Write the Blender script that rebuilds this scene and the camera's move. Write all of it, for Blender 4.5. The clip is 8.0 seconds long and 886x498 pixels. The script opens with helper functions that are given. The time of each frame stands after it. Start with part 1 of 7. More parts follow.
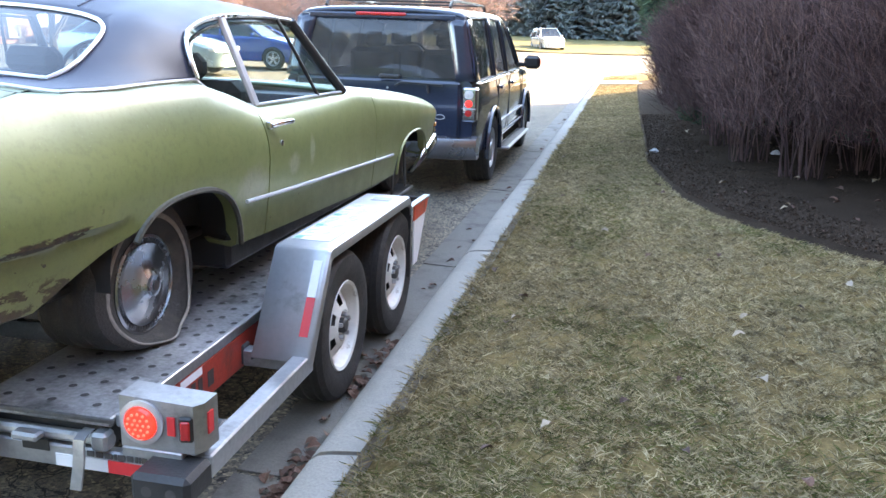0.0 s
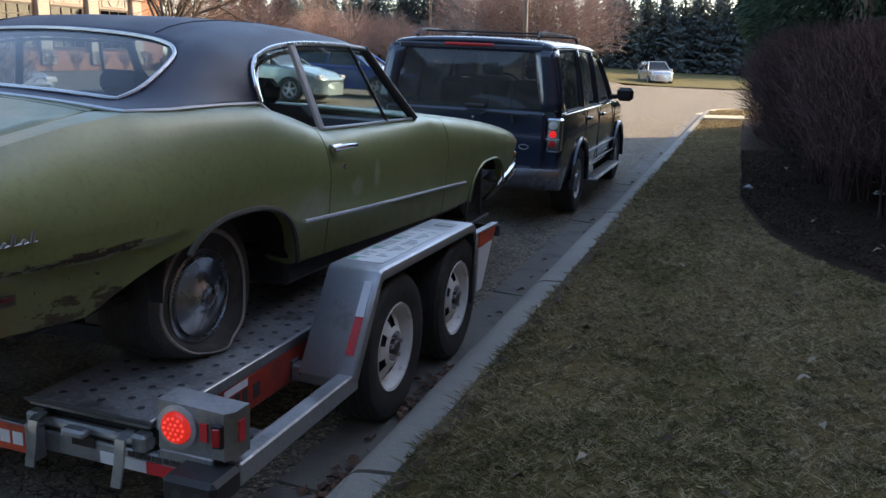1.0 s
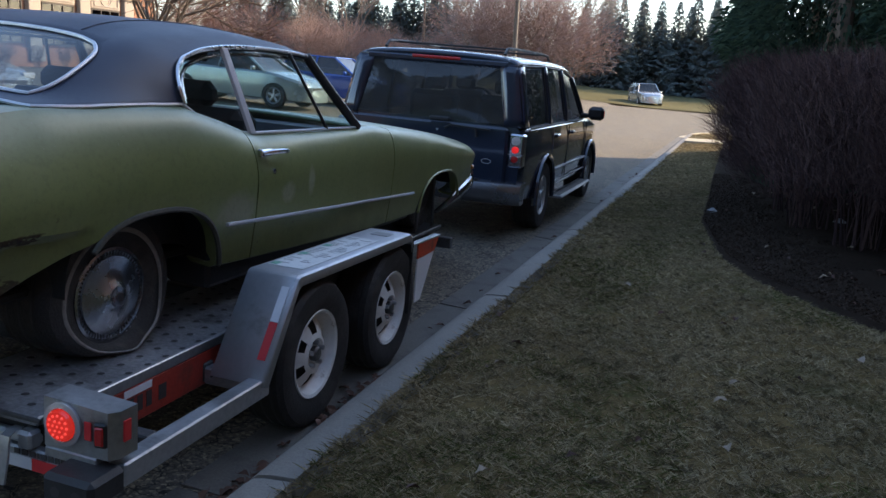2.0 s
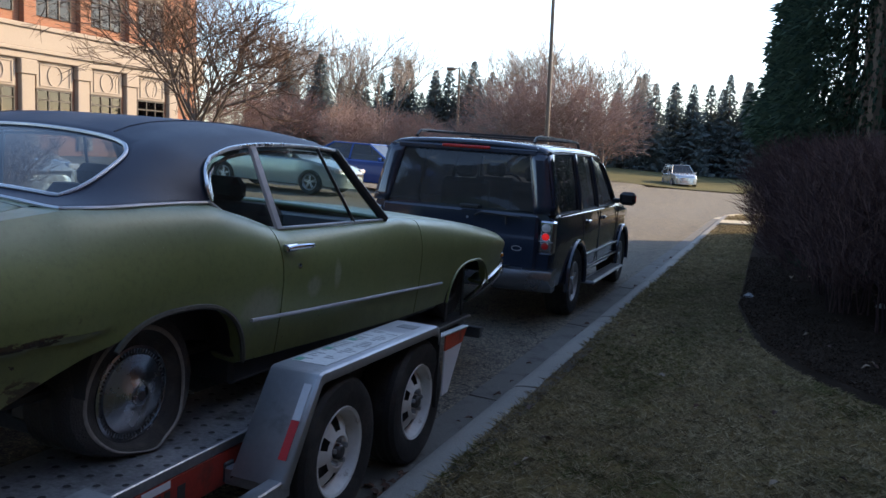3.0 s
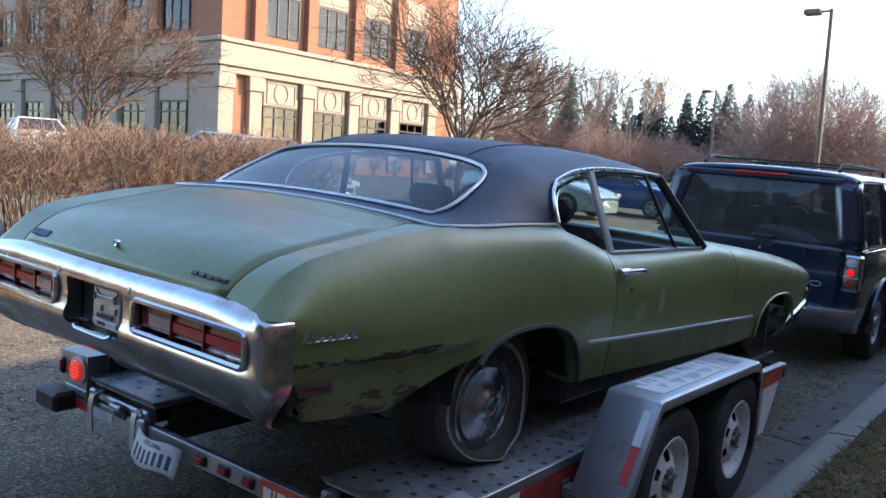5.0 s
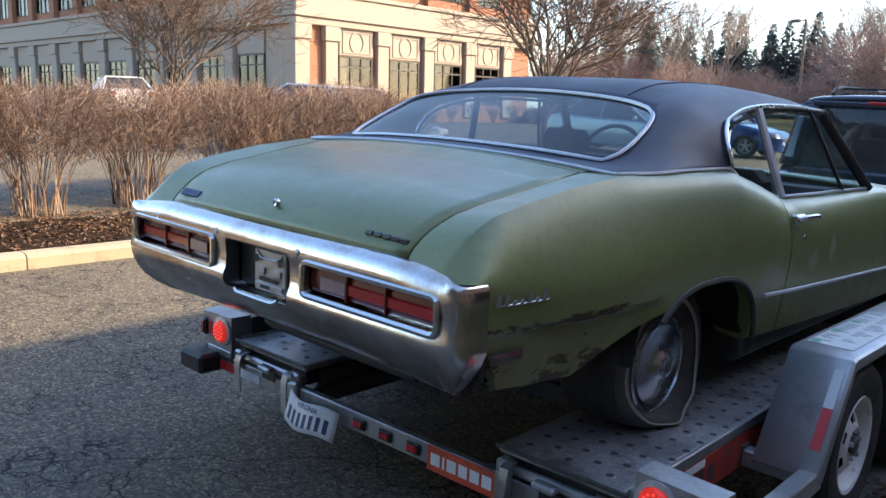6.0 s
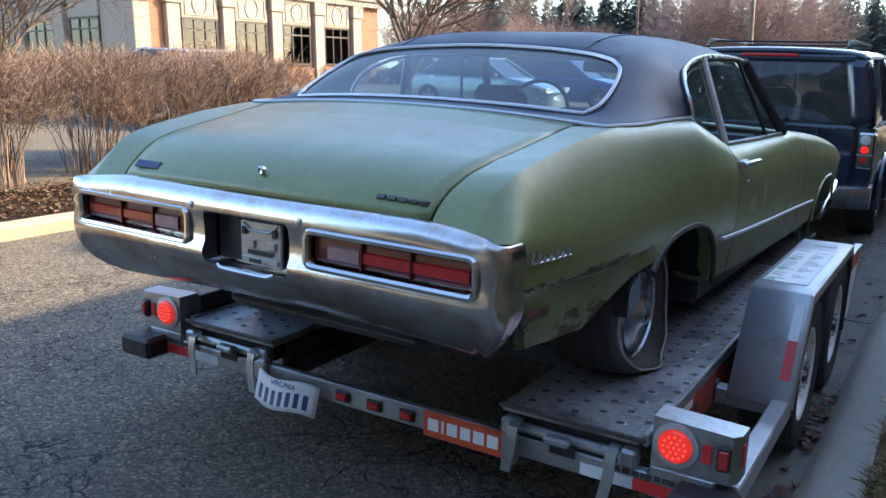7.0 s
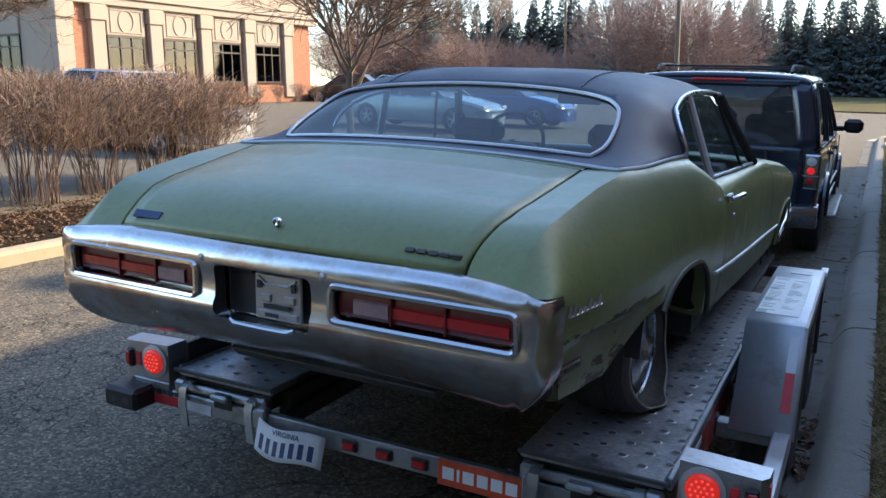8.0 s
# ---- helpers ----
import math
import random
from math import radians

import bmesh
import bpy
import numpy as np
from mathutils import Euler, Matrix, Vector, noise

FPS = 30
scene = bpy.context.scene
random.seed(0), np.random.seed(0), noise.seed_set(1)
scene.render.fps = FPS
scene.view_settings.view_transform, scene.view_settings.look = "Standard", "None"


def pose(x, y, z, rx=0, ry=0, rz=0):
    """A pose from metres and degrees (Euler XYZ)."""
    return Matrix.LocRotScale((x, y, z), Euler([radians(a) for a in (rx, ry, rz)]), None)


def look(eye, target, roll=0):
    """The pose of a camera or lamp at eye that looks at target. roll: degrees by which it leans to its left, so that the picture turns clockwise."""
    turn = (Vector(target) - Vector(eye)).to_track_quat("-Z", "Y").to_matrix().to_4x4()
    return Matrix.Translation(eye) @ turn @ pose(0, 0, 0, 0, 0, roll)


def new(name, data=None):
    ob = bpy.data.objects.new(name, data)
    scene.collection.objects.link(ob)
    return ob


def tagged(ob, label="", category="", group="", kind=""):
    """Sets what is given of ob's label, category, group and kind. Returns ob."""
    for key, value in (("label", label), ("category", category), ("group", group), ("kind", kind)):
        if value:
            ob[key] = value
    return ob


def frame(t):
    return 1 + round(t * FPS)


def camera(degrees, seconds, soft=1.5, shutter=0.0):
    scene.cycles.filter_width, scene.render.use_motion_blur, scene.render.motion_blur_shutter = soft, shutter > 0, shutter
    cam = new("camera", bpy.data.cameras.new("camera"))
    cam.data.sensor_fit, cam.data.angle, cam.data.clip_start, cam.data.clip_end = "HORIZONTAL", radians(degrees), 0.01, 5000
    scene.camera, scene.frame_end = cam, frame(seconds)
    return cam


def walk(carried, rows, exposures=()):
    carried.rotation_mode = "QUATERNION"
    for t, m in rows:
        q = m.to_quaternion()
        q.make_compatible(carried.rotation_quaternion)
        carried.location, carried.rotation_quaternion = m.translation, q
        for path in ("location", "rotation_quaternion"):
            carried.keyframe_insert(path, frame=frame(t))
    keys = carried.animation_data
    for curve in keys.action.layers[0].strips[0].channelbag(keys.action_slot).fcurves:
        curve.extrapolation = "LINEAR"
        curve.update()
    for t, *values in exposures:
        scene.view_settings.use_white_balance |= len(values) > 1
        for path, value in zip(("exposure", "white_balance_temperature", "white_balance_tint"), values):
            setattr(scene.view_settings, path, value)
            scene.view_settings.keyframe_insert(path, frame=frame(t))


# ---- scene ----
cam = camera(55.7, 8.0)


PATH = [
    (0, (2.545, -2.657, 1.589), (2.135, -0.764, 1.088), -0.3),
    (0.5, (2.683, -2.559, 1.597), (2.023, -0.726, 1.147), -0.9),
    (1, (2.752, -2.628, 1.577), (2.107, -0.784, 1.145), 0.4),
    (1.2, (2.788, -2.664, 1.546), (2.207, -0.799, 1.114), 2.9),
    (2.3, (3.06, -2.496, 1.592), (2.402, -0.641, 1.234), 2.4),
    (2.5, (3.058, -2.488, 1.604), (2.37, -0.635, 1.297), 2.2),
    (3, (3.052, -2.487, 1.627), (2.333, -0.633, 1.414), 2.1),
    (3.5, (3.071, -2.483, 1.621), (2.322, -0.635, 1.465), 1.8),
    (4, (3.043, -2.503, 1.643), (2.217, -0.687, 1.5), 1.5),
    (4.5, (2.861, -2.569, 1.615), (1.841, -0.856, 1.456), 2.3),
    (5, (2.68, -2.724, 1.614), (1.472, -1.141, 1.428), 3.3),
    (5.2, (2.608, -2.761, 1.608), (1.36, -1.213, 1.392), 3.5),
    (6.3, (2.146, -2.792, 1.597), (0.816, -1.34, 1.251), 0.7),
    (6.5, (2.056, -2.831, 1.586), (0.76, -1.35, 1.229), 0.2),
    (7, (1.865, -3.01, 1.583), (0.826, -1.349, 1.178), -0.2),
    (7.5, (1.695, -3.025, 1.639), (0.701, -1.34, 1.224), -0.7),
    (8, (1.599, -3.098, 1.683), (0.699, -1.351, 1.311), -0.5),
]
EXPOSURES = [(0, 4.17, 7500, 12), (0.5, 3.12, 7700, 12), (1.0, 1.95, 6900, 12), (2.5, 1.65, 6350, 12), (3.0, 1.45, 6250, 12), (3.5, 1.48, 6150, 12), (4.5, 1.92, 6100, 12), (5.0, 2.0, 6150, 12), (6.5, 2.05, 6500, 12), (7.0, 2.31, 6250, 10), (7.5, 2.68, 6250, 10), (8.0, 1.85, 6200, 10)]
walk(cam, [(t, look(eye, target, roll)) for t, eye, target, roll in PATH], EXPOSURES)

# ---- world, sun, exposure ----
SUN_AZ, SUN_EL = math.atan2(0.66, 0.75), radians(27)
world = bpy.data.worlds.new("sky")
scene.world = world
world.use_nodes = True
wn = world.node_tree.nodes
sky = wn.new("ShaderNodeTexSky")
sky.sky_type, sky.sun_disc = "NISHITA", False
sky.sun_elevation, sky.sun_rotation = SUN_EL, SUN_AZ
sky.dust_density, sky.air_density, sky.ozone_density = 0.8, 1.0, 1.5
wn["Background"].inputs["Strength"].default_value = 0.15
world.node_tree.links.new(sky.outputs[0], wn["Background"].inputs["Color"])
sun_data = bpy.data.lights.new("sun", "SUN")
sun_data.energy, sun_data.angle, sun_data.color = 3.1, radians(0.6), (1.0, 0.765, 0.48)
sun = new("sun", sun_data)
SUN_WAY = Vector((math.sin(SUN_AZ) * math.cos(SUN_EL), math.cos(SUN_AZ) * math.cos(SUN_EL), math.sin(SUN_EL)))
sun.matrix_world = look(SUN_WAY * 50, (0, 0, 0))


# ---- materials ----
def node_mat(name):
    m = bpy.data.materials.new(name)
    m.use_nodes = True
    return m, m.node_tree.nodes, m.node_tree.links, m.node_tree.nodes["Principled BSDF"]


def ramp(nodes, links, src, stops):
    r = nodes.new("ShaderNodeValToRGB")
    els = r.color_ramp.elements
    while len(els) < len(stops):
        els.new(0.5)
    for el, (p, c) in zip(els, stops):
        el.position, el.color = p, (*c, 1) if len(c) == 3 else c
    links.new(src, r.inputs[0])
    return r.outputs[0]


def noise_tex(nodes, links, scale, detail=6, rough=0.6, coord="Object", stretch=None):
    tc = nodes.new("ShaderNodeTexCoord")
    n = nodes.new("ShaderNodeTexNoise")
    n.inputs["Scale"].default_value, n.inputs["Detail"].default_value, n.inputs["Roughness"].default_value = scale, detail, rough
    src = tc.outputs[coord]
    if stretch:
        mp = nodes.new("ShaderNodeMapping")
        mp.inputs["Scale"].default_value = stretch
        links.new(src, mp.inputs[0])
        src = mp.outputs[0]
    links.new(src, n.inputs["Vector"])
    return n.outputs["Fac"]


def mix(nodes, links, fac, a, b, mode="MIX"):
    m = nodes.new("ShaderNodeMix")
    m.data_type, m.blend_type = "RGBA", mode
    for sock, v in ((m.inputs[0], fac), (m.inputs[6], a), (m.inputs[7], b)):
        if isinstance(v, bpy.types.NodeSocket):
            links.new(v, sock)
        elif isinstance(v, (int, float)):
            sock.default_value = v
        else:
            sock.default_value = (*v, 1)
    return m.outputs[2]


def add_bump(nodes, links, bsdf, height, strength, dist=0.01):
    b = nodes.new("ShaderNodeBump")
    b.inputs["Strength"].default_value, b.inputs["Distance"].default_value = strength, dist
    links.new(height, b.inputs["Height"])
    links.new(b.outputs[0], bsdf.inputs["Normal"])


def mat(name, base, rough=0.5, metal=0.0, var=0.2, scale=3.0, fine=60.0, bump=0.15, stain=None, rand=0.0, coat=0.0, stretch=None, rough_var=0.15, bdist=0.01, spec=0.5):
    """Colour varied at two scales, worn gloss, fine relief. stain: colour, scale, low, high."""
    m, n, l, b = node_mat(name)
    big, small = noise_tex(n, l, scale, stretch=stretch), noise_tex(n, l, fine, 4, stretch=stretch)
    lo, hi = [c * (1 - var) for c in base], [min(1, c * (1 + var)) for c in base]
    col = ramp(n, l, big, [(0.3, lo), (0.7, hi)])
    col = mix(n, l, 0.5, col, ramp(n, l, small, [(0.3, lo), (0.7, hi)]))
    if rand:
        oi = n.new("ShaderNodeObjectInfo")
        col = mix(n, l, rand, col, ramp(n, l, oi.outputs["Random"], [(0, [c * 0.45 for c in base]), (1, [min(1, c * 1.6) for c in base])]))
    if stain:
        sc, sscale, s0, s1 = stain
        f = ramp(n, l, noise_tex(n, l, sscale, 8, 0.65), [(s0, (0, 0, 0)), (s1, (1, 1, 1))])
        col = mix(n, l, f, col, sc)
    l.new(col, b.inputs["Base Color"])
    r = ramp(n, l, big, [(0.25, [max(0.02, rough - rough_var)] * 3), (0.75, [min(1, rough + rough_var)] * 3)])
    l.new(r, b.inputs["Roughness"])
    b.inputs["Metallic"].default_value, b.inputs["Coat Weight"].default_value, b.inputs["Specular IOR Level"].default_value = metal, coat, spec
    if bump:
        add_bump(n, l, b, small, bump, bdist)
    return m


def island_mat(name, dark, light, rough=0.75, extra=None, spec=0.12, thin=0.0, tuft=0.0):
    """For stuff of many small pieces: every piece has its own tone."""
    m, n, l, b = node_mat(name)
    g = n.new("ShaderNodeNewGeometry")
    stops = [(0.0, dark), (1.0, light)] if not extra else [(0.0, dark), (0.55, light), (1.0, extra)]
    col = ramp(n, l, g.outputs["Random Per Island"], stops)
    col = mix(n, l, ramp(n, l, noise_tex(n, l, 0.9, 4), [(0.3, (0, 0, 0)), (0.7, (0.45,) * 3)]), col, dark)
    if tuft:
        col = mix(n, l, ramp(n, l, noise_tex(n, l, tuft, 5, 0.7), [(0.36, (0.8,) * 3), (0.48, (0, 0, 0))]), col, dark)
        col = mix(n, l, ramp(n, l, noise_tex(n, l, 2.3, 4), [(0.54, (0, 0, 0)), (0.72, (0.45,) * 3)]), col, (0.13, 0.13, 0.042))
    l.new(col, b.inputs["Base Color"])
    b.inputs["Roughness"].default_value, b.inputs["Specular IOR Level"].default_value = rough, spec
    if thin:
        tl, mx = n.new("ShaderNodeBsdfTranslucent"), n.new("ShaderNodeMixShader")
        mx.inputs[0].default_value = thin
        l.new(col, tl.inputs[0])
        l.new(b.outputs[0], mx.inputs[1]), l.new(tl.outputs[0], mx.inputs[2]), l.new(mx.outputs[0], n["Material Output"].inputs[0])
    return m


def glass_mat(name, tint, rough=0.02, dust_haze=0.0):
    m, n, l, b = node_mat(name)
    n.remove(b)
    tr, gl, fr, mx = n.new("ShaderNodeBsdfTransparent"), n.new("ShaderNodeBsdfGlossy"), n.new("ShaderNodeFresnel"), n.new("ShaderNodeMixShader")
    dirt = noise_tex(n, l, 9, 6)
    l.new(mix(n, l, ramp(n, l, dirt, [(0.45, (0, 0, 0)), (0.8, (0.35,) * 3)]), tint, [c * 0.75 for c in tint]), tr.inputs[0])
    gl.inputs["Roughness"].default_value = rough
    fr.inputs["IOR"].default_value = 1.52
    l.new(fr.outputs[0], mx.inputs[0]), l.new(tr.outputs[0], mx.inputs[1]), l.new(gl.outputs[0], mx.inputs[2])
    out = mx.outputs[0]
    # pale diffuse film: dust on car glass, painted sky sheen on privacy glass
    if dust_haze:
        film, both, amount = n.new("ShaderNodeBsdfDiffuse"), n.new("ShaderNodeMixShader"), ramp(n, l, dirt, [(0.3, (dust_haze * 0.6,) * 3), (0.75, (dust_haze * 1.4,) * 3)])
        film.inputs[0].default_value = (0.55, 0.56, 0.57, 1)
        l.new(amount, both.inputs[0]), l.new(out, both.inputs[1]), l.new(film.outputs[0], both.inputs[2])
        out = both.outputs[0]
    l.new(out, n["Material Output"].inputs[0])
    return m


def lens_mat(name, colour, emit=0.0):
    m, n, l, b = node_mat(name)
    w = noise_tex(n, l, 40, 2)
    l.new(ramp(n, l, w, [(0.3, [c * 0.75 for c in colour]), (0.7, colour)]), b.inputs["Base Color"])
    b.inputs["Roughness"].default_value, b.inputs["Coat Weight"].default_value = 0.22, 0.5
    if emit:
        b.inputs["Emission Color"].default_value, b.inputs["Emission Strength"].default_value = (*colour, 1), emit
    add_bump(n, l, b, w, 0.15, 0.004)
    return m


def asphalt_mat():
    m, n, l, b = node_mat("asphalt")
    grit, patch, broad = noise_tex(n, l, 140, 5), noise_tex(n, l, 2.2, 6), noise_tex(n, l, 0.25, 5)
    co, stones = n.new("ShaderNodeTexCoord"), n.new("ShaderNodeTexVoronoi")
    stones.inputs["Scale"].default_value = 78
    l.new(co.outputs["Object"], stones.inputs["Vector"])
    one = n.new("ShaderNodeSeparateColor")
    l.new(stones.outputs["Color"], one.inputs[0])
    col = ramp(n, l, grit, [(0.34, (0.030, 0.030, 0.031)), (0.52, (0.13, 0.117, 0.096)), (0.70, (0.34, 0.30, 0.235))])
    stone = ramp(n, l, one.outputs[0], [(0.0, (0.022, 0.021, 0.021)), (0.45, (0.118, 0.097, 0.068)), (0.84, (0.235, 0.190, 0.124)), (1.0, (0.46, 0.37, 0.235))])
    col = mix(n, l, 0.70, col, stone)
    col = mix(n, l, ramp(n, l, patch, [(0.35, (0, 0, 0)), (0.7, (0.3,) * 3)]), col, (0.080, 0.077, 0.072))
    col = mix(n, l, ramp(n, l, broad, [(0.4, (0, 0, 0)), (0.65, (0.25,) * 3)]), col, (0.14, 0.132, 0.12))
    tc, warp, add = n.new("ShaderNodeTexCoord"), n.new("ShaderNodeTexNoise"), n.new("ShaderNodeVectorMath")
    warp.inputs["Scale"].default_value, warp.inputs["Detail"].default_value = 3.0, 6
    sub = n.new("ShaderNodeVectorMath")
    sub.operation = "MULTIPLY_ADD"
    sub.inputs[1].default_value, sub.inputs[2].default_value = (0.5, 0.5, 0.5), (-0.25, -0.25, -0.25)
    l.new(tc.outputs["Object"], warp.inputs["Vector"]), l.new(warp.outputs["Color"], sub.inputs[0])
    l.new(tc.outputs["Object"], add.inputs[0]), l.new(sub.outputs[0], add.inputs[1])
    height = grit
    for scale, width, lo, hi in ((1.3, 0.0085, 0.42, 0.50), (3.1, 0.013, 0.44, 0.52), (6.5, 0.030, 0.50, 0.58)):
        v = n.new("ShaderNodeTexVoronoi")
        v.feature = "DISTANCE_TO_EDGE"
        v.inputs["Scale"].default_value = scale
        l.new(add.outputs[0], v.inputs["Vector"])
        line = ramp(n, l, v.outputs["Distance"], [(width * 0.35, (1, 1, 1)), (width, (0, 0, 0))])
        zone = ramp(n, l, noise_tex(n, l, 0.30 * scale + 0.15, 3), [(lo, (0, 0, 0)), (hi, (1, 1, 1))])
        if scale > 6:
            where, band = n.new("ShaderNodeSeparateXYZ"), n.new("ShaderNodeMapRange")
            band.inputs["From Min"].default_value, band.inputs["From Max"].default_value = 0.55, 0.95
            l.new(tc.outputs["Object"], where.inputs[0]), l.new(where.outputs["X"], band.inputs["Value"])
            zone = mix(n, l, 1.0, zone, band.outputs[0], "LIGHTEN")
        crack = mix(n, l, 1.0, line, zone, "MULTIPLY")
        col = mix(n, l, crack, col, (0.018, 0.018, 0.018))
        height = mix(n, l, crack, height, (0, 0, 0))
    l.new(col, b.inputs["Base Color"])
    b.inputs["Roughness"].default_value, b.inputs["Specular IOR Level"].default_value = 0.88, 0.25
    add_bump(n, l, b, height, 0.55, 0.012)
    return m


def paint_mat():
    """Faded olive car paint with chalky haze, scuffs, and rust along the lower panels."""
    m, n, l, b = node_mat("olive_car_paint")
    broad, fine, mid = noise_tex(n, l, 1.6, 4), noise_tex(n, l, 90, 4), noise_tex(n, l, 7, 8, 0.7)
    col = ramp(n, l, broad, [(0.3, (0.168, 0.198, 0.070)), (0.7, (0.215, 0.245, 0.096))])
    col = mix(n, l, ramp(n, l, mid, [(0.5, (0, 0, 0)), (0.8, (0.3,) * 3)]), col, (0.225, 0.255, 0.150))
    tc, sep = n.new("ShaderNodeTexCoord"), n.new("ShaderNodeSeparateXYZ")
    l.new(tc.outputs["Object"], sep.inputs[0])
    low = n.new("ShaderNodeMapRange")
    low.inputs["From Min"].default_value, low.inputs["From Max"].default_value = 1.0, 0.80
    lean = n.new("ShaderNodeMath")
    lean.operation = "MULTIPLY_ADD"
    lean.inputs[1].default_value = 0.075
    l.new(sep.outputs["Y"], lean.inputs[0]), l.new(sep.outputs["Z"], lean.inputs[2])
    l.new(lean.outputs[0], low.inputs["Value"])
    top = n.new("ShaderNodeMapRange")
    top.inputs["From Min"].default_value, top.inputs["From Max"].default_value = 1.27, 1.36
    l.new(sep.outputs["Z"], top.inputs["Value"])
    haze = mix(n, l, 1.0, top.outputs[0], ramp(n, l, broad, [(0.3, (0.5,) * 3), (0.65, (0.85,) * 3)]), "MULTIPLY")
    col = mix(n, l, haze, col, (0.145, 0.182, 0.108))
    edge = noise_tex(n, l, 11, 8, 0.7, stretch=(1, 0.55, 1.3))
    rust = mix(n, l, 1.0, low.outputs[0], ramp(n, l, edge, [(0.46, (0, 0, 0)), (0.56, (1, 1, 1))]), "MULTIPLY")
    aft = n.new("ShaderNodeMapRange")
    aft.inputs["From Min"].default_value, aft.inputs["From Max"].default_value = 0.62, 0.30
    l.new(sep.outputs["Y"], aft.inputs["Value"])
    rust = mix(n, l, 1.0, rust, aft.outputs[0], "MULTIPLY")
    rust = ramp(n, l, rust, [(0.52, (0, 0, 0)), (0.66, (1, 1, 1))])
    away, seam = n.new("ShaderNodeMath"), n.new("ShaderNodeMath")
    away.operation, seam.operation = "SUBTRACT", "ABSOLUTE"
    away.inputs[1].default_value = 1.042
    l.new(sep.outputs["Z"], away.inputs[0]), l.new(away.outputs[0], seam.inputs[0])
    near = n.new("ShaderNodeMapRange")
    near.inputs["From Min"].default_value, near.inputs["From Max"].default_value = 0.030, 0.0
    l.new(seam.outputs[0], near.inputs["Value"])
    behind = n.new("ShaderNodeMapRange")
    behind.inputs["From Min"].default_value, behind.inputs["From Max"].default_value = -0.28, -0.45
    l.new(sep.outputs["Y"], behind.inputs["Value"])
    split = mix(n, l, 1.0, mix(n, l, 1.0, near.outputs[0], behind.outputs[0], "MULTIPLY"), ramp(n, l, noise_tex(n, l, 16, 6, 0.7, stretch=(1, 0.35, 1)), [(0.44, (0, 0, 0)), (0.56, (1, 1, 1))]), "MULTIPLY")
    rust = mix(n, l, 1.0, rust, ramp(n, l, split, [(0.30, (0, 0, 0)), (0.5, (1, 1, 1))]), "LIGHTEN")
    col = mix(n, l, rust, col, ramp(n, l, fine, [(0.35, (0.018, 0.012, 0.008)), (0.7, (0.075, 0.04, 0.02))]))
    dust_haze = mix(n, l, 1.0, low.outputs[0], ramp(n, l, mid, [(0.35, (0.1,) * 3), (0.7, (0.6,) * 3)]), "MULTIPLY")
    col = mix(n, l, dust_haze, col, (0.085, 0.078, 0.05))
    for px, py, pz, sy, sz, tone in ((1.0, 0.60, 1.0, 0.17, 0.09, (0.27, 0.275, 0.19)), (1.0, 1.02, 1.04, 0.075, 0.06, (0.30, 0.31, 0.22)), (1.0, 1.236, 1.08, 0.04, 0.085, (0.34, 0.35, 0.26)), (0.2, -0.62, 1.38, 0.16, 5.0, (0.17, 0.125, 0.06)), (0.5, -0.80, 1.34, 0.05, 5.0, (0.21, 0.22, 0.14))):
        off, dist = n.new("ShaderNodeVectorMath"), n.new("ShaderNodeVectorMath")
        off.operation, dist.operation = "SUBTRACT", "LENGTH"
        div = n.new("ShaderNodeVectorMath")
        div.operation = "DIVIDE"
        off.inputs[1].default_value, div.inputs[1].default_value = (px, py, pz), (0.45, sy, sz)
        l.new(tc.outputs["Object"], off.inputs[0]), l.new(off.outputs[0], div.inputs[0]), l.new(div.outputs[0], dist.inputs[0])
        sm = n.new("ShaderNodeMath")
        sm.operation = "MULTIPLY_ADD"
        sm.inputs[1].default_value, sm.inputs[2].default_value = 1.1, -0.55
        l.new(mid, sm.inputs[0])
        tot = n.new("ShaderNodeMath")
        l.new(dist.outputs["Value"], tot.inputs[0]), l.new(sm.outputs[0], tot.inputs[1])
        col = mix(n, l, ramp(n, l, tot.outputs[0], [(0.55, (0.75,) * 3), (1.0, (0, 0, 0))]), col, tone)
    chip = ramp(n, l, noise_tex(n, l, 26, 3), [(0.70, (0, 0, 0)), (0.73, (1, 1, 1))])
    flank = n.new("ShaderNodeMapRange")
    flank.inputs["From Min"].default_value, flank.inputs["From Max"].default_value = 1.12, 0.95
    l.new(lean.outputs[0], flank.inputs["Value"])
    col = mix(n, l, mix(n, l, 1.0, chip, flank.outputs[0], "MULTIPLY"), col, (0.035, 0.025, 0.018))
    col = mix(n, l, ramp(n, l, noise_tex(n, l, 38, 8, 0.75), [(0.36, (0.32,) * 3), (0.52, (0, 0, 0))]), col, (0.10, 0.115, 0.05))
    col = mix(n, l, ramp(n, l, noise_tex(n, l, 130, 2), [(0.70, (0, 0, 0)), (0.76, (0.55,) * 3)]), col, (0.33, 0.35, 0.24))
    l.new(col, b.inputs["Base Color"])
    r = ramp(n, l, mid, [(0.3, (0.33,) * 3), (0.75, (0.5,) * 3)])
    r = mix(n, l, rust, r, (0.85,) * 3)
    l.new(r, b.inputs["Roughness"])
    b.inputs["Metallic"].default_value, b.inputs["Coat Weight"].default_value, b.inputs["Coat Roughness"].default_value = 0.15, 0.34, 0.24
    add_bump(n, l, b, mix(n, l, rust, fine, (0.2,) * 3), 0.05, 0.004)
    return m


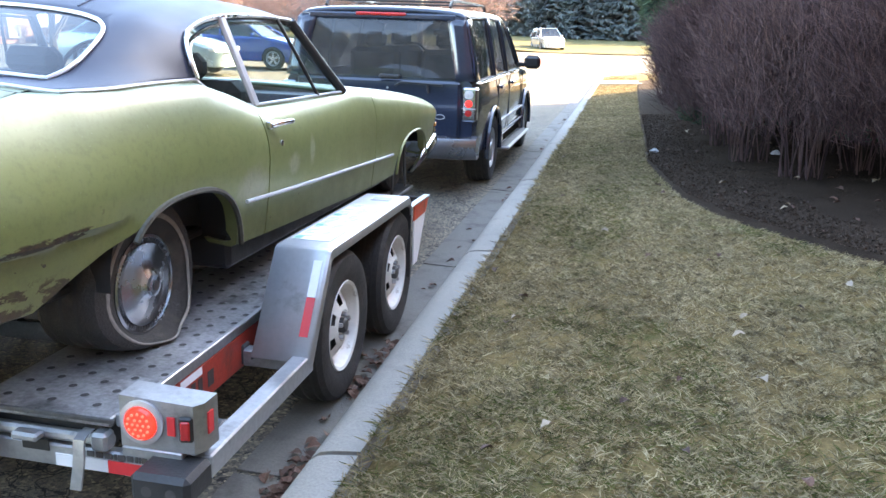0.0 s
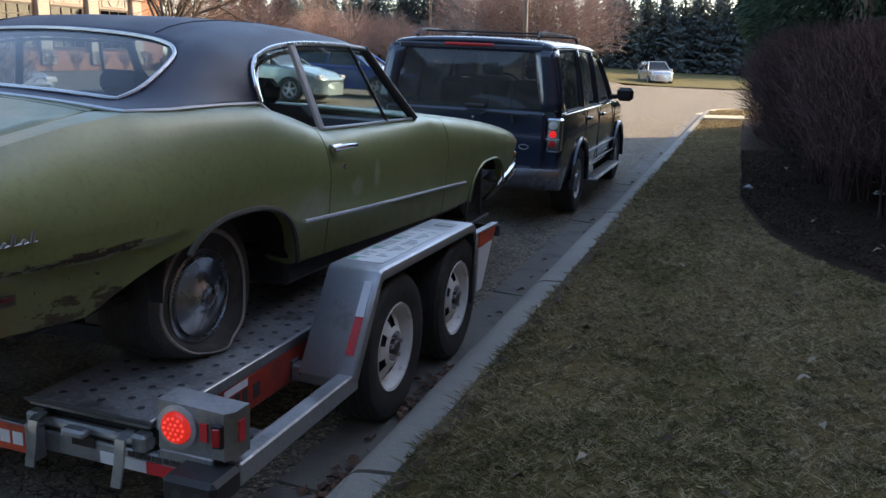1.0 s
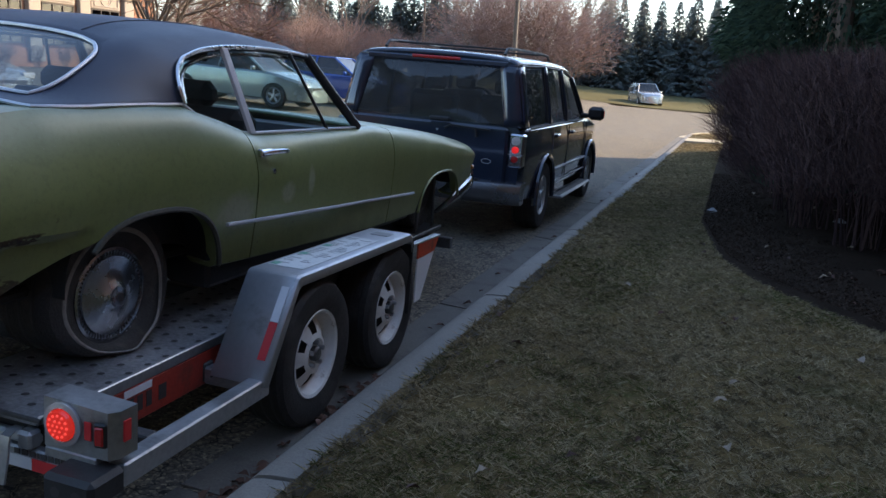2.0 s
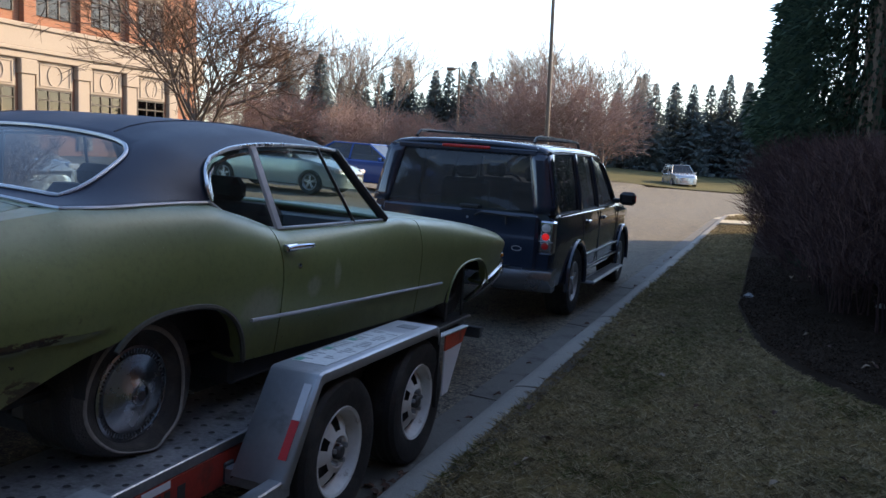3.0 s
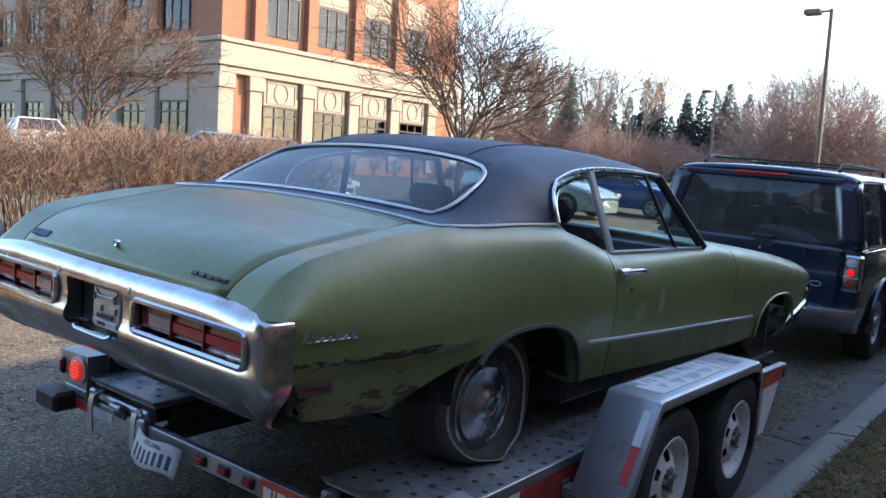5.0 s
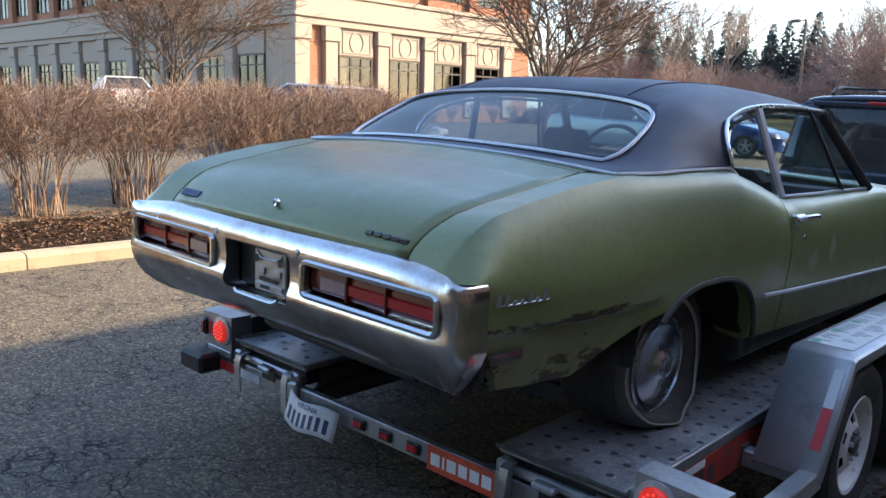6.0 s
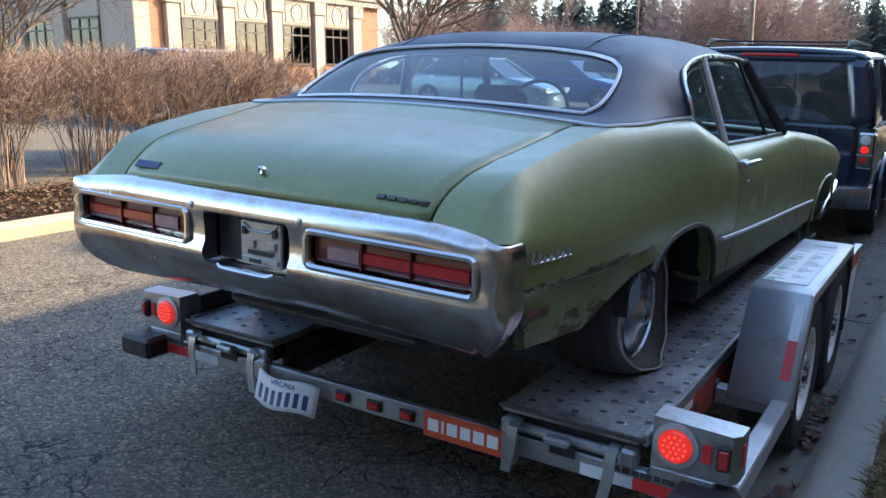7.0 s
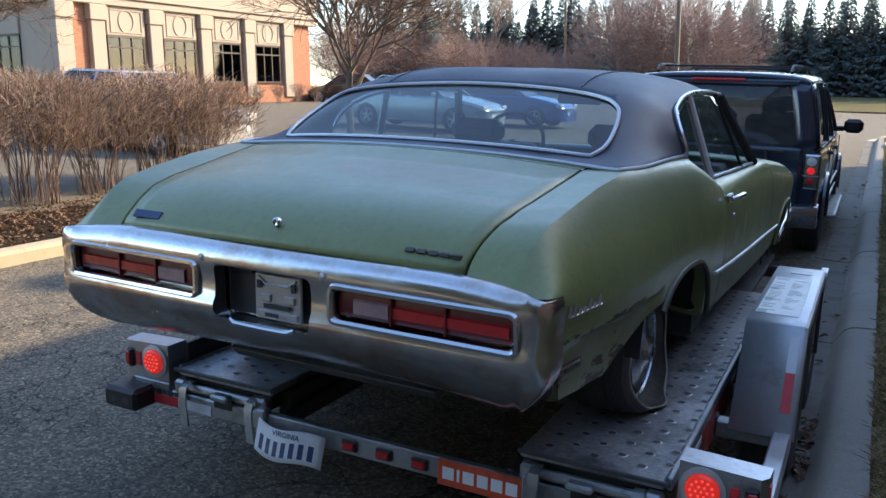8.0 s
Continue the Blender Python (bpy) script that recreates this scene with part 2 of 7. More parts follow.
def brick_mat():
    m, n, l, b = node_mat("brick")
    tc, mp, br = n.new("ShaderNodeTexCoord"), n.new("ShaderNodeMapping"), n.new("ShaderNodeTexBrick")
    g, ab, gt, cmb, sp = n.new("ShaderNodeNewGeometry"), n.new("ShaderNodeVectorMath"), n.new("ShaderNodeMath"), n.new("ShaderNodeCombineXYZ"), n.new("ShaderNodeSeparateXYZ")
    l.new(tc.outputs["Object"], sp.inputs[0])
    ad = n.new("ShaderNodeMath")
    l.new(sp.outputs["X"], ad.inputs[0]), l.new(sp.outputs["Y"], ad.inputs[1])
    l.new(ad.outputs[0], cmb.inputs[0]), l.new(sp.outputs["Z"], cmb.inputs[1])
    l.new(cmb.outputs[0], br.inputs["Vector"])
    br.inputs["Color1"].default_value, br.inputs["Color2"].default_value, br.inputs["Mortar"].default_value = (0.25, 0.092, 0.045, 1), (0.32, 0.125, 0.062, 1), (0.27, 0.19, 0.14, 1)
    br.inputs["Scale"].default_value, br.inputs["Brick Width"].default_value, br.inputs["Row Height"].default_value, br.inputs["Mortar Size"].default_value = 1.0, 0.2, 0.067, 0.006
    for extra in (g, ab, gt, mp):
        n.remove(extra)
    col = mix(n, l, ramp(n, l, noise_tex(n, l, 0.8, 6), [(0.35, (0, 0, 0)), (0.7, (0.4,) * 3)]), br.outputs[0], (0.33, 0.145, 0.075))
    l.new(col, b.inputs["Base Color"])
    b.inputs["Roughness"].default_value = 0.9
    return m


ASPHALT, PAINT, BRICK = asphalt_mat(), paint_mat(), brick_mat()
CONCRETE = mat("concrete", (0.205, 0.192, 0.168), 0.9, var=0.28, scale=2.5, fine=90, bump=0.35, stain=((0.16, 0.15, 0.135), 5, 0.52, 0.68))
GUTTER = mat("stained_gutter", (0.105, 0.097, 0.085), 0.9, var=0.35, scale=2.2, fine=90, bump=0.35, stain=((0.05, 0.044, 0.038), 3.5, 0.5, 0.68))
# lit copy of the concrete: paler and warmer, sunlight put into the colour
KERB_SUN = mat("sunlit_kerb", (0.40, 0.345, 0.24), 0.9, var=0.2, scale=2.0, fine=80, bump=0.35, stain=((0.26, 0.23, 0.17), 6, 0.55, 0.7))
SOIL = mat("lawn_thatch", (0.150, 0.106, 0.046), 1.0, var=0.6, scale=14, fine=85, bump=0.9, bdist=0.015, spec=0.03, stain=((0.075, 0.078, 0.026), 1.5, 0.50, 0.70))
FAR_GRASS = mat("dry_far_grass", (0.105, 0.095, 0.045), 1.0, var=0.3, scale=0.25, fine=3.0, bump=0.5, bdist=0.1, spec=0.05)
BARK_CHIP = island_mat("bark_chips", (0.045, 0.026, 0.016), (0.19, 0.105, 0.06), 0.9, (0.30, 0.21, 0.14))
# darker copy of the bark chips, toned for the bed in shade
SHADE_CHIP = island_mat("shade_toned_bark_chips", (0.016, 0.011, 0.008), (0.058, 0.038, 0.026), 0.9, (0.12, 0.085, 0.062))
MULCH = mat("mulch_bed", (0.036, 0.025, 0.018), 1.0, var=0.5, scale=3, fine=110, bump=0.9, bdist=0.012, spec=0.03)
GRASS = island_mat("grass_blades", (0.060, 0.046, 0.026), (0.62, 0.49, 0.29), 0.85, (0.23, 0.18, 0.085), thin=0.15, tuft=11.0)
GRASS_GREEN = island_mat("green_grass_blades", (0.040, 0.050, 0.013), (0.12, 0.135, 0.036), 0.85, (0.27, 0.22, 0.10), thin=0.2, tuft=11.0)
VINYL = mat("black_vinyl", (0.026, 0.033, 0.056), 0.52, var=0.25, scale=2.0, fine=260, bump=0.35, rough_var=0.1, bdist=0.003)
CHROME = mat("chrome", (0.62, 0.63, 0.65), 0.16, 1.0, var=0.1, scale=4, fine=50, bump=0.03, rough_var=0.1)
# brown stain holds rust and also the ground's brown reflection, painted in
OLD_CHROME = mat("pitted_chrome", (0.60, 0.60, 0.61), 0.20, 1.0, var=0.16, scale=5, fine=120, bump=0.03, rough_var=0.12, stain=((0.40, 0.25, 0.15), 4.0, 0.46, 0.70))
STEEL = mat("galvanised_steel", (0.42, 0.43, 0.44), 0.42, 0.85, var=0.2, scale=5, fine=45, bump=0.08, stain=((0.16, 0.155, 0.15), 6, 0.56, 0.75))
DARK_STEEL = mat("grimy_steel", (0.09, 0.09, 0.092), 0.5, 0.6, var=0.4, scale=4, fine=50, bump=0.2)
DECK = mat("worn_deck_steel", (0.30, 0.305, 0.315), 0.42, 0.6, var=0.5, scale=3.2, fine=55, bump=0.25, stain=((0.045, 0.046, 0.048), 4, 0.52, 0.68))
FENDER = mat("fender_aluminium", (0.50, 0.51, 0.53), 0.42, 0.45, var=0.1, scale=3, fine=40, bump=0.06, stain=((0.3, 0.3, 0.3), 7, 0.58, 0.74))
RUBBER = mat("tyre_rubber", (0.022, 0.022, 0.022), 0.75, var=0.3, scale=6, fine=80, bump=0.3, stain=((0.06, 0.055, 0.05), 5, 0.5, 0.72))
OLD_RUBBER = mat("cracked_tyre_rubber", (0.026, 0.025, 0.024), 0.7, var=0.4, scale=7, fine=110, bump=0.6, stain=((0.075, 0.065, 0.052), 5, 0.52, 0.70))
WHITEWALL = mat("dirty_whitewall", (0.20, 0.185, 0.165), 0.7, var=0.35, scale=7, fine=60, bump=0.2)
RIM_WHITE = mat("white_wheel_paint", (0.66, 0.66, 0.63), 0.45, var=0.12, scale=6, fine=40, bump=0.05, stain=((0.2, 0.14, 0.09), 9, 0.6, 0.72))
BLACK = mat("black_plastic", (0.02, 0.02, 0.021), 0.5, var=0.3, scale=8, fine=90, bump=0.15)
INTERIOR = mat("dark_interior_vinyl", (0.035, 0.036, 0.04), 0.6, var=0.3, scale=6, fine=120, bump=0.2)
SUV_PAINT = mat("blue_black_paint", (0.021, 0.029, 0.050), 0.18, 0.1, var=0.2, scale=2, fine=50, bump=0.01, coat=0.6, rough_var=0.06)
GREY_TRIM = mat("grey_trim", (0.30, 0.31, 0.32), 0.4, 0.3, var=0.12, bump=0.05)
ORANGE = mat("orange_red_paint", (0.56, 0.078, 0.032), 0.5, var=0.2, scale=5, fine=50, bump=0.08, stain=((0.16, 0.05, 0.03), 6, 0.56, 0.72))
DEEP_RED = mat("red_beam_paint", (0.33, 0.036, 0.022), 0.5, var=0.3, scale=4, fine=50, bump=0.1, stain=((0.09, 0.04, 0.03), 5, 0.5, 0.68))
TAPE_RED, TAPE_WHITE = mat("red_tape", (0.62, 0.035, 0.04), 0.35, var=0.1, bump=0.03), mat("white_tape", (0.74, 0.75, 0.77), 0.35, var=0.06, bump=0.03)
WHITE = mat("white_plate", (0.72, 0.73, 0.75), 0.4, var=0.06, bump=0.03)
NAVY = mat("navy_lettering", (0.03, 0.045, 0.13), 0.5, var=0.1, bump=0.0)
LETTER = mat("dark_lettering", (0.05, 0.045, 0.045), 0.6, var=0.2, bump=0.0)
STICKER = mat("pale_sticker", (0.62, 0.64, 0.63), 0.45, var=0.1, bump=0.03, stain=((0.42, 0.45, 0.44), 12, 0.55, 0.7))
STICKER_GREEN = mat("green_sticker_print", (0.14, 0.36, 0.26), 0.5, var=0.2, bump=0.0)
LENS_RED, LENS_DARK = lens_mat("red_lens", (0.50, 0.022, 0.022)), lens_mat("dark_red_lens", (0.16, 0.012, 0.016))
LENS_LIT = lens_mat("lit_red_lens", (0.70, 0.03, 0.02), 0.16)
LED = lens_mat("lit_diode", (0.9, 0.07, 0.05), 0.26)
LENS_LIT_SOFT = lens_mat("lit_tail_lens", (0.75, 0.02, 0.02), 0.2)
LENS_WHITE = lens_mat("white_lens", (0.62, 0.58, 0.56))
LENS_PINK = lens_mat("clouded_reversing_lens", (0.40, 0.25, 0.25))
LENS_AMBER = lens_mat("amber_lens", (0.6, 0.2, 0.02))
# the privacy glass film is sky sheen put in as colour
GLASS, GLASS_TINT, GLASS_DARK = glass_mat("car_glass", (0.72, 0.80, 0.82), dust_haze=0.012), glass_mat("blue_tinted_glass", (0.34, 0.45, 0.56), dust_haze=0.014), glass_mat("privacy_glass", (0.10, 0.115, 0.15), dust_haze=0.06)
HOUSE_GLASS = glass_mat("building_glass", (0.35, 0.33, 0.28))
LIMESTONE = mat("cream_precast", (0.335, 0.272, 0.212), 0.85, var=0.1, scale=0.8, fine=12, bump=0.1, stain=((0.34, 0.28, 0.21), 0.9, 0.55, 0.75))
BRONZE = mat("bronze_frame", (0.05, 0.04, 0.032), 0.45, 0.4, var=0.2, bump=0.03)
BARK = mat("bark", (0.14, 0.105, 0.08), 0.95, var=0.4, scale=9, fine=60, bump=0.8, stretch=(1, 1, 0.25))
FAR_BARK = mat("far_bark", (0.20, 0.15, 0.125), 0.95, var=0.35, scale=2, fine=12, bump=0.3)
RED_TWIG = island_mat("reddish_twigs", (0.20, 0.135, 0.112), (0.43, 0.305, 0.26), 0.9)
TAN_TWIG = island_mat("tan_twigs", (0.060, 0.036, 0.026), (0.30, 0.205, 0.15), 0.9, (0.50, 0.39, 0.32))
PURPLE_TWIG = island_mat("purple_brown_twigs", (0.030, 0.019, 0.020), (0.10, 0.060, 0.059), 0.9, (0.17, 0.108, 0.098))
# needles lightened and greyed: distance haze put into their colour
NEEDLE = island_mat("hazed_spruce_needles", (0.095, 0.120, 0.122), (0.15, 0.178, 0.174), 0.8, (0.18, 0.205, 0.19), thin=0.5)
CEDAR = island_mat("arborvitae_sprays", (0.022, 0.042, 0.030), (0.066, 0.102, 0.064), 0.75, (0.085, 0.125, 0.075), thin=0.4)
DEAD_LEAF = mat("dead_leaf", (0.075, 0.034, 0.020), 0.8, var=0.4, scale=20, fine=120, bump=0.3, rand=0.6)
PALE_LEAF = mat("pale_dry_leaf", (0.27, 0.205, 0.14), 0.8, var=0.25, scale=20, fine=120, bump=0.3, rand=0.3)
MOULDING = mat("satin_moulding", (0.55, 0.57, 0.61), 0.42, 0.5, var=0.08, bump=0.02)
BRIGHT = mat("bright_trim", (0.78, 0.79, 0.81), 0.3, 0.9, var=0.08, scale=6, fine=60, bump=0.03)
DULL = mat("dull_arch_trim", (0.10, 0.10, 0.085), 0.5, 0.5, var=0.35, scale=9, fine=70, bump=0.15)
HUBCAP = mat("tarnished_wheel_cover", (0.46, 0.48, 0.51), 0.24, 1.0, var=0.1, scale=8, fine=60, bump=0.04, stain=((0.20, 0.195, 0.19), 9, 0.64, 0.78))
SUV_BUMPER = mat("dulled_suv_bumper", (0.26, 0.27, 0.30), 0.28, 0.9, var=0.1, bump=0.02)
PAPER = mat("grubby_paper", (0.42, 0.42, 0.42), 0.8, var=0.3, scale=30, bump=0.1)
POLE = mat("bronze_pole", (0.13, 0.10, 0.075), 0.5, 0.3, var=0.15, bump=0.03)


# ---- mesh tools ----
class Mesh:
    """Vertices and faces gathered in one list."""

    def __init__(self):
        self.v, self.f = [], []

    def add(self, verts, faces, m=None):
        k = len(self.v)
        self.v += [tuple(m @ Vector(p)) for p in verts] if m else [tuple(p) for p in verts]
        self.f += [tuple(i + k for i in face) for face in faces]
        return self

    def box(self, lo, hi, r=0.0, m=None):
        lo, hi = [min(a, b) for a, b in zip(lo, hi)], [max(a, b) for a, b in zip(lo, hi)]
        r = min(r, 0.45 * min(b - a for a, b in zip(lo, hi)))
        if r <= 0:
            p = [(x, y, z) for x in (lo[0], hi[0]) for y in (lo[1], hi[1]) for z in (lo[2], hi[2])]
            return self.add(p, [(0, 1, 3, 2), (4, 6, 7, 5), (0, 4, 5, 1), (2, 3, 7, 6), (0, 2, 6, 4), (1, 5, 7, 3)], m)
        pts, idx = [], {}
        for sx in (0, 1):
            for sy in (0, 1):
                for sz in (0, 1):
                    s, c = (sx, sy, sz), [(lo, hi)[k][n] for n, k in enumerate((sx, sy, sz))]
                    for ax in range(3):
                        q = [c[n] if n == ax else c[n] + (r if s[n] == 0 else -r) for n in range(3)]
                        idx[s, ax] = len(pts)
                        pts.append(q)
        fs = []
        for ax in range(3):
            u, w = (ax + 1) % 3, (ax + 2) % 3
            for k in (0, 1):
                loop = []
                for a, b in ((0, 0), (1, 0), (1, 1), (0, 1)):
                    s = [0] * 3
                    s[ax], s[u], s[w] = k, a, b
                    loop.append(idx[tuple(s), ax])
                fs.append(loop if k else loop[::-1])
            for a in (0, 1):
                for b in (0, 1):
                    s0, s1 = [0] * 3, [0] * 3
                    s0[u], s0[w], s1[u], s1[w], s1[ax] = a, b, a, b, 1
                    s0, s1 = tuple(s0), tuple(s1)
                    q = [idx[s0, u], idx[s1, u], idx[s1, w], idx[s0, w]]
                    fs.append(q if (a == b) else q[::-1])
        for sx in (0, 1):
            for sy in (0, 1):
                for sz in (0, 1):
                    s = (sx, sy, sz)
                    t = [idx[s, 0], idx[s, 1], idx[s, 2]]
                    fs.append(t if (sx + sy + sz) % 2 else t[::-1])
        return self.add(pts, fs, m)

    def tube(self, pts, r, sides=8, cap=True, closed=False):
        pts = [Vector(p) for p in pts]
        n = len(pts)
        rs = list(r) if hasattr(r, "__len__") else [r] * n
        up, rings = None, []
        for i, p in enumerate(pts):
            a, b = pts[(i - 1) % n] if closed or i else p, pts[(i + 1) % n] if closed or i < n - 1 else p
            d = (b - a).normalized() if (b - a).length > 1e-9 else Vector((0, 0, 1))
            if up is None:
                up = d.orthogonal().normalized()
            up = (up - d * up.dot(d))
            up = up.normalized() if up.length > 1e-6 else d.orthogonal().normalized()
            w = d.cross(up)
            rings.append([p + (up * math.cos(t) + w * math.sin(t)) * rs[i] for t in (2 * math.pi * k / sides for k in range(sides))])
        return self.loft(rings, closed_ring=True, cap=cap and not closed, closed_path=closed)

    def loft(self, rings, closed_ring=False, cap=False, closed_path=False):
        k, m = len(self.v), len(rings[0])
        for ring in rings:
            self.v += [tuple(p) for p in ring]
        n = len(rings)
        for i in range(n if closed_path else n - 1):
            for j in range(m if closed_ring else m - 1):
                a, b = k + i * m, k + ((i + 1) % n) * m
                self.f.append((a + j, a + (j + 1) % m, b + (j + 1) % m, b + j))
        if cap:
            self.f.append(tuple(k + j for j in range(m))[::-1])
            self.f.append(tuple(k + (n - 1) * m + j for j in range(m)))
        return self

    def lathe(self, profile, sides=32, axis="x", centre=(0, 0, 0)):
        """profile: (radius, along) pairs."""
        rings = []
        for k in range(sides):
            t = 2 * math.pi * k / sides
            ring = []
            for r, a in profile:
                p = {"x": (a, r * math.cos(t), r * math.sin(t)), "y": (r * math.cos(t), a, r * math.sin(t)), "z": (r * math.cos(t), r * math.sin(t), a)}[axis]
                ring.append([p[n] + centre[n] for n in range(3)])
            rings.append(ring)
        return self.loft(rings, closed_path=True)

    def mirror_x(self):
        k, n = len(self.v), len(self.f)
        self.v += [(-x, y, z) for x, y, z in self.v[:k]]
        self.f += [tuple(i + k for i in face)[::-1] for face in self.f[:n]]
        return self


def mesh_data(name, g, material, smooth=35):
    me = bpy.data.meshes.new(name)
    me.from_pydata(g.v, [], g.f)
    me.materials.append(material)
    if smooth:
        me.polygons.foreach_set("use_smooth", [True] * len(me.polygons))
        me.set_sharp_from_angle(angle=radians(smooth))
    me.update()
    return me


def part(name, g, material, parent=None, label="", smooth=35, at=None):
    ob = new(name, mesh_data(name, g, material, smooth) if isinstance(g, Mesh) else g)
    ob.parent = parent
    if at is not None:
        ob.matrix_basis = at
    return tagged(ob, label) if label else ob


def thing(name, label, category, group="", at=None, kind=""):
    ob = new(name)
    ob.empty_display_size = 0.1
    if at is not None:
        ob.matrix_basis = at
    return tagged(ob, label, category, group, kind)


def fix_normals(ob):
    bm = bmesh.new()
    bm.from_mesh(ob.data)
    bmesh.ops.recalc_face_normals(bm, faces=bm.faces)
    bm.to_mesh(ob.data)
    bm.free()
    return ob


def weld_and_relax(ob, gap, rounds, inside):
    """Joins touching seams and evens out the inner points of a stretch."""
    bm = bmesh.new()
    bm.from_mesh(ob.data)
    bmesh.ops.remove_doubles(bm, verts=bm.verts, dist=gap)
    free = [v for v in bm.verts if not v.is_boundary and inside(v.co)]
    for _ in range(rounds):
        moved = [v.co.lerp(sum((e.other_vert(v).co for e in v.link_edges), Vector()) / len(v.link_edges), 0.5) for v in free]
        for v, co in zip(free, moved):
            v.co = co
    bm.to_mesh(ob.data)
    bm.free()


def carve(ob, cutters):
    """Cuts solid shapes out of a mesh and keeps the result as plain geometry."""
    made = []
    fix_normals(ob)
    for g in cutters:
        c = new("cutter", mesh_data("cutter", g, ob.data.materials[0], 0))
        c.matrix_basis = ob.matrix_basis
        c.parent = ob.parent
        fix_normals(c)
        md = ob.modifiers.new("cut", "BOOLEAN")
        md.operation, md.object, md.solver = "DIFFERENCE", c, "EXACT"
        made.append(c)
    me = bpy.data.meshes.new_from_object(ob.evaluated_get(bpy.context.evaluated_depsgraph_get()))
    ob.modifiers.clear()
    ob.data = me
    for c in made:
        bpy.data.objects.remove(c)
    me.polygons.foreach_set("use_smooth", [True] * len(me.polygons))
    me.set_sharp_from_angle(angle=radians(32))
    return ob


def thicken(ob, depth, offset=-1):
    md = ob.modifiers.new("thickness", "SOLIDIFY")
    md.thickness, md.offset = depth, offset
    return ob


def resample(pts, n):
    pts = np.array([tuple(p) for p in pts], float)
    d = np.r_[0, np.cumsum(np.linalg.norm(np.diff(pts, axis=0), axis=1))]
    s = np.linspace(0, d[-1], n)
    return np.stack([np.interp(s, d, pts[:, k]) for k in range(3)], 1)


def smooth_curve(pts, n):
    """A curve through points, sampled evenly."""
    p = [Vector(q) for q in pts]
    out = []
    for i in range(len(p) - 1):
        p0, p1, p2, p3 = p[max(i - 1, 0)], p[i], p[i + 1], p[min(i + 2, len(p) - 1)]
        for k in range(8):
            t = k / 8
            out.append(0.5 * ((2 * p1) + (p2 - p0) * t + (2 * p0 - 5 * p1 + 4 * p2 - p3) * t * t + (3 * p1 - p0 - 3 * p2 + p3) * t ** 3))
    out.append(p[-1])
    return resample(out, n)


def coons(c0, c1, d0, d1, nu=16, nv=10, bulge=(0, 0, 0)):
    """Grid spanned by four edges: c0, c1 run along u; d0, d1 along v."""
    c0, c1, d0, d1 = [np.array([tuple(p) for p in c], float) if len(c) == n else resample(c, n) for c, n in ((c0, nu), (c1, nu), (d0, nv), (d1, nv))]
    rows = []
    for j, v in enumerate(np.linspace(0, 1, nv)):
        row = []
        for i, u in enumerate(np.linspace(0, 1, nu)):
            p = (1 - v) * c0[i] + v * c1[i] + (1 - u) * d0[j] + u * d1[j]
            p = p - ((1 - u) * (1 - v) * c0[0] + u * (1 - v) * c0[-1] + (1 - u) * v * c1[0] + u * v * c1[-1])
            row.append(p + np.array(bulge) * (16 * u * (1 - u) * v * (1 - v)) ** 0.8)
        rows.append(row)
    return rows


# ---- ground, kerbs, lawns ----
def kerb_x(y):
    return 1.415 + 0.005 * y


def ground_z(x, y):
    if x < -5.0:
        return 0.36 + 0.052 * (min(-x, 12) - 5.0) + 0.030 * max(0, min(-x, 26) - 12) if x < -5.6 else 0.227 + (0.391 - 0.227) * (-5.0 - x) / 0.6
    if x < 1.5:
        return -0.036 * (x - 1.3)
    return max(-0.0072 - 0.01 * (x - 1.5), -0.1)


def lawn_z(x, y):
    near = max(0.0, min(1.0, (4.0 - y) / 4.0))
    return 0.145 + 0.035 * near * min(1.0, max(0.0, x - 1.7) / 0.4) + 0.03 * min(max(x - 2.0, 0), 2)


def sheet(xs, ys, zf):
    g = Mesh()
    g.v = [(x, y, zf(x, y)) for y in ys for x in xs]
    n = len(xs)
    g.f = [(j * n + i, j * n + i + 1, (j + 1) * n + i + 1, (j + 1) * n + i) for j in range(len(ys) - 1) for i in range(n - 1)]
    return g


def spread(lo, hi, step, far, grow=1.35):
    a = list(np.arange(lo, hi + 1e-6, step))
    d, s = hi, step
    while d < far:
        s *= grow
        d += s
        a.append(d)
    d, s = lo, step
    while d > -far:
        s *= grow
        d -= s
        a.insert(0, d)
    return a


ground = part("ground", sheet(spread(-30, 8, 0.5, 900), spread(-6, 60, 2.0, 900), ground_z), ASPHALT, smooth=60)
tagged(ground, "grey cracked asphalt road and car park", "road", kind="structure")

# gutter and rolled kerb in cast lengths with open joints
KERB_SECTION = [(-0.225, -0.10), (-0.225, 0.016), (-0.215, 0.018), (-0.01, 0.004), (0.015, 0.010), (0.05, 0.06), (0.075, 0.10), (0.11, 0.125), (0.16, 0.134), (0.262, 0.138), (0.268, -0.1)]
kerb = thing("kerb", "grey concrete kerb and gutter beside the lawn", "kerb", kind="structure")
rng = random.Random(3)
y, runs = -8.0, []
while y < 27.0:
    runs.append((y, y + 2.93))
    y += 2.94
SHIFT = 2.86 - runs[3][1]
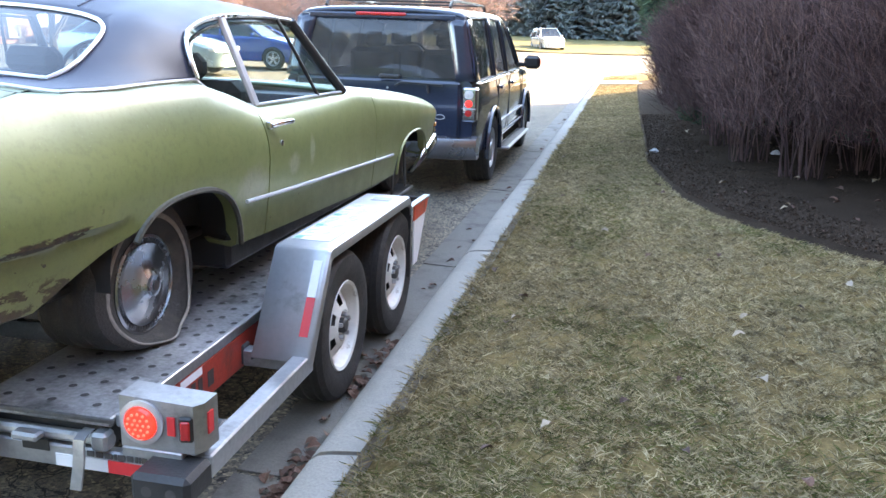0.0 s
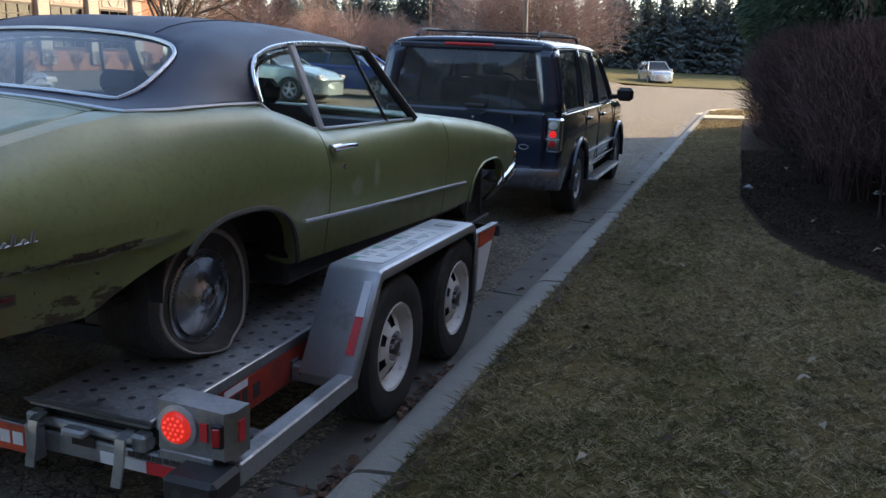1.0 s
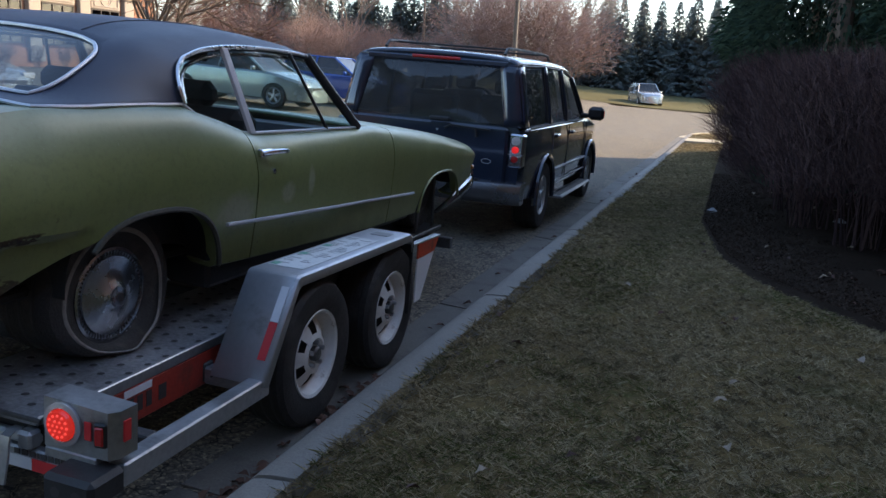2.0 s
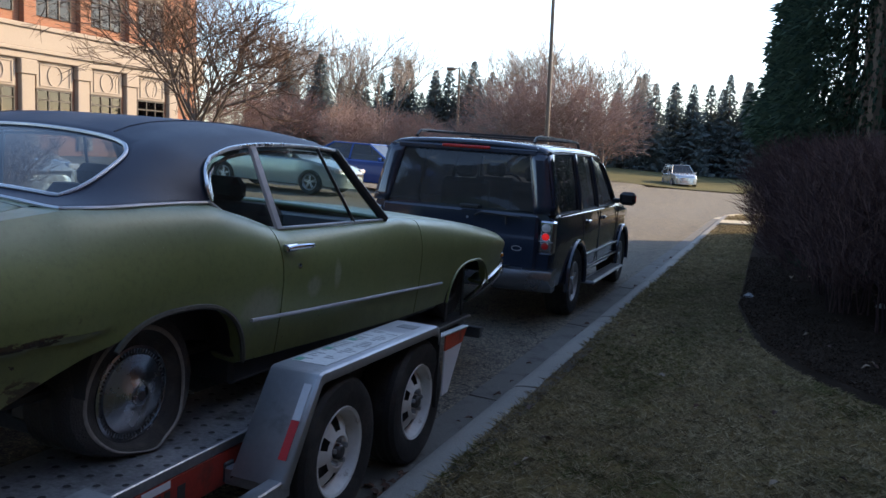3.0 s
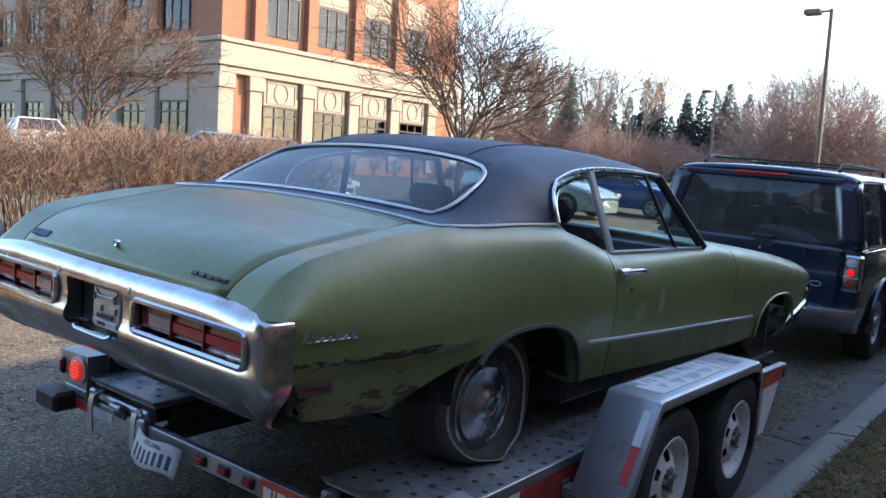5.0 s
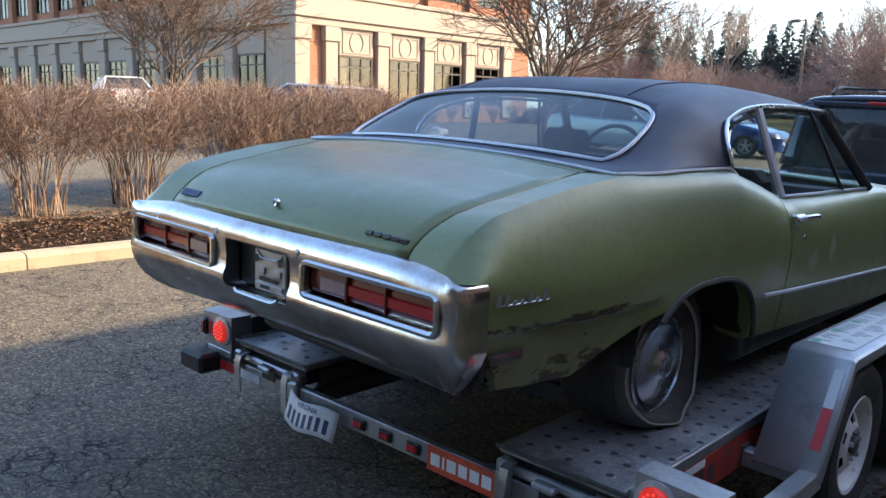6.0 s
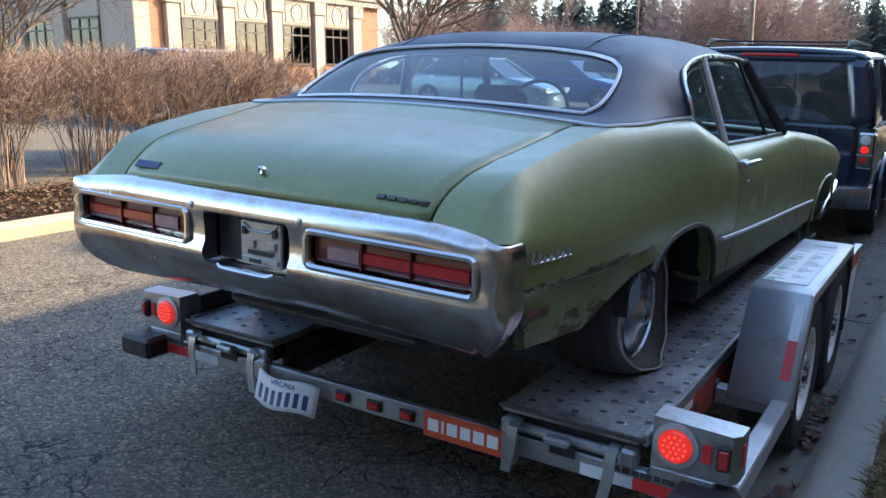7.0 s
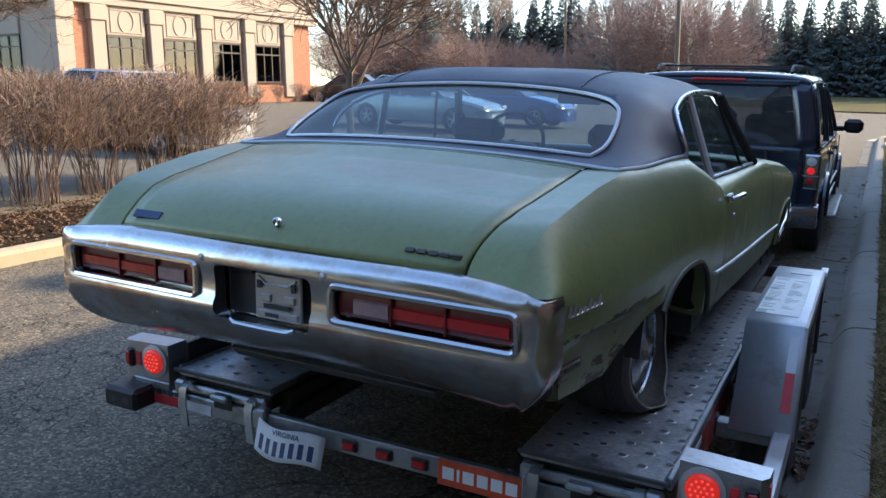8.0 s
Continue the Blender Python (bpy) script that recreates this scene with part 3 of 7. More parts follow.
for y0, y1 in runs:
    g = Mesh()
    rings = []
    for k in range(9):
        t = k / 8
        yy = y0 + SHIFT + 0.012 + t * (y1 - y0 - 0.02)
        base = kerb_x(yy)
        rings.append([(base + dx + 0.004 * noise.noise((dx * 9, yy * 2.1, 0.3)), yy, ground_z(base, yy) + dz + 0.006 * noise.noise((yy * 1.3, dx * 5, 2.2))) for dx, dz in KERB_SECTION])
    g.loft([r[4:] for r in rings], closed_ring=True, cap=True)
    fix_normals(part("kerb_length", g, CONCRETE, kerb))
    pan = Mesh().loft([r[:5] + [(r[4][0] - 0.001, r[4][1], r[0][2])] for r in rings], closed_ring=True, cap=True)
    fix_normals(part("gutter_length", pan, GUTTER, kerb, "dark stained gutter pan"))
corner = Mesh()
rings = []
for k in range(13):
    a = math.pi / 2 * k / 12
    cx, cy, r = kerb_x(28) + 4.0, 28.95 + SHIFT, 4.0
    rings.append([(cx - (r - dx) * math.cos(a), cy - 1.6 + (r - dx) * math.sin(a), ground_z(1.5, 20) + dz) for dx, dz in KERB_SECTION])
rings.append([(x + 20, yy, z) for x, yy, z in rings[-1]])
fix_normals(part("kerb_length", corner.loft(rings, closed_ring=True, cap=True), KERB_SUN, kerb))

left_kerb = thing("kerb", "concrete kerb beside the mulch bed, coloured pale as sunlit", "kerb", kind="structure")
for k in range(9):
    y0 = -12.0 + 3.0 * k
    rings = [[(-4.95 + dx, yy, ground_z(-4.9, 0) + dz) for dx, dz in ((0.0, -0.1), (0.0, 0.10), (-0.02, 0.128), (-0.06, 0.138), (-0.17, 0.14), (-0.17, -0.1))] for yy in np.linspace(y0 + 0.006, y0 + 2.994, 7)]
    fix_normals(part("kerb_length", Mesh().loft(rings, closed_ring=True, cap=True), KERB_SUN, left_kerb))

lawn = part("lawn", sheet(list(np.arange(1.66, 9.01, 0.2)), list(np.arange(-9, 27.1, 0.5)), lambda x, y: lawn_z(x, y) - (0.12 if x < 1.67 else 0) - 0.006), SOIL)
for v in lawn.data.vertices:
    v.co.x += kerb_x(v.co.y) - 1.415 if v.co.x < 3 else 0
tagged(lawn, "patchy dry winter lawn", "lawn", kind="structure")
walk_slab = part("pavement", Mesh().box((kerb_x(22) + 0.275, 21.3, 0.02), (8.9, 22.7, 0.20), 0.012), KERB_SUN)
tagged(walk_slab, "concrete footpath crossing the lawn, coloured pale as sunlit", "pavement", kind="structure")
far_lawn = part("far_lawn", sheet(list(np.linspace(-160, 160, 60)), list(np.linspace(57, 190, 40)), lambda x, y: max(ground_z(x, y), 0) + 0.05 + 0.028 * max(0, y - 60) * (1 if y < 100 else 40 / (y - 60))), FAR_GRASS, smooth=60)
tagged(far_lawn, "dry grass bank below far trees", "lawn", kind="structure")


def bed_edge(y):
    """The lawn's border with the planting bed."""
    return float(np.interp(y, [-6, 1.2, 2.4, 2.9, 3.5, 4.0, 4.75, 5.3, 6.85, 8.6, 12, 19, 24], [9, 6.0, 4.32, 3.92, 3.58, 3.32, 3.06, 2.96, 2.77, 2.78, 2.76, 2.78, 2.8]))


g = Mesh()
ys, n = np.arange(1.0, 22.6, 0.3), 22
for yy in ys:
    e = bed_edge(yy)
    for k in range(n):
        x = e + (9.0 - e) * (k / (n - 1)) ** 1.5
        g.v.append((x, yy, lawn_z(x, yy) + (-0.02 if k == 0 else 0.022 + 0.018 * noise.noise((x * 3, yy * 3, 0)) + 0.03 * min(1, k / 6))))
g.f = [(j * n + i, j * n + i + 1, (j + 1) * n + i + 1, (j + 1) * n + i) for j in range(len(ys) - 1) for i in range(n - 1)]
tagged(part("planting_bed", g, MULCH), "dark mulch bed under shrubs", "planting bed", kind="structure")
g = sheet(list(np.arange(-7.9, -5.09, 0.12)), list(np.arange(-12, 14.1, 0.2)), lambda x, y: ground_z(-4.9, 0) + 0.135 + 0.05 * math.sin(min(1, (-5.1 - x) / 2.6) * math.pi) + 0.02 * noise.noise((x * 4, y * 4, 1)) + 0.02 * (-5.1 - x))
tagged(part("planting_bed", g, MULCH), "brown bark mulch strip under the hedge", "planting bed", kind="structure")


# ---- unseen brick building, added to shade the road ----
shade_house = thing("building", "unseen red brick building added to shade the road", "building", at=pose(7.0, 0, 0))
H, Y0, Y1 = 7.5, -26.0, 23.4
g = Mesh()
part("wall", g.box((0, Y0, -0.2), (14, Y1, H)), BRICK, shade_house)
part("roof", Mesh().box((-0.12, Y0 - 0.12, H + 0.003), (14.1, Y1 + 0.12, H + 0.25), 0.03), LIMESTONE, shade_house, "pale coping")
for k in range(12):
    yy = Y0 + 2.5 + k * 4.0
    for zz in (1.25, 5.0):
        w = part("window", Mesh().box((-0.03, yy - 0.9, zz), (-0.003, yy + 0.9, zz + 1.7)), HOUSE_GLASS, shade_house)
        part("frame", Mesh().box((-0.06, yy - 0.97, zz + 1.7), (0.0, yy + 0.97, zz + 1.78)).box((-0.06, yy - 0.97, zz), (-0.0, yy - 0.9, zz + 1.7)).box((-0.06, yy + 0.9, zz), (0.0, yy + 0.97, zz + 1.7)), BRONZE, w)
        part("sill", Mesh().box((-0.1, yy - 1.05, zz - 0.14), (-0.001, yy + 1.05, zz - 0.004), 0.01), LIMESTONE, w)


# ---- office building across the car park ----
def office():
    b = thing("office_building", "three-storey orange brick office with cream stone ground floor", "building")
    X, YC, Z0, TOP, YE, XE = -27.28, 20.15, 1.42, 14.4, 36.7, -63.0
    part("wall", Mesh().box((XE, YC, Z0 - 1), (X, YE, TOP)), BRICK, b, "orange brick wall")
    part("roof", Mesh().box((XE - 0.4, YC - 0.4, TOP + 0.004), (X + 0.4, YE + 0.4, TOP + 0.7), 0.08), LIMESTONE, b)

    def put(name, g, material, side, parent=None, label=""):
        """side 0: the face along y; side 1: the face along x."""
        m = Matrix.Translation((X, 0, 0)) if side == 0 else Matrix.Translation((0, YC, 0)) @ Matrix.Rotation(-math.pi / 2, 4, "Z")
        return part(name, g, material, parent or b, label, at=m if not parent else None)

    for side in (0, 1):
        a0, a1 = (YC, YE) if side == 0 else (X, -XE)
        span = (YC - 0.25, YE + 0.25) if side == 0 else (XE, X + 0.25)
        put("base_course", Mesh().box((0.003, span[0], Z0 - 0.9), (0.22, span[1], Z0 + 0.55), 0.02), BRICK, side)
        for z0, z1, out, e in ((5.25, 5.55, 0.30, 0.1), (5.553, 5.72, 0.42, 0.2), (5.723, 6.55, 0.26, 0.05), (6.553, 6.75, 0.36, 0.2)):
            put("cornice_course", Mesh().box((0.003, span[0] - e, z0), (out, span[1] + e, z1), 0.03), LIMESTONE, side)
        if side == 1:
            put("stone_facing", Mesh().box((0.003, span[0], Z0 + 0.552), (0.014, span[1] - 0.3, 5.24)), LIMESTONE, 1, label="cream stone ground floor")
        n = 4 if side == 0 else 11
        for k in range(n):
            c = 23.49 + 3.14 * k if side == 0 else X - 3.2 - 3.14 * k
            w = put("window", Mesh().box((0.02, c - 1.0, 2.2), (0.05, c + 1.0, 4.05)), HOUSE_GLASS, side)
            fr = Mesh()
            for s in (-1.0, -0.35, 0.29, 0.94):
                fr.box((0.0, c + s, 2.2), (0.09, c + s + 0.06, 4.05))
            fr.box((0.0, c - 1.0, 3.55), (0.085, c + 1.0, 3.62)).box((0.0, c - 1.0, 3.99), (0.095, c + 1.0, 4.06)).box((0.0, c - 1.0, 2.14), (0.12, c + 1.0, 2.22))
            part("frame", fr, BRONZE, w)
            pn = put("panel", Mesh().box((0.003, c - 1.03, 4.07), (0.12, c + 1.03, 5.24), 0.02), LIMESTONE, side, label="cream stone panel with a ring")
            if side == 0:
                ring = [(0.125, c + 0.40 * math.cos(t), 4.66 + 0.46 * math.sin(t)) for t in np.linspace(0, 2 * math.pi, 24, endpoint=False)]
                part("ring", Mesh().tube(ring, 0.045, 6, closed=True), LIMESTONE, pn)
                rim = Mesh()
                for a, bb, z0, z1 in ((-0.86, 0.86, 5.08, 5.14), (-0.86, 0.86, 4.17, 4.23), (-0.86, -0.80, 4.235, 5.075), (0.80, 0.86, 4.235, 5.075)):
                    rim.box((0.11, c + a, z0), (0.16, c + bb, z1), 0.01)
                part("moulding", rim, LIMESTONE, pn)
            for e in ((-1.57,) if k else (-1.57,)) + ((1.57,) if k == n - 1 else ()):
                pil = put("pilaster", Mesh().box((0.003, c + e - 0.36, 2.02), (0.26, c + e + 0.36, 4.617), 0.03), LIMESTONE, side)
                part("capital", Mesh().box((0.003, c + e - 0.44, 4.62), (0.34, c + e + 0.44, 5.245), 0.03), LIMESTONE, pil)
                part("plinth", Mesh().box((0.003, c + e - 0.44, 1.4), (0.34, c + e + 0.44, 2.017), 0.03), LIMESTONE, pil)
            for f, zz in ((2, 7.2), (3, 11.1)):
                w = put("window", Mesh().box((0.02, c - 1.0, zz), (0.05, c + 1.0, zz + 1.85)), HOUSE_GLASS, side)
                fr = Mesh()
                for s in (-1.0, -0.35, 0.29, 0.94):
                    fr.box((0.0, c + s, zz), (0.09, c + s + 0.06, zz + 1.85))
                fr.box((0.0, c - 1.0, zz + 1.79), (0.095, c + 1.0, zz + 1.85))
                part("frame", fr, BRONZE, w)
                part("blind", Mesh().box((0.006, c - 0.9, zz + 0.5 + 0.3 * ((k * 7) % 3)), (0.015, c + 0.9, zz + 1.8)), LIMESTONE, w)
                put("panel", Mesh().box((0.003, c - 1.03, zz + 1.87), (0.09, c + 1.03, zz + 3.35), 0.03).box((0.094, c - 0.8, zz + 2.05), (0.12, c + 0.8, zz + 3.1), 0.02), LIMESTONE, side)
            put("pier", Mesh().box((0.003, c - 1.47 - 0.33, 6.76), (0.30, c - 1.47 + 0.33, TOP - 0.6), 0.02), BRICK, side)
        if side == 0:
            cp = put("corner_pier", Mesh().box((0.003, YC - 0.30, Z0 + 0.56), (0.3, YC + 0.50, 4.617), 0.02), LIMESTONE, 0)
            part("capital", Mesh().box((0.003, YC - 0.36, 4.62), (0.38, YC + 0.56, 5.245), 0.03), LIMESTONE, cp)


office()


# ---- vehicles on the cambered road ----
CAMBER = pose(0, 0, 0, 0, 2.1, 0)


def wheel_parts(parent, name, at, r, width, rim_r, rim_mat, kind, side=1, tyre_mat=None, label=""):
    """A wheel at a hub; side 1 shows its face towards +x."""
    w = part(name, Mesh().lathe([(r * 0.62, -width * 0.5), (r * 0.90, -width * 0.52), (r * 0.985, -width * 0.40), (r, -width * 0.2), (r, width * 0.2), (r * 0.985, width * 0.40), (r * 0.93, width * 0.5), (r * 0.8, width * 0.54), (rim_r * 1.02, width * 0.46), (rim_r * 0.98, width * 0.3), (rim_r * 0.9, -width * 0.3)], 40), tyre_mat or RUBBER, parent, label, at=Matrix.Translation(at) @ (Matrix() if side > 0 else Matrix.Rotation(math.pi, 4, "Z")))
    groove = Mesh()
    for k in (-0.26, 0.0, 0.26):
        groove.lathe([(r * 1.001, width * (k - 0.03)), (r * 1.004, width * k), (r * 1.001, width * (k + 0.03))], 40)
    part("tread", groove, BLACK, w)
    f = width * 0.42
    if kind == "slots":
        g = Mesh().lathe([(rim_r * 1.02, f), (rim_r * 1.0, f + 0.012), (rim_r * 0.93, f + 0.006), (rim_r * 0.86, f - 0.03), (rim_r * 0.80, f - 0.05)], 40)
        part("rim", g, rim_mat, w)
        disc = Mesh()
        n, prof = 60, None
        for k in range(6):
            a0 = 2 * math.pi * k / 6
            rings = []
            for q in range(5):
                a = a0 + (q - 2) / 4 * math.radians(34)
                rings.append([(f - 0.05, rim_r * 0.82 * math.cos(a), rim_r * 0.82 * math.sin(a)), (f - 0.02, rim_r * 0.62 * math.cos(a), rim_r * 0.62 * math.sin(a)), (f - 0.005, rim_r * 0.46 * math.cos(a), rim_r * 0.46 * math.sin(a))])
            part("disc_spoke", Mesh().loft(rings), rim_mat, w)
        disc.lathe([(rim_r * 0.475, f - 0.0055), (rim_r * 0.36, f + 0.004), (rim_r * 0.30, f - 0.012), (rim_r * 0.17, f - 0.012)], 36)
        part("disc", disc, rim_mat, w)
        part("hub", Mesh().lathe([(rim_r * 0.17, f - 0.03), (rim_r * 0.17, f + 0.008), (rim_r * 0.13, f + 0.018), (0.001, f + 0.02)], 20), DARK_STEEL, w)
        part("brake_drum", Mesh().lathe([(rim_r * 0.8, f - 0.075), (rim_r * 0.4, f - 0.07), (0.001, f - 0.07)], 24), BLACK, w)
        for k in range(5):
            a = 2 * math.pi * k / 5 + 0.3
            nut = Mesh().lathe([(0.001, f + 0.02), (0.011, f + 0.016), (0.012, f - 0.01)], 6, centre=(0, rim_r * 0.27 * math.cos(a), rim_r * 0.27 * math.sin(a)))
            part("lug_nut", nut, STEEL, w)
    elif kind == "cover":
        part("wheel_cover", Mesh().lathe([(rim_r * 1.04, f), (rim_r * 1.03, f + 0.014), (rim_r * 0.97, f + 0.017), (rim_r * 0.95, f + 0.008), (rim_r * 0.86, f + 0.006), (rim_r * 0.84, f + 0.016), (rim_r * 0.6, f + 0.021), (rim_r * 0.36, f + 0.028), (rim_r * 0.31, f + 0.034), (rim_r * 0.22, f + 0.044), (rim_r * 0.21, f + 0.052), (rim_r * 0.12, f + 0.055), (0.001, f + 0.055)], 56), HUBCAP, w, "tarnished chrome wheel cover")
        vents = Mesh()
        for k in range(64):
            a = 2 * math.pi * k / 64
            m = Matrix.Rotation(a, 4, "X") @ Matrix.Translation((f + 0.0075, rim_r * 0.905, 0))
            vents.box((-0.001, -0.0075, -0.0035), (0.0012, 0.0075, 0.0035), 0, m)
        tagged(part("vent_ring", vents, BLACK, w), kind="stuff")
        part("cap_badge", Mesh().lathe([(rim_r * 0.1, f + 0.0555), (rim_r * 0.1, f + 0.058), (0.001, f + 0.058)], 20), LETTER, w)
    else:
        part("rim", Mesh().lathe([(rim_r * 1.02, f), (rim_r * 0.97, f + 0.012), (rim_r * 0.86, f - 0.02), (rim_r * 0.8, f - 0.04)], 36), rim_mat, w)
        for k in range(5):
            a = 2 * math.pi * k / 5
            m = Matrix.Rotation(a, 4, "X")
            sp = Mesh().box((f - 0.03, -rim_r * 0.14, rim_r * 0.1), (f, rim_r * 0.14, rim_r * 0.84), 0.012, m)
            part("spoke", sp, rim_mat, w)
        part("hub_cap", Mesh().lathe([(rim_r * 0.28, f - 0.01), (rim_r * 0.25, f + 0.012), (0.001, f + 0.014)], 20), rim_mat, w)
        part("brake_disc", Mesh().lathe([(rim_r * 0.82, f - 0.06), (0.001, f - 0.06)], 24), DARK_STEEL, w)
    return w


# ---- car transporter trailer ----
def trailer():
    t = thing("car_trailer", "galvanised tandem-axle car transporter with red and white markings", "trailer", at=CAMBER @ pose(0.077, 0, 0))
    ZD = 0.525
    for s in (1, -1):
        g = Mesh().box((s * 0.52, -0.64, ZD - 0.03), (s * 1.003, 2.06, ZD), 0.006)
        deck = part("deck_runway", g, DECK, t, "worn dimpled steel runway")
        part("front_runway", Mesh().box((s * 0.52, 2.065, ZD - 0.05), (s * 0.90, 3.45, ZD - 0.02), 0.006), DARK_STEEL, t)
        d = Mesh()
        for row in range(50):
            for col in range(6):
                if (row + col) % 2:
                    continue
                cx, cy = s * (0.60 + col * 0.078), -0.57 + row * 0.052
                d.lathe([(0.022, ZD + 0.0005), (0.017, ZD + 0.0022), (0.0148, ZD + 0.0026), (0.014, ZD + 0.001)], 8, "z", (cx, cy, 0))
        tagged(part("dimple_relief", d, DECK, deck), kind="stuff")
        h = Mesh()
        for row in range(50):
            for col in range(6):
                if (row + col) % 2:
                    continue
                h.lathe([(0.0142, ZD + 0.0018), (0.0005, ZD + 0.0018)], 8, "z", (s * (0.60 + col * 0.078), -0.57 + row * 0.052, 0))
        tagged(part("dimple_opening", h, BLACK, deck), kind="stuff")
        part("side_lip", Mesh().box((s * 1.005, -0.62, ZD - 0.035), (s * 1.024, 2.0, ZD + 0.008), 0.004), STEEL, deck)
        part("end_lip", Mesh().box((s * 0.515, -0.652, ZD - 0.012), (s * 1.022, -0.642, ZD + 0.004), 0.003), DARK_STEEL, deck)
        part("inner_beam", Mesh().box((s * 0.50, -0.55, 0.34), (s * 0.56, 3.9, ZD - 0.034), 0.006), DARK_STEEL, t)
        beam = part("side_beam", Mesh().box((s * 0.992, -0.40, 0.345), (s * 1.020, 2.0, ZD - 0.037), 0.005), DEEP_RED, t, "red painted side beam")
        for k in (0, 2):
            tp = Mesh().box((s * 1.0215, -0.27 + 0.42 * k, ZD - 0.070), (s * 1.0235, -0.12 + 0.42 * k, ZD - 0.042))
            part("white_tape", tp, TAPE_WHITE, beam)
        for k, w in enumerate((0.025, 0.03, 0.03, 0.03, 0.045)):
            bars = Mesh().box((s * 1.0215, -0.30 + 0.05 * k + (0.02 if k == 4 else 0), 0.385), (s * 1.0225, -0.30 + 0.05 * k + w + (0.02 if k == 4 else 0), 0.445))
            part("printed_bar", bars, LETTER, beam)
        # rear frame of the runway with ramp slot and latches
        part("rear_bar", Mesh().box((s * 0.50, -0.655, 0.352), (s * 1.04, -0.615, 0.425), 0.006), STEEL, t)
        part("ramp_slot", Mesh().box((s * 0.54, -0.61, 0.428), (s * 0.99, -0.30, ZD - 0.034)), BLACK, t)
        part("ramp_bar", Mesh().tube([(s * 0.54, -0.635, 0.452), (s * 1.00, -0.635, 0.452)], 0.02, 10), STEEL, t)
        for q in (0.56, 0.975):
            part("ramp_bracket", Mesh().box((s * (q - 0.028), -0.672, 0.425), (s * (q + 0.028), -0.618, 0.487), 0.01), STEEL, t)
        for q in (0.59, 0.93):
            pts = smooth_curve([(s * q, -0.64, 0.485), (s * q, -0.69, 0.475), (s * q, -0.70, 0.41), (s * (q - 0.015), -0.705, 0.315)], 9)
            g = Mesh()
            g.loft([[(p[0] - 0.018, p[1] - 0.004, p[2]), (p[0] + 0.018, p[1] - 0.004, p[2]), (p[0] + 0.018, p[1] + 0.004, p[2]), (p[0] - 0.018, p[1] + 0.004, p[2])] for p in pts], closed_ring=True, cap=True)
            part("hook_strap", g, STEEL, t)
        part("latch", Mesh().box((s * 0.70, -0.70, 0.445), (s * 0.79, -0.655, 0.472), 0.008), STEEL, t)
        part("latch_recess", Mesh().box((s * 0.71, -0.66, 0.402), (s * 0.80, -0.6565, 0.44)), BLACK, t)
        part("white_tape", Mesh().box((s * 0.82, -0.659, 0.358), (s * 0.995, -0.656, 0.398)), TAPE_WHITE, t)
        part("red_tape", Mesh().box((s * 0.997, -0.66, 0.358), (s * 1.19, -0.6565, 0.398)), TAPE_RED, t)
        x = 0.93
        for w in (0.03, 0.03, 0.03, 0.012, 0.03, 0.026, 0.012, 0.01, 0.024, 0.024, 0.04):
            web = Mesh().box((s * x, -0.6615, 0.405), (s * (x + w * 0.75), -0.6595, 0.423))
            x += w
            part("printed_bar", web, LETTER, t)
        # lamp box
        g = Mesh()
        prof = [(1.045, -0.655), (1.280, -0.655), (1.300, -0.625), (1.303, -0.55), (1.045, -0.55)]
        g.loft([[(s * px, py, z + (0 if z < 0.5 else -0.04 * (px - 1.045))) for px, py in prof] for z in (0.455, 0.459, 0.612, 0.617)], closed_ring=True, cap=True)
        lb = fix_normals(part("lamp_box", g, STEEL, t, "galvanised tail lamp box"))
        part("lamp_plate", Mesh().box((s * 1.045, -0.658, 0.352), (s * 1.24, -0.62, 0.453), 0.004), STEEL, t)
        lamp = part("tail_lamp", Mesh().lathe([(0.051, -0.656), (0.051, -0.672), (0.044, -0.679), (0.001, -0.682)], 32, "y", (s * 1.118, 0, 0.540)), LENS_LIT, lb, "lit round red tail lamp")
        part("ring", Mesh().lathe([(0.069, -0.656), (0.069, -0.664), (0.053, -0.667), (0.0515, -0.66)], 32, "y", (s * 1.118, 0, 0.540)), FENDER, lamp)
        dots = Mesh()
        for count, radius in ((1, 0.0), (6, 0.017), (12, 0.034)):
            for q in range(count):
                a = 2 * math.pi * q / count
                dots.lathe([(0.0048, -0.6775), (0.004, -0.684), (0.0005, -0.685)], 8, "y", (s * 1.118 + radius * math.cos(a), 0, 0.540 + radius * math.sin(a)))
        tagged(part("diode_grid", dots, LED, lamp), kind="stuff")
        part("reflector", Mesh().box((s * 1.197, -0.661, 0.507), (s * 1.224, -0.6565, 0.568), 0.003, Matrix()), TAPE_RED, lb)
        m = Matrix.Translation((s * 1.258, -0.656, 0.535)) @ Matrix.Rotation(s * 0.2, 4, "Z")
        side = part("side_marker", Mesh().box((-0.021, -0.012, -0.040), (0.021, 0.002, 0.040), 0.012), BLACK, lb, at=m)
        part("lens", Mesh().box((-0.014, -0.020, -0.03), (0.014, -0.011, 0.03), 0.006), LENS_RED, side)
        part("side_reflector", Mesh().box((s * 1.295, -0.612, 0.505), (s * 1.306, -0.582, 0.572)), TAPE_RED, lb)
        part("bumper_block", Mesh().box((s * 1.13, -0.765, 0.342), (s * 1.315, -0.612, 0.435), 0.016), BLACK, t, "black rubber bumper block")
        for q in (1.185, 1.26):
            hole = Mesh().lathe([(0.017, -0.766), (0.001, -0.7655)], 14, "y", (s * q, 0, 0.385))
            part("block_hole", hole, LETTER, t)
        part("outer_rail", Mesh().box((s * 1.238, -0.608, 0.352), (s * 1.305, 0.24, 0.430), 0.006), STEEL, t)
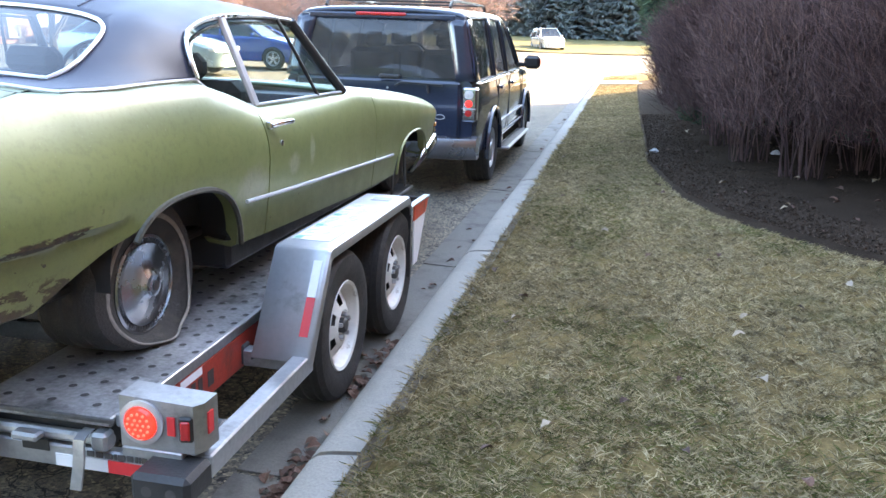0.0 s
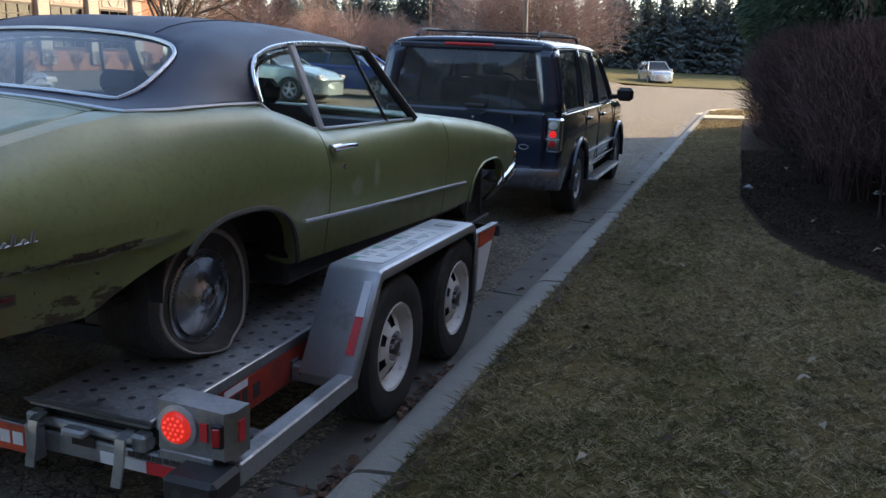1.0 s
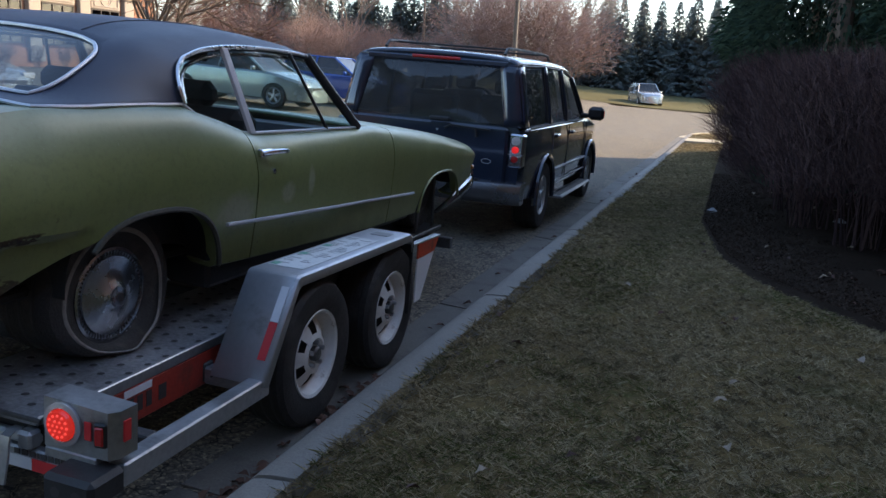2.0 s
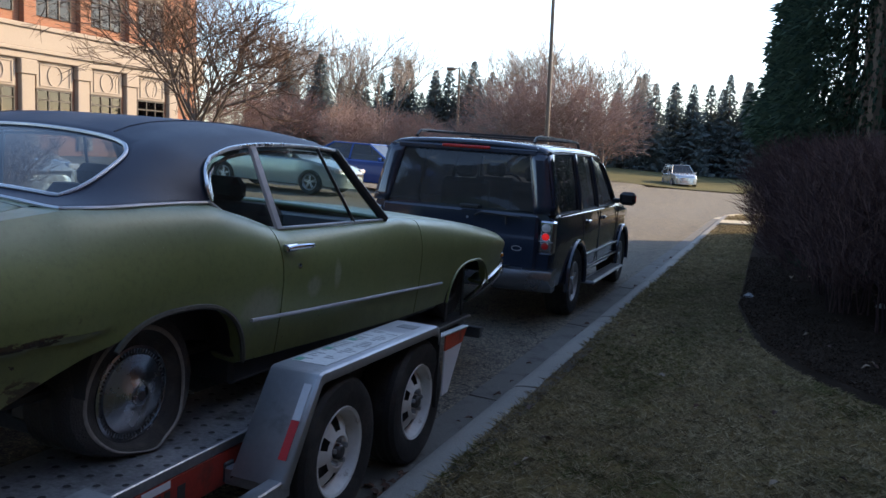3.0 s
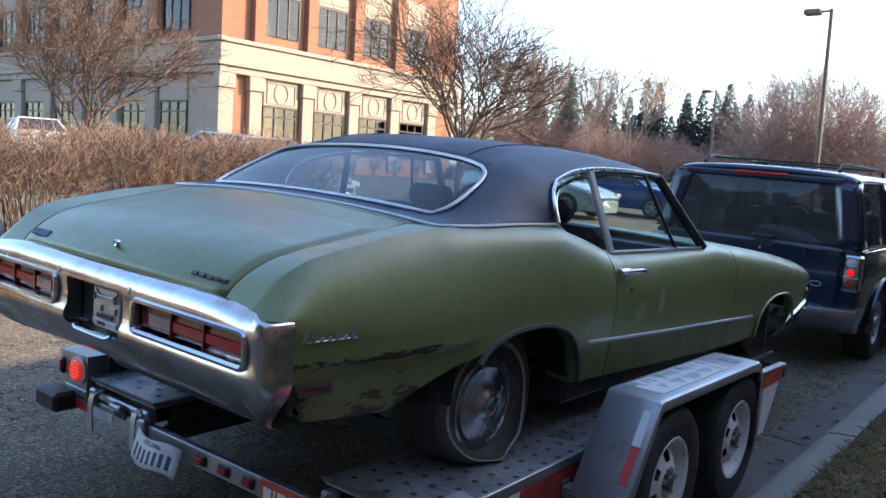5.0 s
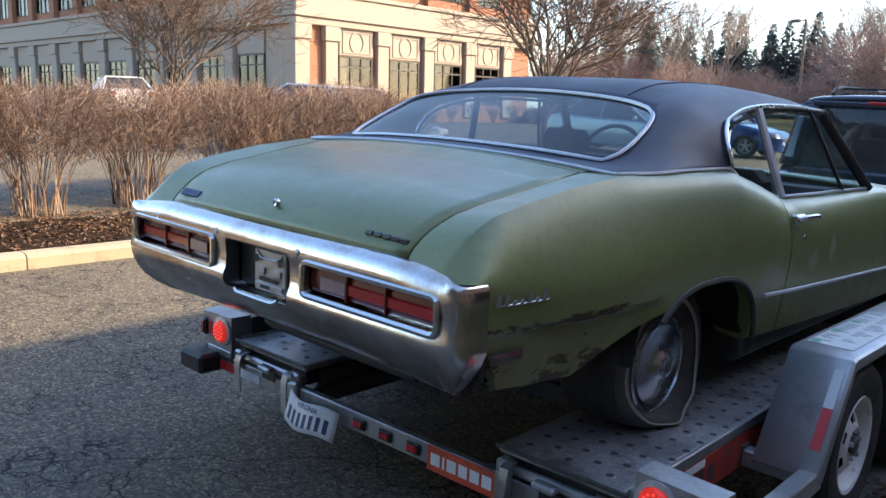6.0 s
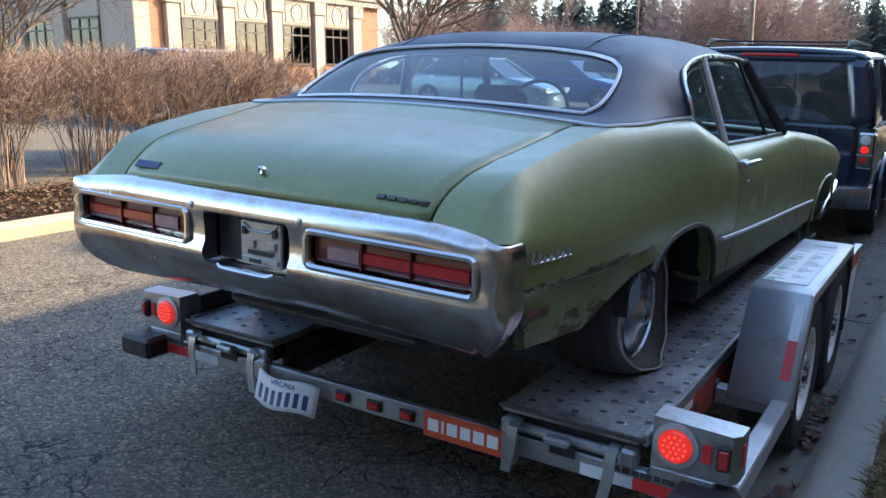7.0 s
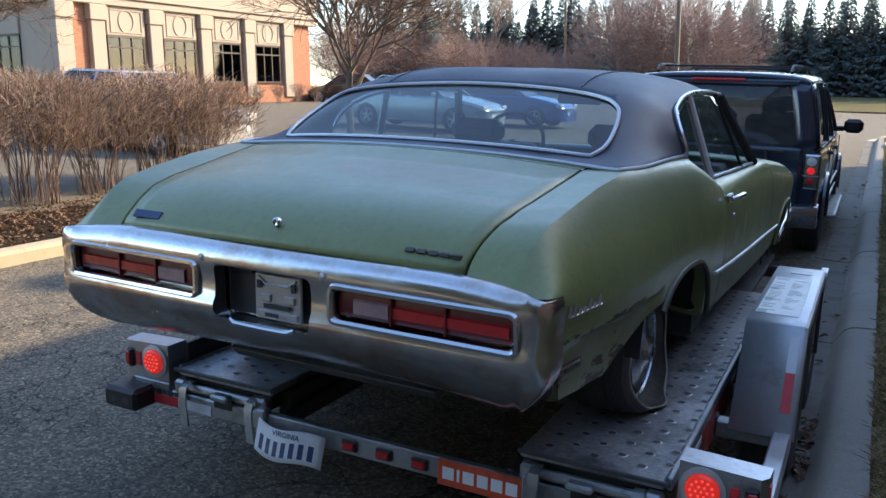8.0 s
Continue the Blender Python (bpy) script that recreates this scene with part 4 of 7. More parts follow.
        part("cross_tube", Mesh().box((s * 1.024, 0.20, 0.355), (s * 1.236, 0.26, 0.425), 0.006), STEEL, t)
        part("cross_tube", Mesh().box((s * 1.024, -0.42, 0.36), (s * 1.236, -0.36, 0.425), 0.006), DARK_STEEL, t)
        if s < 0:
            part("side_guard", Mesh().box((s * 1.026, -0.56, ZD - 0.03), (s * 1.040, 0.10, ZD + 0.085), 0.004), DARK_STEEL, t)
        # fender
        prof = [(0.168, 0.412), (0.418, 0.782), (0.428, 0.793), (0.445, 0.799), (1.69, 0.776), (1.72, 0.762), (1.732, 0.71)]
        g = Mesh().loft([[(s * 1.075, y, z), (s * 1.30, y, z), (s * 1.312, y + 0.004, z - 0.006), (s * 1.314, y + (0.045 if z < 0.7 and y < 1 else 0.012 if y < 1 else -0.002), z - (0.02 if y < 0.3 else 0.045))] for y, z in prof])
        f = thicken(part("fender", g, FENDER, t, "dull aluminium wheel fender", smooth=24), 0.006)
        part("inner_panel", Mesh().loft([[(s * 1.077, y, z - 0.004), (s * 1.077, y, 0.40)] for y, z in prof]), DARK_STEEL, f)
        pl = Matrix.Translation((0, 0.168, 0.412)) @ Matrix.Rotation(math.atan2(0.37, 0.25), 4, "X")
        part("white_tape", Mesh().box((s * 1.252, 0.262, 0.0015), (s * 1.288, 0.415, 0.004), 0, pl), TAPE_WHITE, f)
        part("red_tape", Mesh().box((s * 1.252, 0.10, 0.0015), (s * 1.288, 0.260, 0.004), 0, pl), TAPE_RED, f)
        top = Matrix.Translation((0, 0.445, 0.799)) @ Matrix.Rotation(-0.0185, 4, "X")
        st = part("sticker", Mesh().box((s * 1.095, 0.10, 0.0015), (s * 1.265, 0.92, 0.003), 0, top), STICKER, f)
        pr = Mesh()
        for k in range(26):
            yy, r2 = 0.13 + 0.03 * k, random.Random(k)
            for x0 in (1.105, 1.185):
                if r2.random() < 0.75:
                    pr.box((s * x0, yy, 0.0032), (s * (x0 + 0.02 + 0.045 * r2.random()), yy + 0.012, 0.0038), 0, top)
        tagged(part("fine_print", pr, GREY_TRIM, st), kind="stuff")
        for k, yy in enumerate((0.11, 0.36, 0.6)):
            gp = Mesh().box((s * 1.10, yy, 0.0042), (s * 1.135, yy + 0.05, 0.0048), 0, top)
            part("green_print", gp, STICKER_GREEN, st)
        em = part("emblem", Mesh().box((s * 1.15, 1.06, 0.0015), (s * 1.25, 1.15, 0.003), 0, top), GREY_TRIM, f)
        part("mud_flap", Mesh().box((s * 1.09, 1.748, 0.30), (s * 1.31, 1.76, 0.735), 0.003), BLACK, t)
        for yy in (0.68, 1.54):
            wheel_parts(t, "wheel", (s * 1.19, yy, 0.385), 0.338, 0.205, 0.20, RIM_WHITE, "slots", s, label="tyre on a white slotted steel wheel")
        # panel ahead of the wheels
        def side_plate(points, x0, x1):
            return Mesh().loft([[(s * x, y, z) for y, z in points] for x in (x0, x1)], closed_ring=True, cap=True)

        fp = part("front_panel", side_plate([(1.86, 0.60), (2.14, 0.60), (2.21, 0.675), (1.86, 0.69)], 1.295, 1.303), ORANGE, t, "orange and white plate ahead of the fender")
        part("white_panel", side_plate([(1.86, 0.34), (1.95, 0.34), (2.135, 0.597), (1.86, 0.597)], 1.295, 1.302), TAPE_WHITE, fp)
        part("top_rail", Mesh().box((s * 1.27, 1.765, 0.0), (s * 1.31, 2.22, 0.012), 0.003, Matrix.Translation((0, 0, 0.752)) @ Matrix.Rotation(-0.034, 4, "X")), STEEL, fp)
        part("draw_bar", Mesh().tube([(s * 0.53, 3.3, 0.42), (s * 0.03, 5.0, 0.47)], 0.045, 8), DARK_STEEL, t)
    # rear light bar
    bar = part("light_bar", Mesh().box((-0.51, -0.68, 0.360), (0.56, -0.645, 0.440), 0.005), STEEL, t)
    for k in range(3):
        x = -0.13 + 0.147 * k
        m = part("marker_lamp", Mesh().box((x - 0.034, -0.692, 0.378), (x + 0.034, -0.679, 0.422), 0.008), BLACK, bar)
        part("lens", Mesh().box((x - 0.025, -0.701, 0.386), (x + 0.025, -0.690, 0.414), 0.006), LENS_RED, m)
    sg = part("sign_plate", Mesh().box((0.236, -0.687, 0.345), (0.556, -0.679, 0.440), 0.002), ORANGE, t, "orange plate with pale block shapes")
    for x0, x1 in ((0.256, 0.30), (0.312, 0.322), (0.334, 0.376), (0.388, 0.428), (0.44, 0.482), (0.494, 0.536)):
        part("pale_block", Mesh().box((x0, -0.6885, 0.371), (x1, -0.6872, 0.416)), TAPE_WHITE, sg)
    part("bar_end", Mesh().box((-0.56, -0.70, 0.35), (-0.51, -0.65, 0.46), 0.008), STEEL, t)
    part("bar_end", Mesh().box((0.552, -0.70, 0.33), (0.60, -0.65, 0.46), 0.008), STEEL, t)
    # bent number plate
    rows = []
    for k in range(13):
        u = k / 12
        rows.append([(-0.53 + 0.31 * u, -0.705 - 0.03 * math.sin(u * 3.1) - (0.035 * (1 - v)), 0.435 - 0.115 * (1 - v) - 0.02 * u - 0.012 * math.sin(u * 6)) for v in (0, 0.25, 0.5, 0.75, 1)])
    npl = thicken(part("number_plate", Mesh().loft(rows), WHITE, t, "bent white number plate with blue bars"), 0.002)
    for k in range(7):
        u = 0.07 + 0.125 * k
        w = 0.07
        rr = []
        for uu in (u, u + w):
            rr.append([(-0.53 + 0.31 * uu, -0.708 - 0.03 * math.sin(uu * 3.1) - 0.035 * (1 - v), 0.435 - 0.115 * (1 - v) - 0.02 * uu - 0.012 * math.sin(uu * 6)) for v in (0.15, 0.62)])
        part("printed_bar", Mesh().loft(rr), NAVY, npl)
    fc = bpy.data.curves.new("plate_word", "FONT")
    fc.body, fc.size, fc.align_x, fc.extrude = "VIRGINIA", 0.030, "CENTER", 0.0006
    fo = new("plate_word", fc)
    word = bpy.data.meshes.new_from_object(fo.evaluated_get(bpy.context.evaluated_depsgraph_get()))
    bpy.data.objects.remove(fo)
    word.materials.clear()
    word.materials.append(NAVY)
    part("plate_word", word, None, npl, "dark blue state name", at=Matrix.Translation((-0.375, -0.7485, 0.398)) @ Matrix.Rotation(radians(74), 4, "X"))
    for yy in (0.68, 1.54):
        part("axle", Mesh().tube([(-1.1, yy, 0.385), (1.1, yy, 0.385)], 0.035, 8), DARK_STEEL, t)
    for yy in (0.2, 1.1, 2.2, 3.3):
        part("cross_member", Mesh().box((-1.03, yy, 0.36), (1.03, yy + 0.06, 0.44), 0.005), DARK_STEEL, t)
    for s in (1, -1):
        part("ramp_strut", Mesh().box((s * 0.47, -0.62, 0.40), (s * 0.495, 0.35, 0.43), 0.004), DARK_STEEL, t)
    part("coupler", Mesh().box((-0.08, 4.9, 0.42), (0.08, 5.35, 0.52), 0.02), DARK_STEEL, t)
    return t


trailer()


# ---- the green coupe ----
KY = [-1.145, -1.07, -1.02, -0.95, -0.84, -0.6, -0.35, 0.0, 0.2, 0.36, 0.60, 0.86, 1.4, 2.09, 2.45, 2.95, 3.40, 3.80, 4.08, 4.22, 4.3]
HW = [0.908, 0.913, 0.918, 0.927, 0.942, 0.963, 0.98, 0.99, 0.995, 1.0, 1.008, 1.012, 1.01, 1.0, 0.998, 0.99, 0.985, 0.96, 0.93, 0.90, 0.865]
HB = [0.805, 0.810, 0.815, 0.821, 0.828, 0.836, 0.845, 0.855, 0.86, 0.862, 0.865, 0.872, 0.905, 0.925, 0.90, 0.88, 0.865, 0.84, 0.80, 0.77, 0.74]
ZB = [1.195, 1.275, 1.316, 1.350, 1.374, 1.416, 1.442, 1.45, 1.448, 1.444, 1.385, 1.31, 1.30, 1.30, 1.275, 1.235, 1.185, 1.13, 1.085, 1.045, 0.985]
ZM = [1.160, 1.182, 1.168, 1.15, 1.132, 1.12, 1.125, 1.125, 1.12, 1.115, 1.11, 1.10, 1.09, 1.08, 1.07, 1.05, 1.03, 1.01, 0.99, 0.98, 0.97]
ZL = [0.87, 0.862, 0.855, 0.85, 0.842, 0.825, 0.81, 0.80, 0.775, 0.77, 0.755, 0.745, 0.72, 0.69, 0.685, 0.68, 0.69, 0.71, 0.745, 0.765, 0.785]


def body_at(y):
    return [float(np.interp(y, KY, t)) for t in (HW, HB, ZB, ZM, ZL)]


def side_section(y):
    """Right-hand half section from the sill up to the waist rail."""
    hw, hb, zb, zm, zl = body_at(y)
    pts = [(hw - 0.16, zl + 0.012), (hw - 0.06, zl), (hw - 0.035, zl + 0.012), (hw - 0.026, zl + 0.07), (hw - 0.015, zl + 0.16)]
    for k in range(1, 11):
        pts.append((hw - 0.012 * (1 - k / 10) ** 1.2, zl + 0.16 + (zm - zl - 0.16) * k / 10))
    for k in range(1, 9):
        a = k / 8 * math.pi / 2
        t = math.sin(a) ** 1.05
        fold = min(1.0, max(0.0, (0.30 - y) / 0.75))
        full, crease = math.cos(a) ** 0.93, 1 - t ** 1.65
        pts.append((hb + (hw - hb) * (full * (1 - fold) + crease * fold), zm + (zb - zm) * t))
    pts.append((hb - 0.03, zb + (0.004 if y > -0.3 else -0.012)))
    # the knocked-in lower flank behind the wheel
    back = min(1.0, max(0.0, (-0.22 - y) / 0.12)) * min(1.0, max(0.35, (y + 1.15) / 0.4))
    edge = 1.045 + 0.012 * noise.noise((y * 7, 0.4, 0.1))
    return [(x - back * 0.026 * min(1.0, max(0.0, (edge - z) / 0.02)) * (1 + 0.35 * noise.noise((y * 5, z * 6, 1.7))), z) for x, z in pts]


def coupe():
    car = thing("coupe", "weathered olive green coupe with black vinyl roof and flat rear tyre", "car", at=CAMBER @ pose(-0.02, 0, 0, 0, 0, -1.3))
    ys = np.unique(np.r_[np.linspace(-1.138, 0.745, 66), np.linspace(2.30, 4.3, 56)])
    door_y = np.linspace(0.753, 2.292, 42)

    def arch(cy, top, half, base):
        p = [(cy + half * math.copysign(abs(math.cos(t)) ** 0.8, math.cos(t)), base + (top - base) * max(0, math.sin(t)) ** 0.75) for t in np.linspace(0, math.pi, 25)]
        if cy < 1:
            p = [q for q in p if q[0] > cy or q[1] > 0.99] + [(-0.44, 0.915), (-0.56, 0.865), (-0.65, 0.835)]
        p = [(cy + half * 1.02, 0.3)] + p + [((cy - half * 1.02) if cy > 1 else -0.655, 0.3)]
        return Mesh().loft([[(x, y, z) for y, z in p] for x in (0.55, 1.3)], closed_ring=True, cap=True)

    # lines of the deck
    def bow(x, y):
        return y - 0.035 * (1 - (x / 0.8) ** 2) * max(0, min(1, (-0.55 - y) / 0.5))

    def deck_row(y, z, x0, x1, n, crown=0.02):
        return [(x, bow(x, y), z + crown * (1 - (x / 0.82) ** 2)) for x in np.linspace(x0, x1, n)]

    prof = [(-1.104, 1.215, 0.016), (-1.09, 1.235, 0.017), (-1.07, 1.254, 0.018), (-1.02, 1.291, 0.02), (-0.95, 1.328, 0.022), (-0.84, 1.356, 0.024), (-0.75, 1.370, 0.026), (-0.55, 1.403, 0.036), (-0.38, 1.430, 0.046)]
    lid_x = lambda y: float(np.interp(y, [-1.06, -0.9, -0.38], [0.645, 0.672, 0.70]))

    def shoulder(y):
        """From the crest of the wing in to the edge of the lid."""
        hw, hb, zb, zm, zl = body_at(y)
        w = min(1.0, max(0.0, (-0.22 - y) / 0.1))
        edge = lid_x(y)
        z_in = float(np.interp(y, [-1.138] + [p[0] for p in prof], [1.183] + [p[1] + p[2] * (1 - (lid_x(p[0]) / 0.82) ** 2) for p in prof]))
        x1, z1 = (hb - 0.06) * (1 - w) + (edge + 0.0125) * w, (zb - 0.01) * (1 - w) + z_in * w
        return [(hb + (x1 - hb) * q, y + (bow(edge, y) - y) * q * w, zb + (z1 - zb) * q) for q in (0.12, 0.34, 0.56, 0.78, 1.0)]

    REAR_ARCH, FRONT_ARCH = (0.105, 1.062, 0.385, 0.74), (3.245, 0.945, 0.445, 0.60)
    for s in (1, -1):
        for nm, stations, lab in (("quarter_panel", ys[ys < 1.02], "green rear quarter panel with rust and dents"), ("front_wing", ys[ys > 2.2], "green front wing"), ("door", door_y, "green door with bare scuffed patches")):
            rings = [[(x, y, z) for x, z in side_section(y)] for y in stations]
            if nm == "quarter_panel":
                rings = [r[:-1] + shoulder(y) for y, r in zip(stations, rings)]
            inner = [[(x - (0.02 if i < 3 else 0.05 if i < 21 else 0.03 if i < 23 else 0.004), y, z + (0.02 if i < 3 else -0.014 if i > 20 else 0)) for i, (x, y, z) in enumerate(r)] for r in rings]
            g = Mesh().loft([r + inn[::-1] for r, inn in zip(rings, inner)], closed_ring=True, cap=True)
            if s < 0:
                g.v = [(-x, y, z) for x, y, z in g.v]
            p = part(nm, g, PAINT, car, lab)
            cut = {"quarter_panel": arch(*REAR_ARCH), "front_wing": arch(*FRONT_ARCH)}.get(nm)
            if cut:
                cuts = [cut] + ([Mesh().loft([[(x, y, z) for y, z in ((-1.3, 0.6), (-0.90, 0.6), (-0.945, 0.83), (-1.035, 1.0), (-1.060, 1.07), (-1.060, 1.19), (-1.3, 1.19))] for x in (0.7, 1.2)], closed_ring=True, cap=True)] if nm == "quarter_panel" else [])
                if s < 0:
                    for c in cuts:
                        c.v = [(-x, y, z) for x, y, z in c.v]
                carve(p, cuts)
            else:
                fix_normals(p)
            if nm == "door":
                part("door_handle", Mesh().tube(smooth_curve([(s * 1.012, 0.78, 1.238), (s * 1.032, 0.82, 1.246), (s * 1.036, 0.94, 1.244), (s * 1.010, 0.99, 1.238)], 12), [0.008, 0.011, 0.012, 0.012, 0.012, 0.012, 0.012, 0.012, 0.011, 0.010, 0.009, 0.007], 8).box((s * 0.98, 0.77, 1.221), (s * 1.010, 0.86, 1.256), 0.006), CHROME, p, "chrome door handle")
                part("lock", Mesh().lathe([(0.013, 0.0), (0.013, 0.012), (0.004, 0.014), (0.001, 0.012)], 16, "x", (s * 1.0 if s > 0 else -1.012, 0.88, 1.150)), CHROME, p)
        # arch lips
        for cy, top, half, base in (REAR_ARCH, FRONT_ARCH):
            lip = []
            for t in np.linspace(-0.12, math.pi - 0.62 if cy < 1 else math.pi + 0.3, 30):
                y, z = cy + half * math.copysign(abs(math.cos(t)) ** 0.8, math.cos(t)), base + (top - base) * (max(0, math.sin(t)) ** 0.75) - (0.1 if math.sin(t) < 0 else 0)
                hw, hb, zb, zm, zl = body_at(y)
                lip.append((s * (hw - 0.012 * max(0, min(1, (zm - z) / (zm - zl)))), y, max(z, zl + 0.02)))
            part("wheel_arch_lip", Mesh().tube(lip, 0.012 if cy < 1 else 0.009, 6), DULL if cy < 1 else PAINT, car)
            well = Mesh().loft([[(x * s, cy + (half + 0.03) * math.cos(t), 0.80 + (top - 0.80 + 0.04) * math.sin(t) ** 0.7) for t in np.linspace(0.0, math.pi, 18)] for x in (0.45, 0.93)])
            well.loft([[(s * 0.452, cy + (half + 0.03) * math.cos(t), 0.80 + f * (top - 0.76) * math.sin(t) ** 0.7) for t in np.linspace(0.0, math.pi, 18)] for f in (0, 1)])
            well.loft([[(s * 0.80, cy + (half + 0.03) * math.cos(t), 0.80 + f * (top - 0.76) * math.sin(t) ** 0.7) for t in np.linspace(0.0, math.pi / 2.6, 9)] for f in (0.25, 1)])
            part("wheel_well", well, BLACK, car)
        part("chassis_rail", Mesh().box((s * 0.56, -0.30, 0.66), (s * 0.66, 3.0, 0.788), 0.015), BLACK, car)
        part("sill_box", Mesh().box((s * 0.70, 0.50, 0.655), (s * 0.93, 2.76, 0.80), 0.02), BLACK, car)
        # side strip of the door
        strip = []
        for y in np.linspace(0.515, 2.645, 24):
            hw, hb, zb, zm, zl = body_at(y)
            strip.append((s * (hw + 0.0065), y, float(np.interp(y, [0.515, 2.645], [0.954, 0.852]))))
        part("side_moulding", Mesh().tube(strip, 0.0085, 6), MOULDING, car, "thin bright side moulding")
        # script badge as a plain raised squiggle
        line = []
        for k in range(7):
            y0 = -1.035 + 0.029 * k
            tall = 0.034 if k in (0, 1, 4, 6) else 0.014
            for dy, z in ((0.0, 0.002), (0.010, tall), (0.016, tall * 0.8), (0.010, 0.0), (0.022, 0.003)):
                line.append((s * (body_at(y0 + dy)[0] + 0.003), y0 + dy, 1.122 + z))
        part("badge", Mesh().tube(line, 0.0032, 5), STEEL, car, "raised bright badge")
        def plate(y0, y1, z0, z1, out):
            return Mesh().loft([[(s * (body_at(y)[0] - 0.02), y, z0), (s * (body_at(y)[0] + out - 0.010), y, z0), (s * (body_at(y)[0] + out - 0.006), y, z1), (s * (body_at(y)[0] - 0.02), y, z1)] for y in np.linspace(y0, y1, 6)], closed_ring=True, cap=True)

        sm = part("side_marker", plate(-1.015, -0.905, 0.957, 0.977, -0.012), LENS_DARK, car)
        part("bezel", plate(-1.022, -0.898, 0.951, 0.983, -0.015), DULL, sm)
        # added black panel that gives the bumper-end gap its dark shade
        part("end_filler", Mesh().box((s * 0.74, -1.045, 0.90), (s * 0.885, -1.02, 1.185), 0.006), BLACK, car)

    # deck between the wings
    lid = thicken(part("boot_lid", Mesh().loft([deck_row(y, z, -lid_x(y), lid_x(y), 25, c) for y, z, c in prof]), PAINT, car, "faded green boot lid with haze"), 0.02)
    part("deck_front", Mesh().loft([deck_row(y, z, -0.708, 0.708, 25, 0.046) for y, z in ((-0.374, 1.431), (-0.30, 1.438), (-0.22, 1.440))]), PAINT, car)
    # black sheet below the lid, stands in for the shade in its gap
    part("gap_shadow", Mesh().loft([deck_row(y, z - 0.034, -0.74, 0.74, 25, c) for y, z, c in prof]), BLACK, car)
    part("boot_lock", Mesh().lathe([(0.014, 0.004), (0.014, -0.006), (0.010, -0.010), (0.004, -0.008), (0.001, -0.007)], 20, "y", (0.0, bow(0, -1.04) - 0.020, 1.295)), CHROME, lid)
    def lid_plate(x, w, h):
        """A small raised plate lying on the sloping tail of the lid."""
        m = Matrix.Translation((x, bow(x, -1.075), 1.252 + 0.020 * (1 - (x / 0.82) ** 2))) @ Matrix.Rotation(radians(47), 4, "X")
        return Mesh().box((-w, -h, -0.002), (w, h, 0.005), 0.0015, m)

    for k in range(5):
        part("badge_block", lid_plate(0.470 + k * 0.036, 0.0145, 0.0075), DULL, lid)
    part("badge_bar", lid_plate(0.542, 0.088, 0.0028), LETTER, lid)
    part("badge", lid_plate(-0.55, 0.060, 0.015), NAVY, lid, "small dark badge")
    # bonnet and cowl
    rows = []
    for y in np.linspace(1.93, 4.25, 22):
        hb, zb = float(np.interp(y, KY, HB)), float(np.interp(y, KY, ZB))
        rows.append([(x, y + 0.06 * (1 - (x / hb) ** 2) * max(0, (y - 3.7) / 0.5), zb + 0.004 + 0.03 * (1 - (x / hb) ** 2)) for x in np.linspace(-hb + 0.028, hb - 0.028, 21)])
    thicken(part("bonnet", Mesh().loft(rows), PAINT, car), 0.015)
    part("grille", Mesh().box((-0.72, 4.13, 0.80), (0.72, 4.21, 0.99), 0.01), BLACK, car)
    fb = Mesh().loft([[(x, 4.24 + 0.06 * (1 - (x / 0.9) ** 2) - 0.10 * max(0, abs(x) - 0.8) / 0.15 + 0.05 * math.cos(t), 0.79 + 0.075 * math.sin(t)) for t in np.linspace(0, 2 * math.pi, 14, endpoint=False)] for x in np.linspace(-0.90, 0.90, 25)], closed_ring=True, cap=True)
    part("front_bumper", fb, CHROME, car)
    for s in (1, -1):
        end = Mesh().loft([[(s * (x - 0.02), y, z - h), (s * x, y + 0.004, z - h * 0.8), (s * (x + 0.012), y, z), (s * x, y - 0.004, z + h * 0.8), (s * (x - 0.02), y, z + h)] for x, y, z, h in ((0.85, 4.26, 0.79, 0.06), (0.90, 4.21, 0.785, 0.058), (0.93, 4.10, 0.77, 0.054), (0.948, 3.90, 0.74, 0.048), (0.955, 3.65, 0.70, 0.038), (0.955, 3.42, 0.66, 0.024), (0.95, 3.25, 0.635, 0.010))], closed_ring=True, cap=True)
        part("bumper_end", end, CHROME, car, "tapering chrome end of the front bumper")
        part("corner_lamp", Mesh().box((s * 0.885, 4.12, 0.875), (s * 0.915, 4.17, 0.91), 0.006), LENS_AMBER, car)
    part("floor_pan", Mesh().box((-0.80, -0.80, 0.79), (0.80, 3.5, 0.83), 0.01), BLACK, car)
    part("fuel_tank", Mesh().box((-0.45, -0.85, 0.72), (0.45, -0.35, 0.785), 0.03), DARK_STEEL, car)
    part("rear_axle", Mesh().tube([(-0.75, 0, 0.72), (0.75, 0, 0.72)], 0.045, 8), DARK_STEEL, car)

    # roof shell
    def roof_z(x, y):
        zc = float(np.interp(y, [-0.345, -0.24, 0.0, 0.25, 0.31, 0.37, 0.5, 0.7, 1.0, 1.25, 1.45, 1.6, 1.9], [1.480, 1.496, 1.606, 1.708, 1.729, 1.747, 1.772, 1.787, 1.787, 1.776, 1.760, 1.744, 1.71]))
        zb = float(np.interp(y, [-0.34, -0.24, -0.14], [1.449, 1.447, 1.449]))
        xb = float(np.interp(y, [-0.3, 0.3, 0.58, 1.0], [0.870, 0.885, 0.892, 0.965]))
        front = zb + (zc - zb) * max(0.0, 1 - min(1, abs(x) / xb) ** 4) ** 0.5
        glass = zc - float(np.interp(y, [-0.34, -0.2, 0.2], [0.026, 0.046, 0.024])) * (x / 0.69) ** 2
